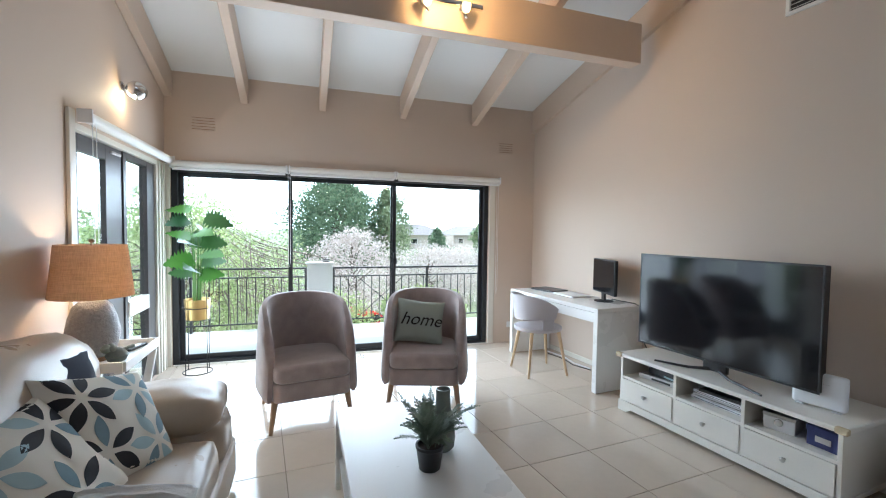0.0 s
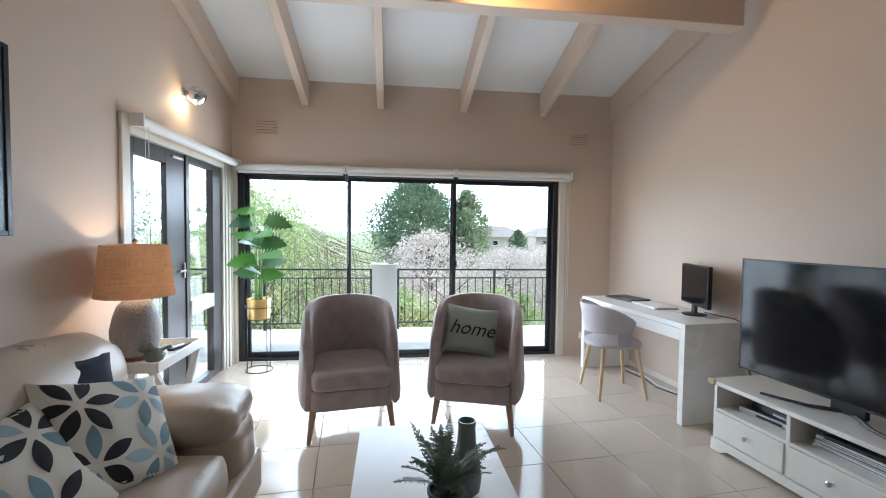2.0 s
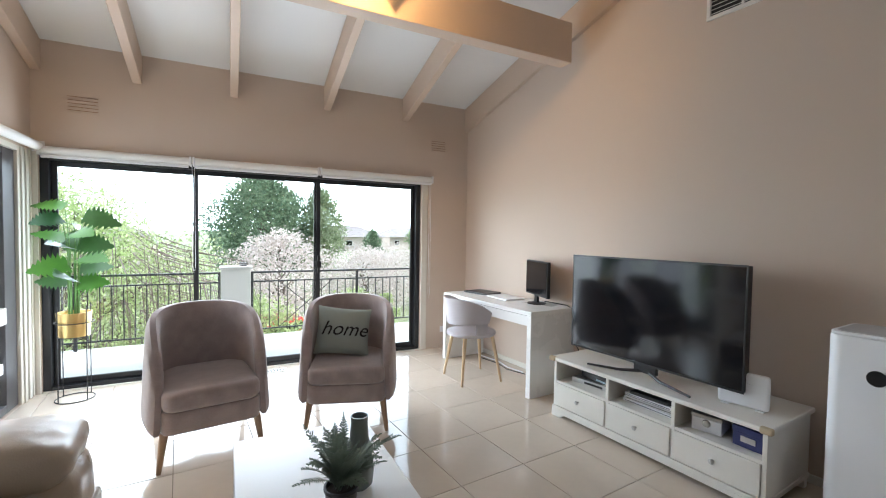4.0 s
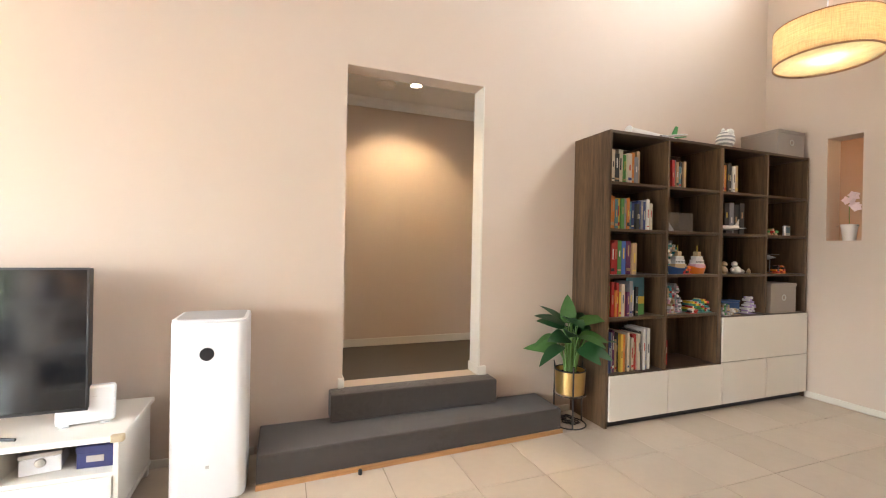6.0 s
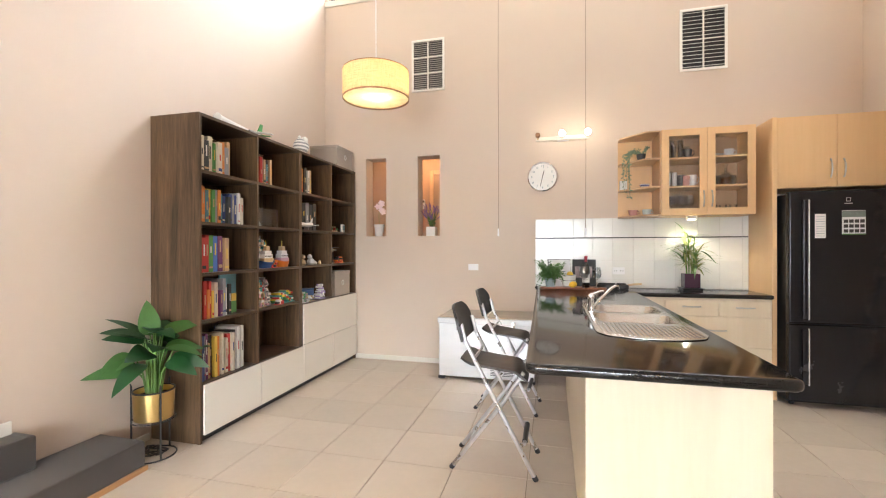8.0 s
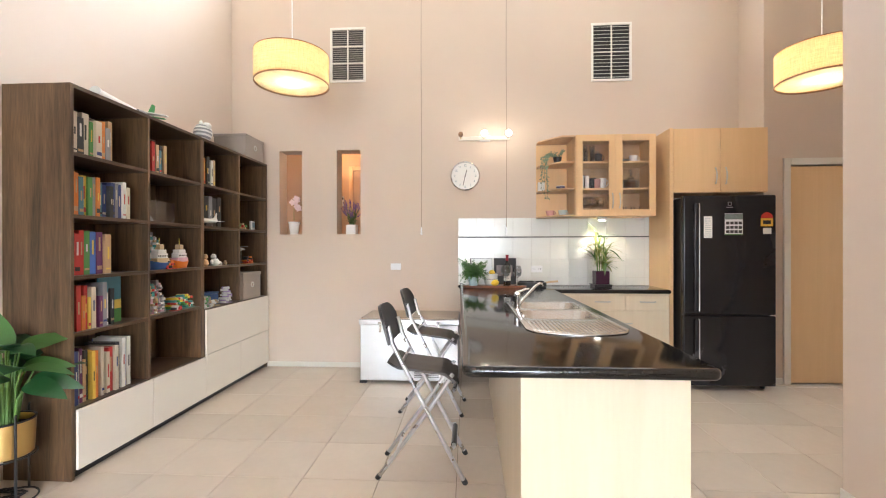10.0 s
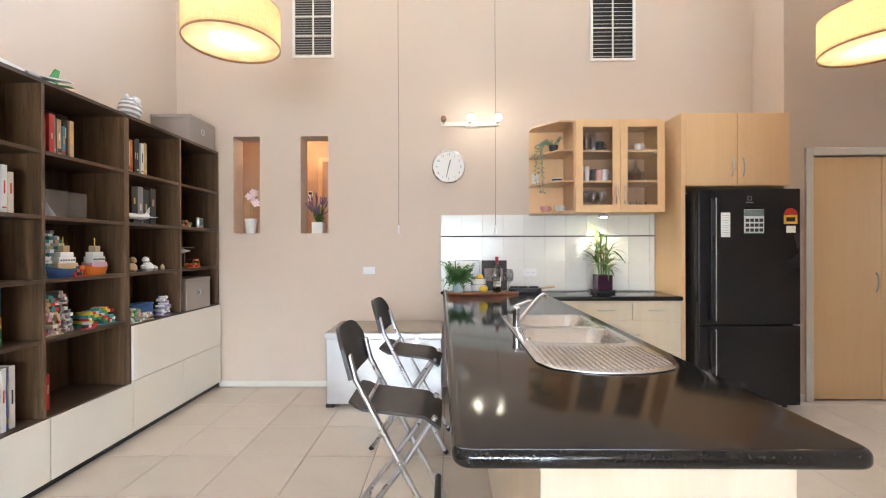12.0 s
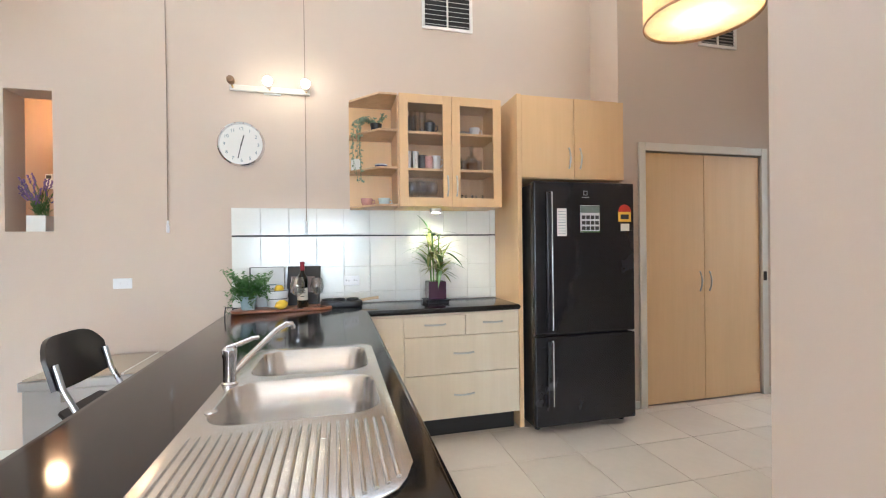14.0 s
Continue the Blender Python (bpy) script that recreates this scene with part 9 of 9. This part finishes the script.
def far_house(m, w, d, h, label):
    o = thing("house", m, label, "house", "houses in the distance")
    wl = part("wall", block((-w / 2, -d / 2, 0), (w / 2, d / 2, h), 0.02), BRICKW, o)
    bm = bmesh.new()
    v = [bm.verts.new(q) for q in ((-w / 2 - 0.5, -d / 2 - 0.5, h + 0.002), (w / 2 + 0.5, -d / 2 - 0.5, h + 0.002), (w / 2 + 0.5, d / 2 + 0.5, h + 0.002), (-w / 2 - 0.5, d / 2 + 0.5, h + 0.002), (-w / 2 + d / 2, 0, h + d * 0.28), (w / 2 - d / 2, 0, h + d * 0.28))]
    for f in ((0, 1, 5, 4), (2, 3, 4, 5), (1, 2, 5), (3, 0, 4), (3, 2, 1, 0)):
        bm.faces.new([v[i] for i in f])
    bmesh.ops.recalc_face_normals(bm, faces=bm.faces[:])
    part("roof", bm, ROOF, o)
    for i in range(3):
        x = -w / 3 + i * w / 3
        wd = part("window", block((x - 0.8, -d / 2 - 0.05, 1.0), (x + 0.8, -d / 2 + 0.02, 2.2), 0.02), SATIN, wl)
        part("pane", block((x - 0.7, -d / 2 - 0.07, 1.1), (x + 0.7, -d / 2 - 0.052, 2.1), 0), SCREEN, wd)


for x, y, w, d, r in ((13, 78, 13, 8, 8), (30, 92, 15, 9, -10), (-14, 75, 14, 8, 5), (48, 100, 14, 9, 12)):
    far_house(pose(x, y, GZ, 0, 0, r), w, d, 3.0, "low pale brick house with grey hip roof")

# red car in the drive
CARRED = surface("red_car_paint", (0.50, 0.02, 0.015), 0.25, vary=0.05, coat=0.6)
RUBBER = surface("tyre_rubber", (0.02, 0.02, 0.02), 0.9, vary=0.2)


def car(m):
    c = thing("car", m, "red hatchback parked on the drive below", "car", "parked cars")
    prof = [(-2.0, 0.35), (-2.0, 0.80), (-1.75, 0.92), (-1.35, 1.40), (0.35, 1.45), (0.95, 0.98), (1.85, 0.85), (2.05, 0.55), (2.0, 0.35)]
    bm = bmesh.new()
    a, b = ([bm.verts.new((x, s * (0.82 if z < 1.0 else 0.66), z)) for x, z in prof] for s in (-1, 1))
    bm.faces.new(a), bm.faces.new(b[::-1])
    for i in range(len(prof)):
        bm.faces.new((a[i], b[i], b[(i + 1) % len(prof)], a[(i + 1) % len(prof)]))
    bmesh.ops.recalc_face_normals(bm, faces=bm.faces[:])
    bmesh.ops.bevel(bm, geom=bm.edges[:], offset=0.05, segments=2, affect="EDGES")
    part("body", bm, CARRED, c, smooth=True)
    for s in (-1, 1):
        part("side_window", block((-1.25, s * 0.745 - 0.02, 1.02), (0.45, s * 0.745 + 0.02, 1.34), 0.02), SCREEN, c)
        for x in (-1.3, 1.3):
            w = part("wheel", tube([(x, s * 0.70, 0.31), (x, s * 0.86, 0.31)], 0.31, 20), RUBBER, c)
            part("rim", tube([(x, s * 0.861, 0.31), (x, s * 0.87, 0.31)], 0.2, 16), NICKEL, w)
    bm = block((-0.02, -0.6, 0), (0.02, 0.6, 0.6), 0.01)
    part("windscreen", bm, SCREEN, c, m=pose(0.98, 0, 0.99, 0, -52, 0))
    return c


car(pose(-0.4, 9.0, GZ, 0, 0, 20))
car(pose(-9.2, 0.2, GZ, 0, 0, 80))

# bright overcast sky in the distance
bm = bmesh.new()
sk_a, sk_b = ([bm.verts.new((780 * math.cos(t), 780 * math.sin(t), z)) for t in [radians(-20 + 250 * i / 48) for i in range(49)]] for z in (-30, 600))
for i in range(48):
    bm.faces.new((sk_a[i], sk_b[i], sk_b[i + 1], sk_a[i + 1]))
bd_ = structure("backdrop", bm, glow("white_sky", (0.92, 0.96, 1.0), 3.6), "bright white cloudy sky")

# ---------- floor tiles ----------
TX, TY, OX, OY = 0.445, 0.455, -1.275, -7.02
floor_ob = bpy.data.objects["floor"]
tile_me = {}
rng = random.Random(5)
count = 0
for i in range(-14, 4):
    for j in range(-5, 18):
        x0, y0 = OX + i * TX, OY + j * TY
        x1, y1 = min(x0 + TX, -0.002), min(y0 + TY, 0.42)
        x0, y0 = max(x0, KW + 0.001), max(y0, SOUTH + 0.001)
        if x1 - x0 < 0.03 or y1 - y0 < 0.03 or (x1 < -4.75 and y0 > -6.3):
            continue
        key = (round(x1 - x0, 3), round(y1 - y0, 3))
        if key not in tile_me:
            bm = block((-key[0] / 2 + 0.0018, -key[1] / 2 + 0.0018, -0.0105), (key[0] / 2 - 0.0018, key[1] / 2 - 0.0018, 0.0), 0.0012, 1)
            me = bpy.data.meshes.new("tile")
            bm.to_mesh(me)
            bm.free()
            me.materials.append(TILE)
            tile_me[key] = me
        ob = new("tile", tile_me[key])
        ob.parent = floor_ob
        ob.location = ((x0 + x1) / 2, (y0 + y1) / 2, rng.uniform(-0.0004, 0.0))
        ob.rotation_euler = (rng.uniform(-0.0006, 0.0006), rng.uniform(-0.0006, 0.0006), 0)
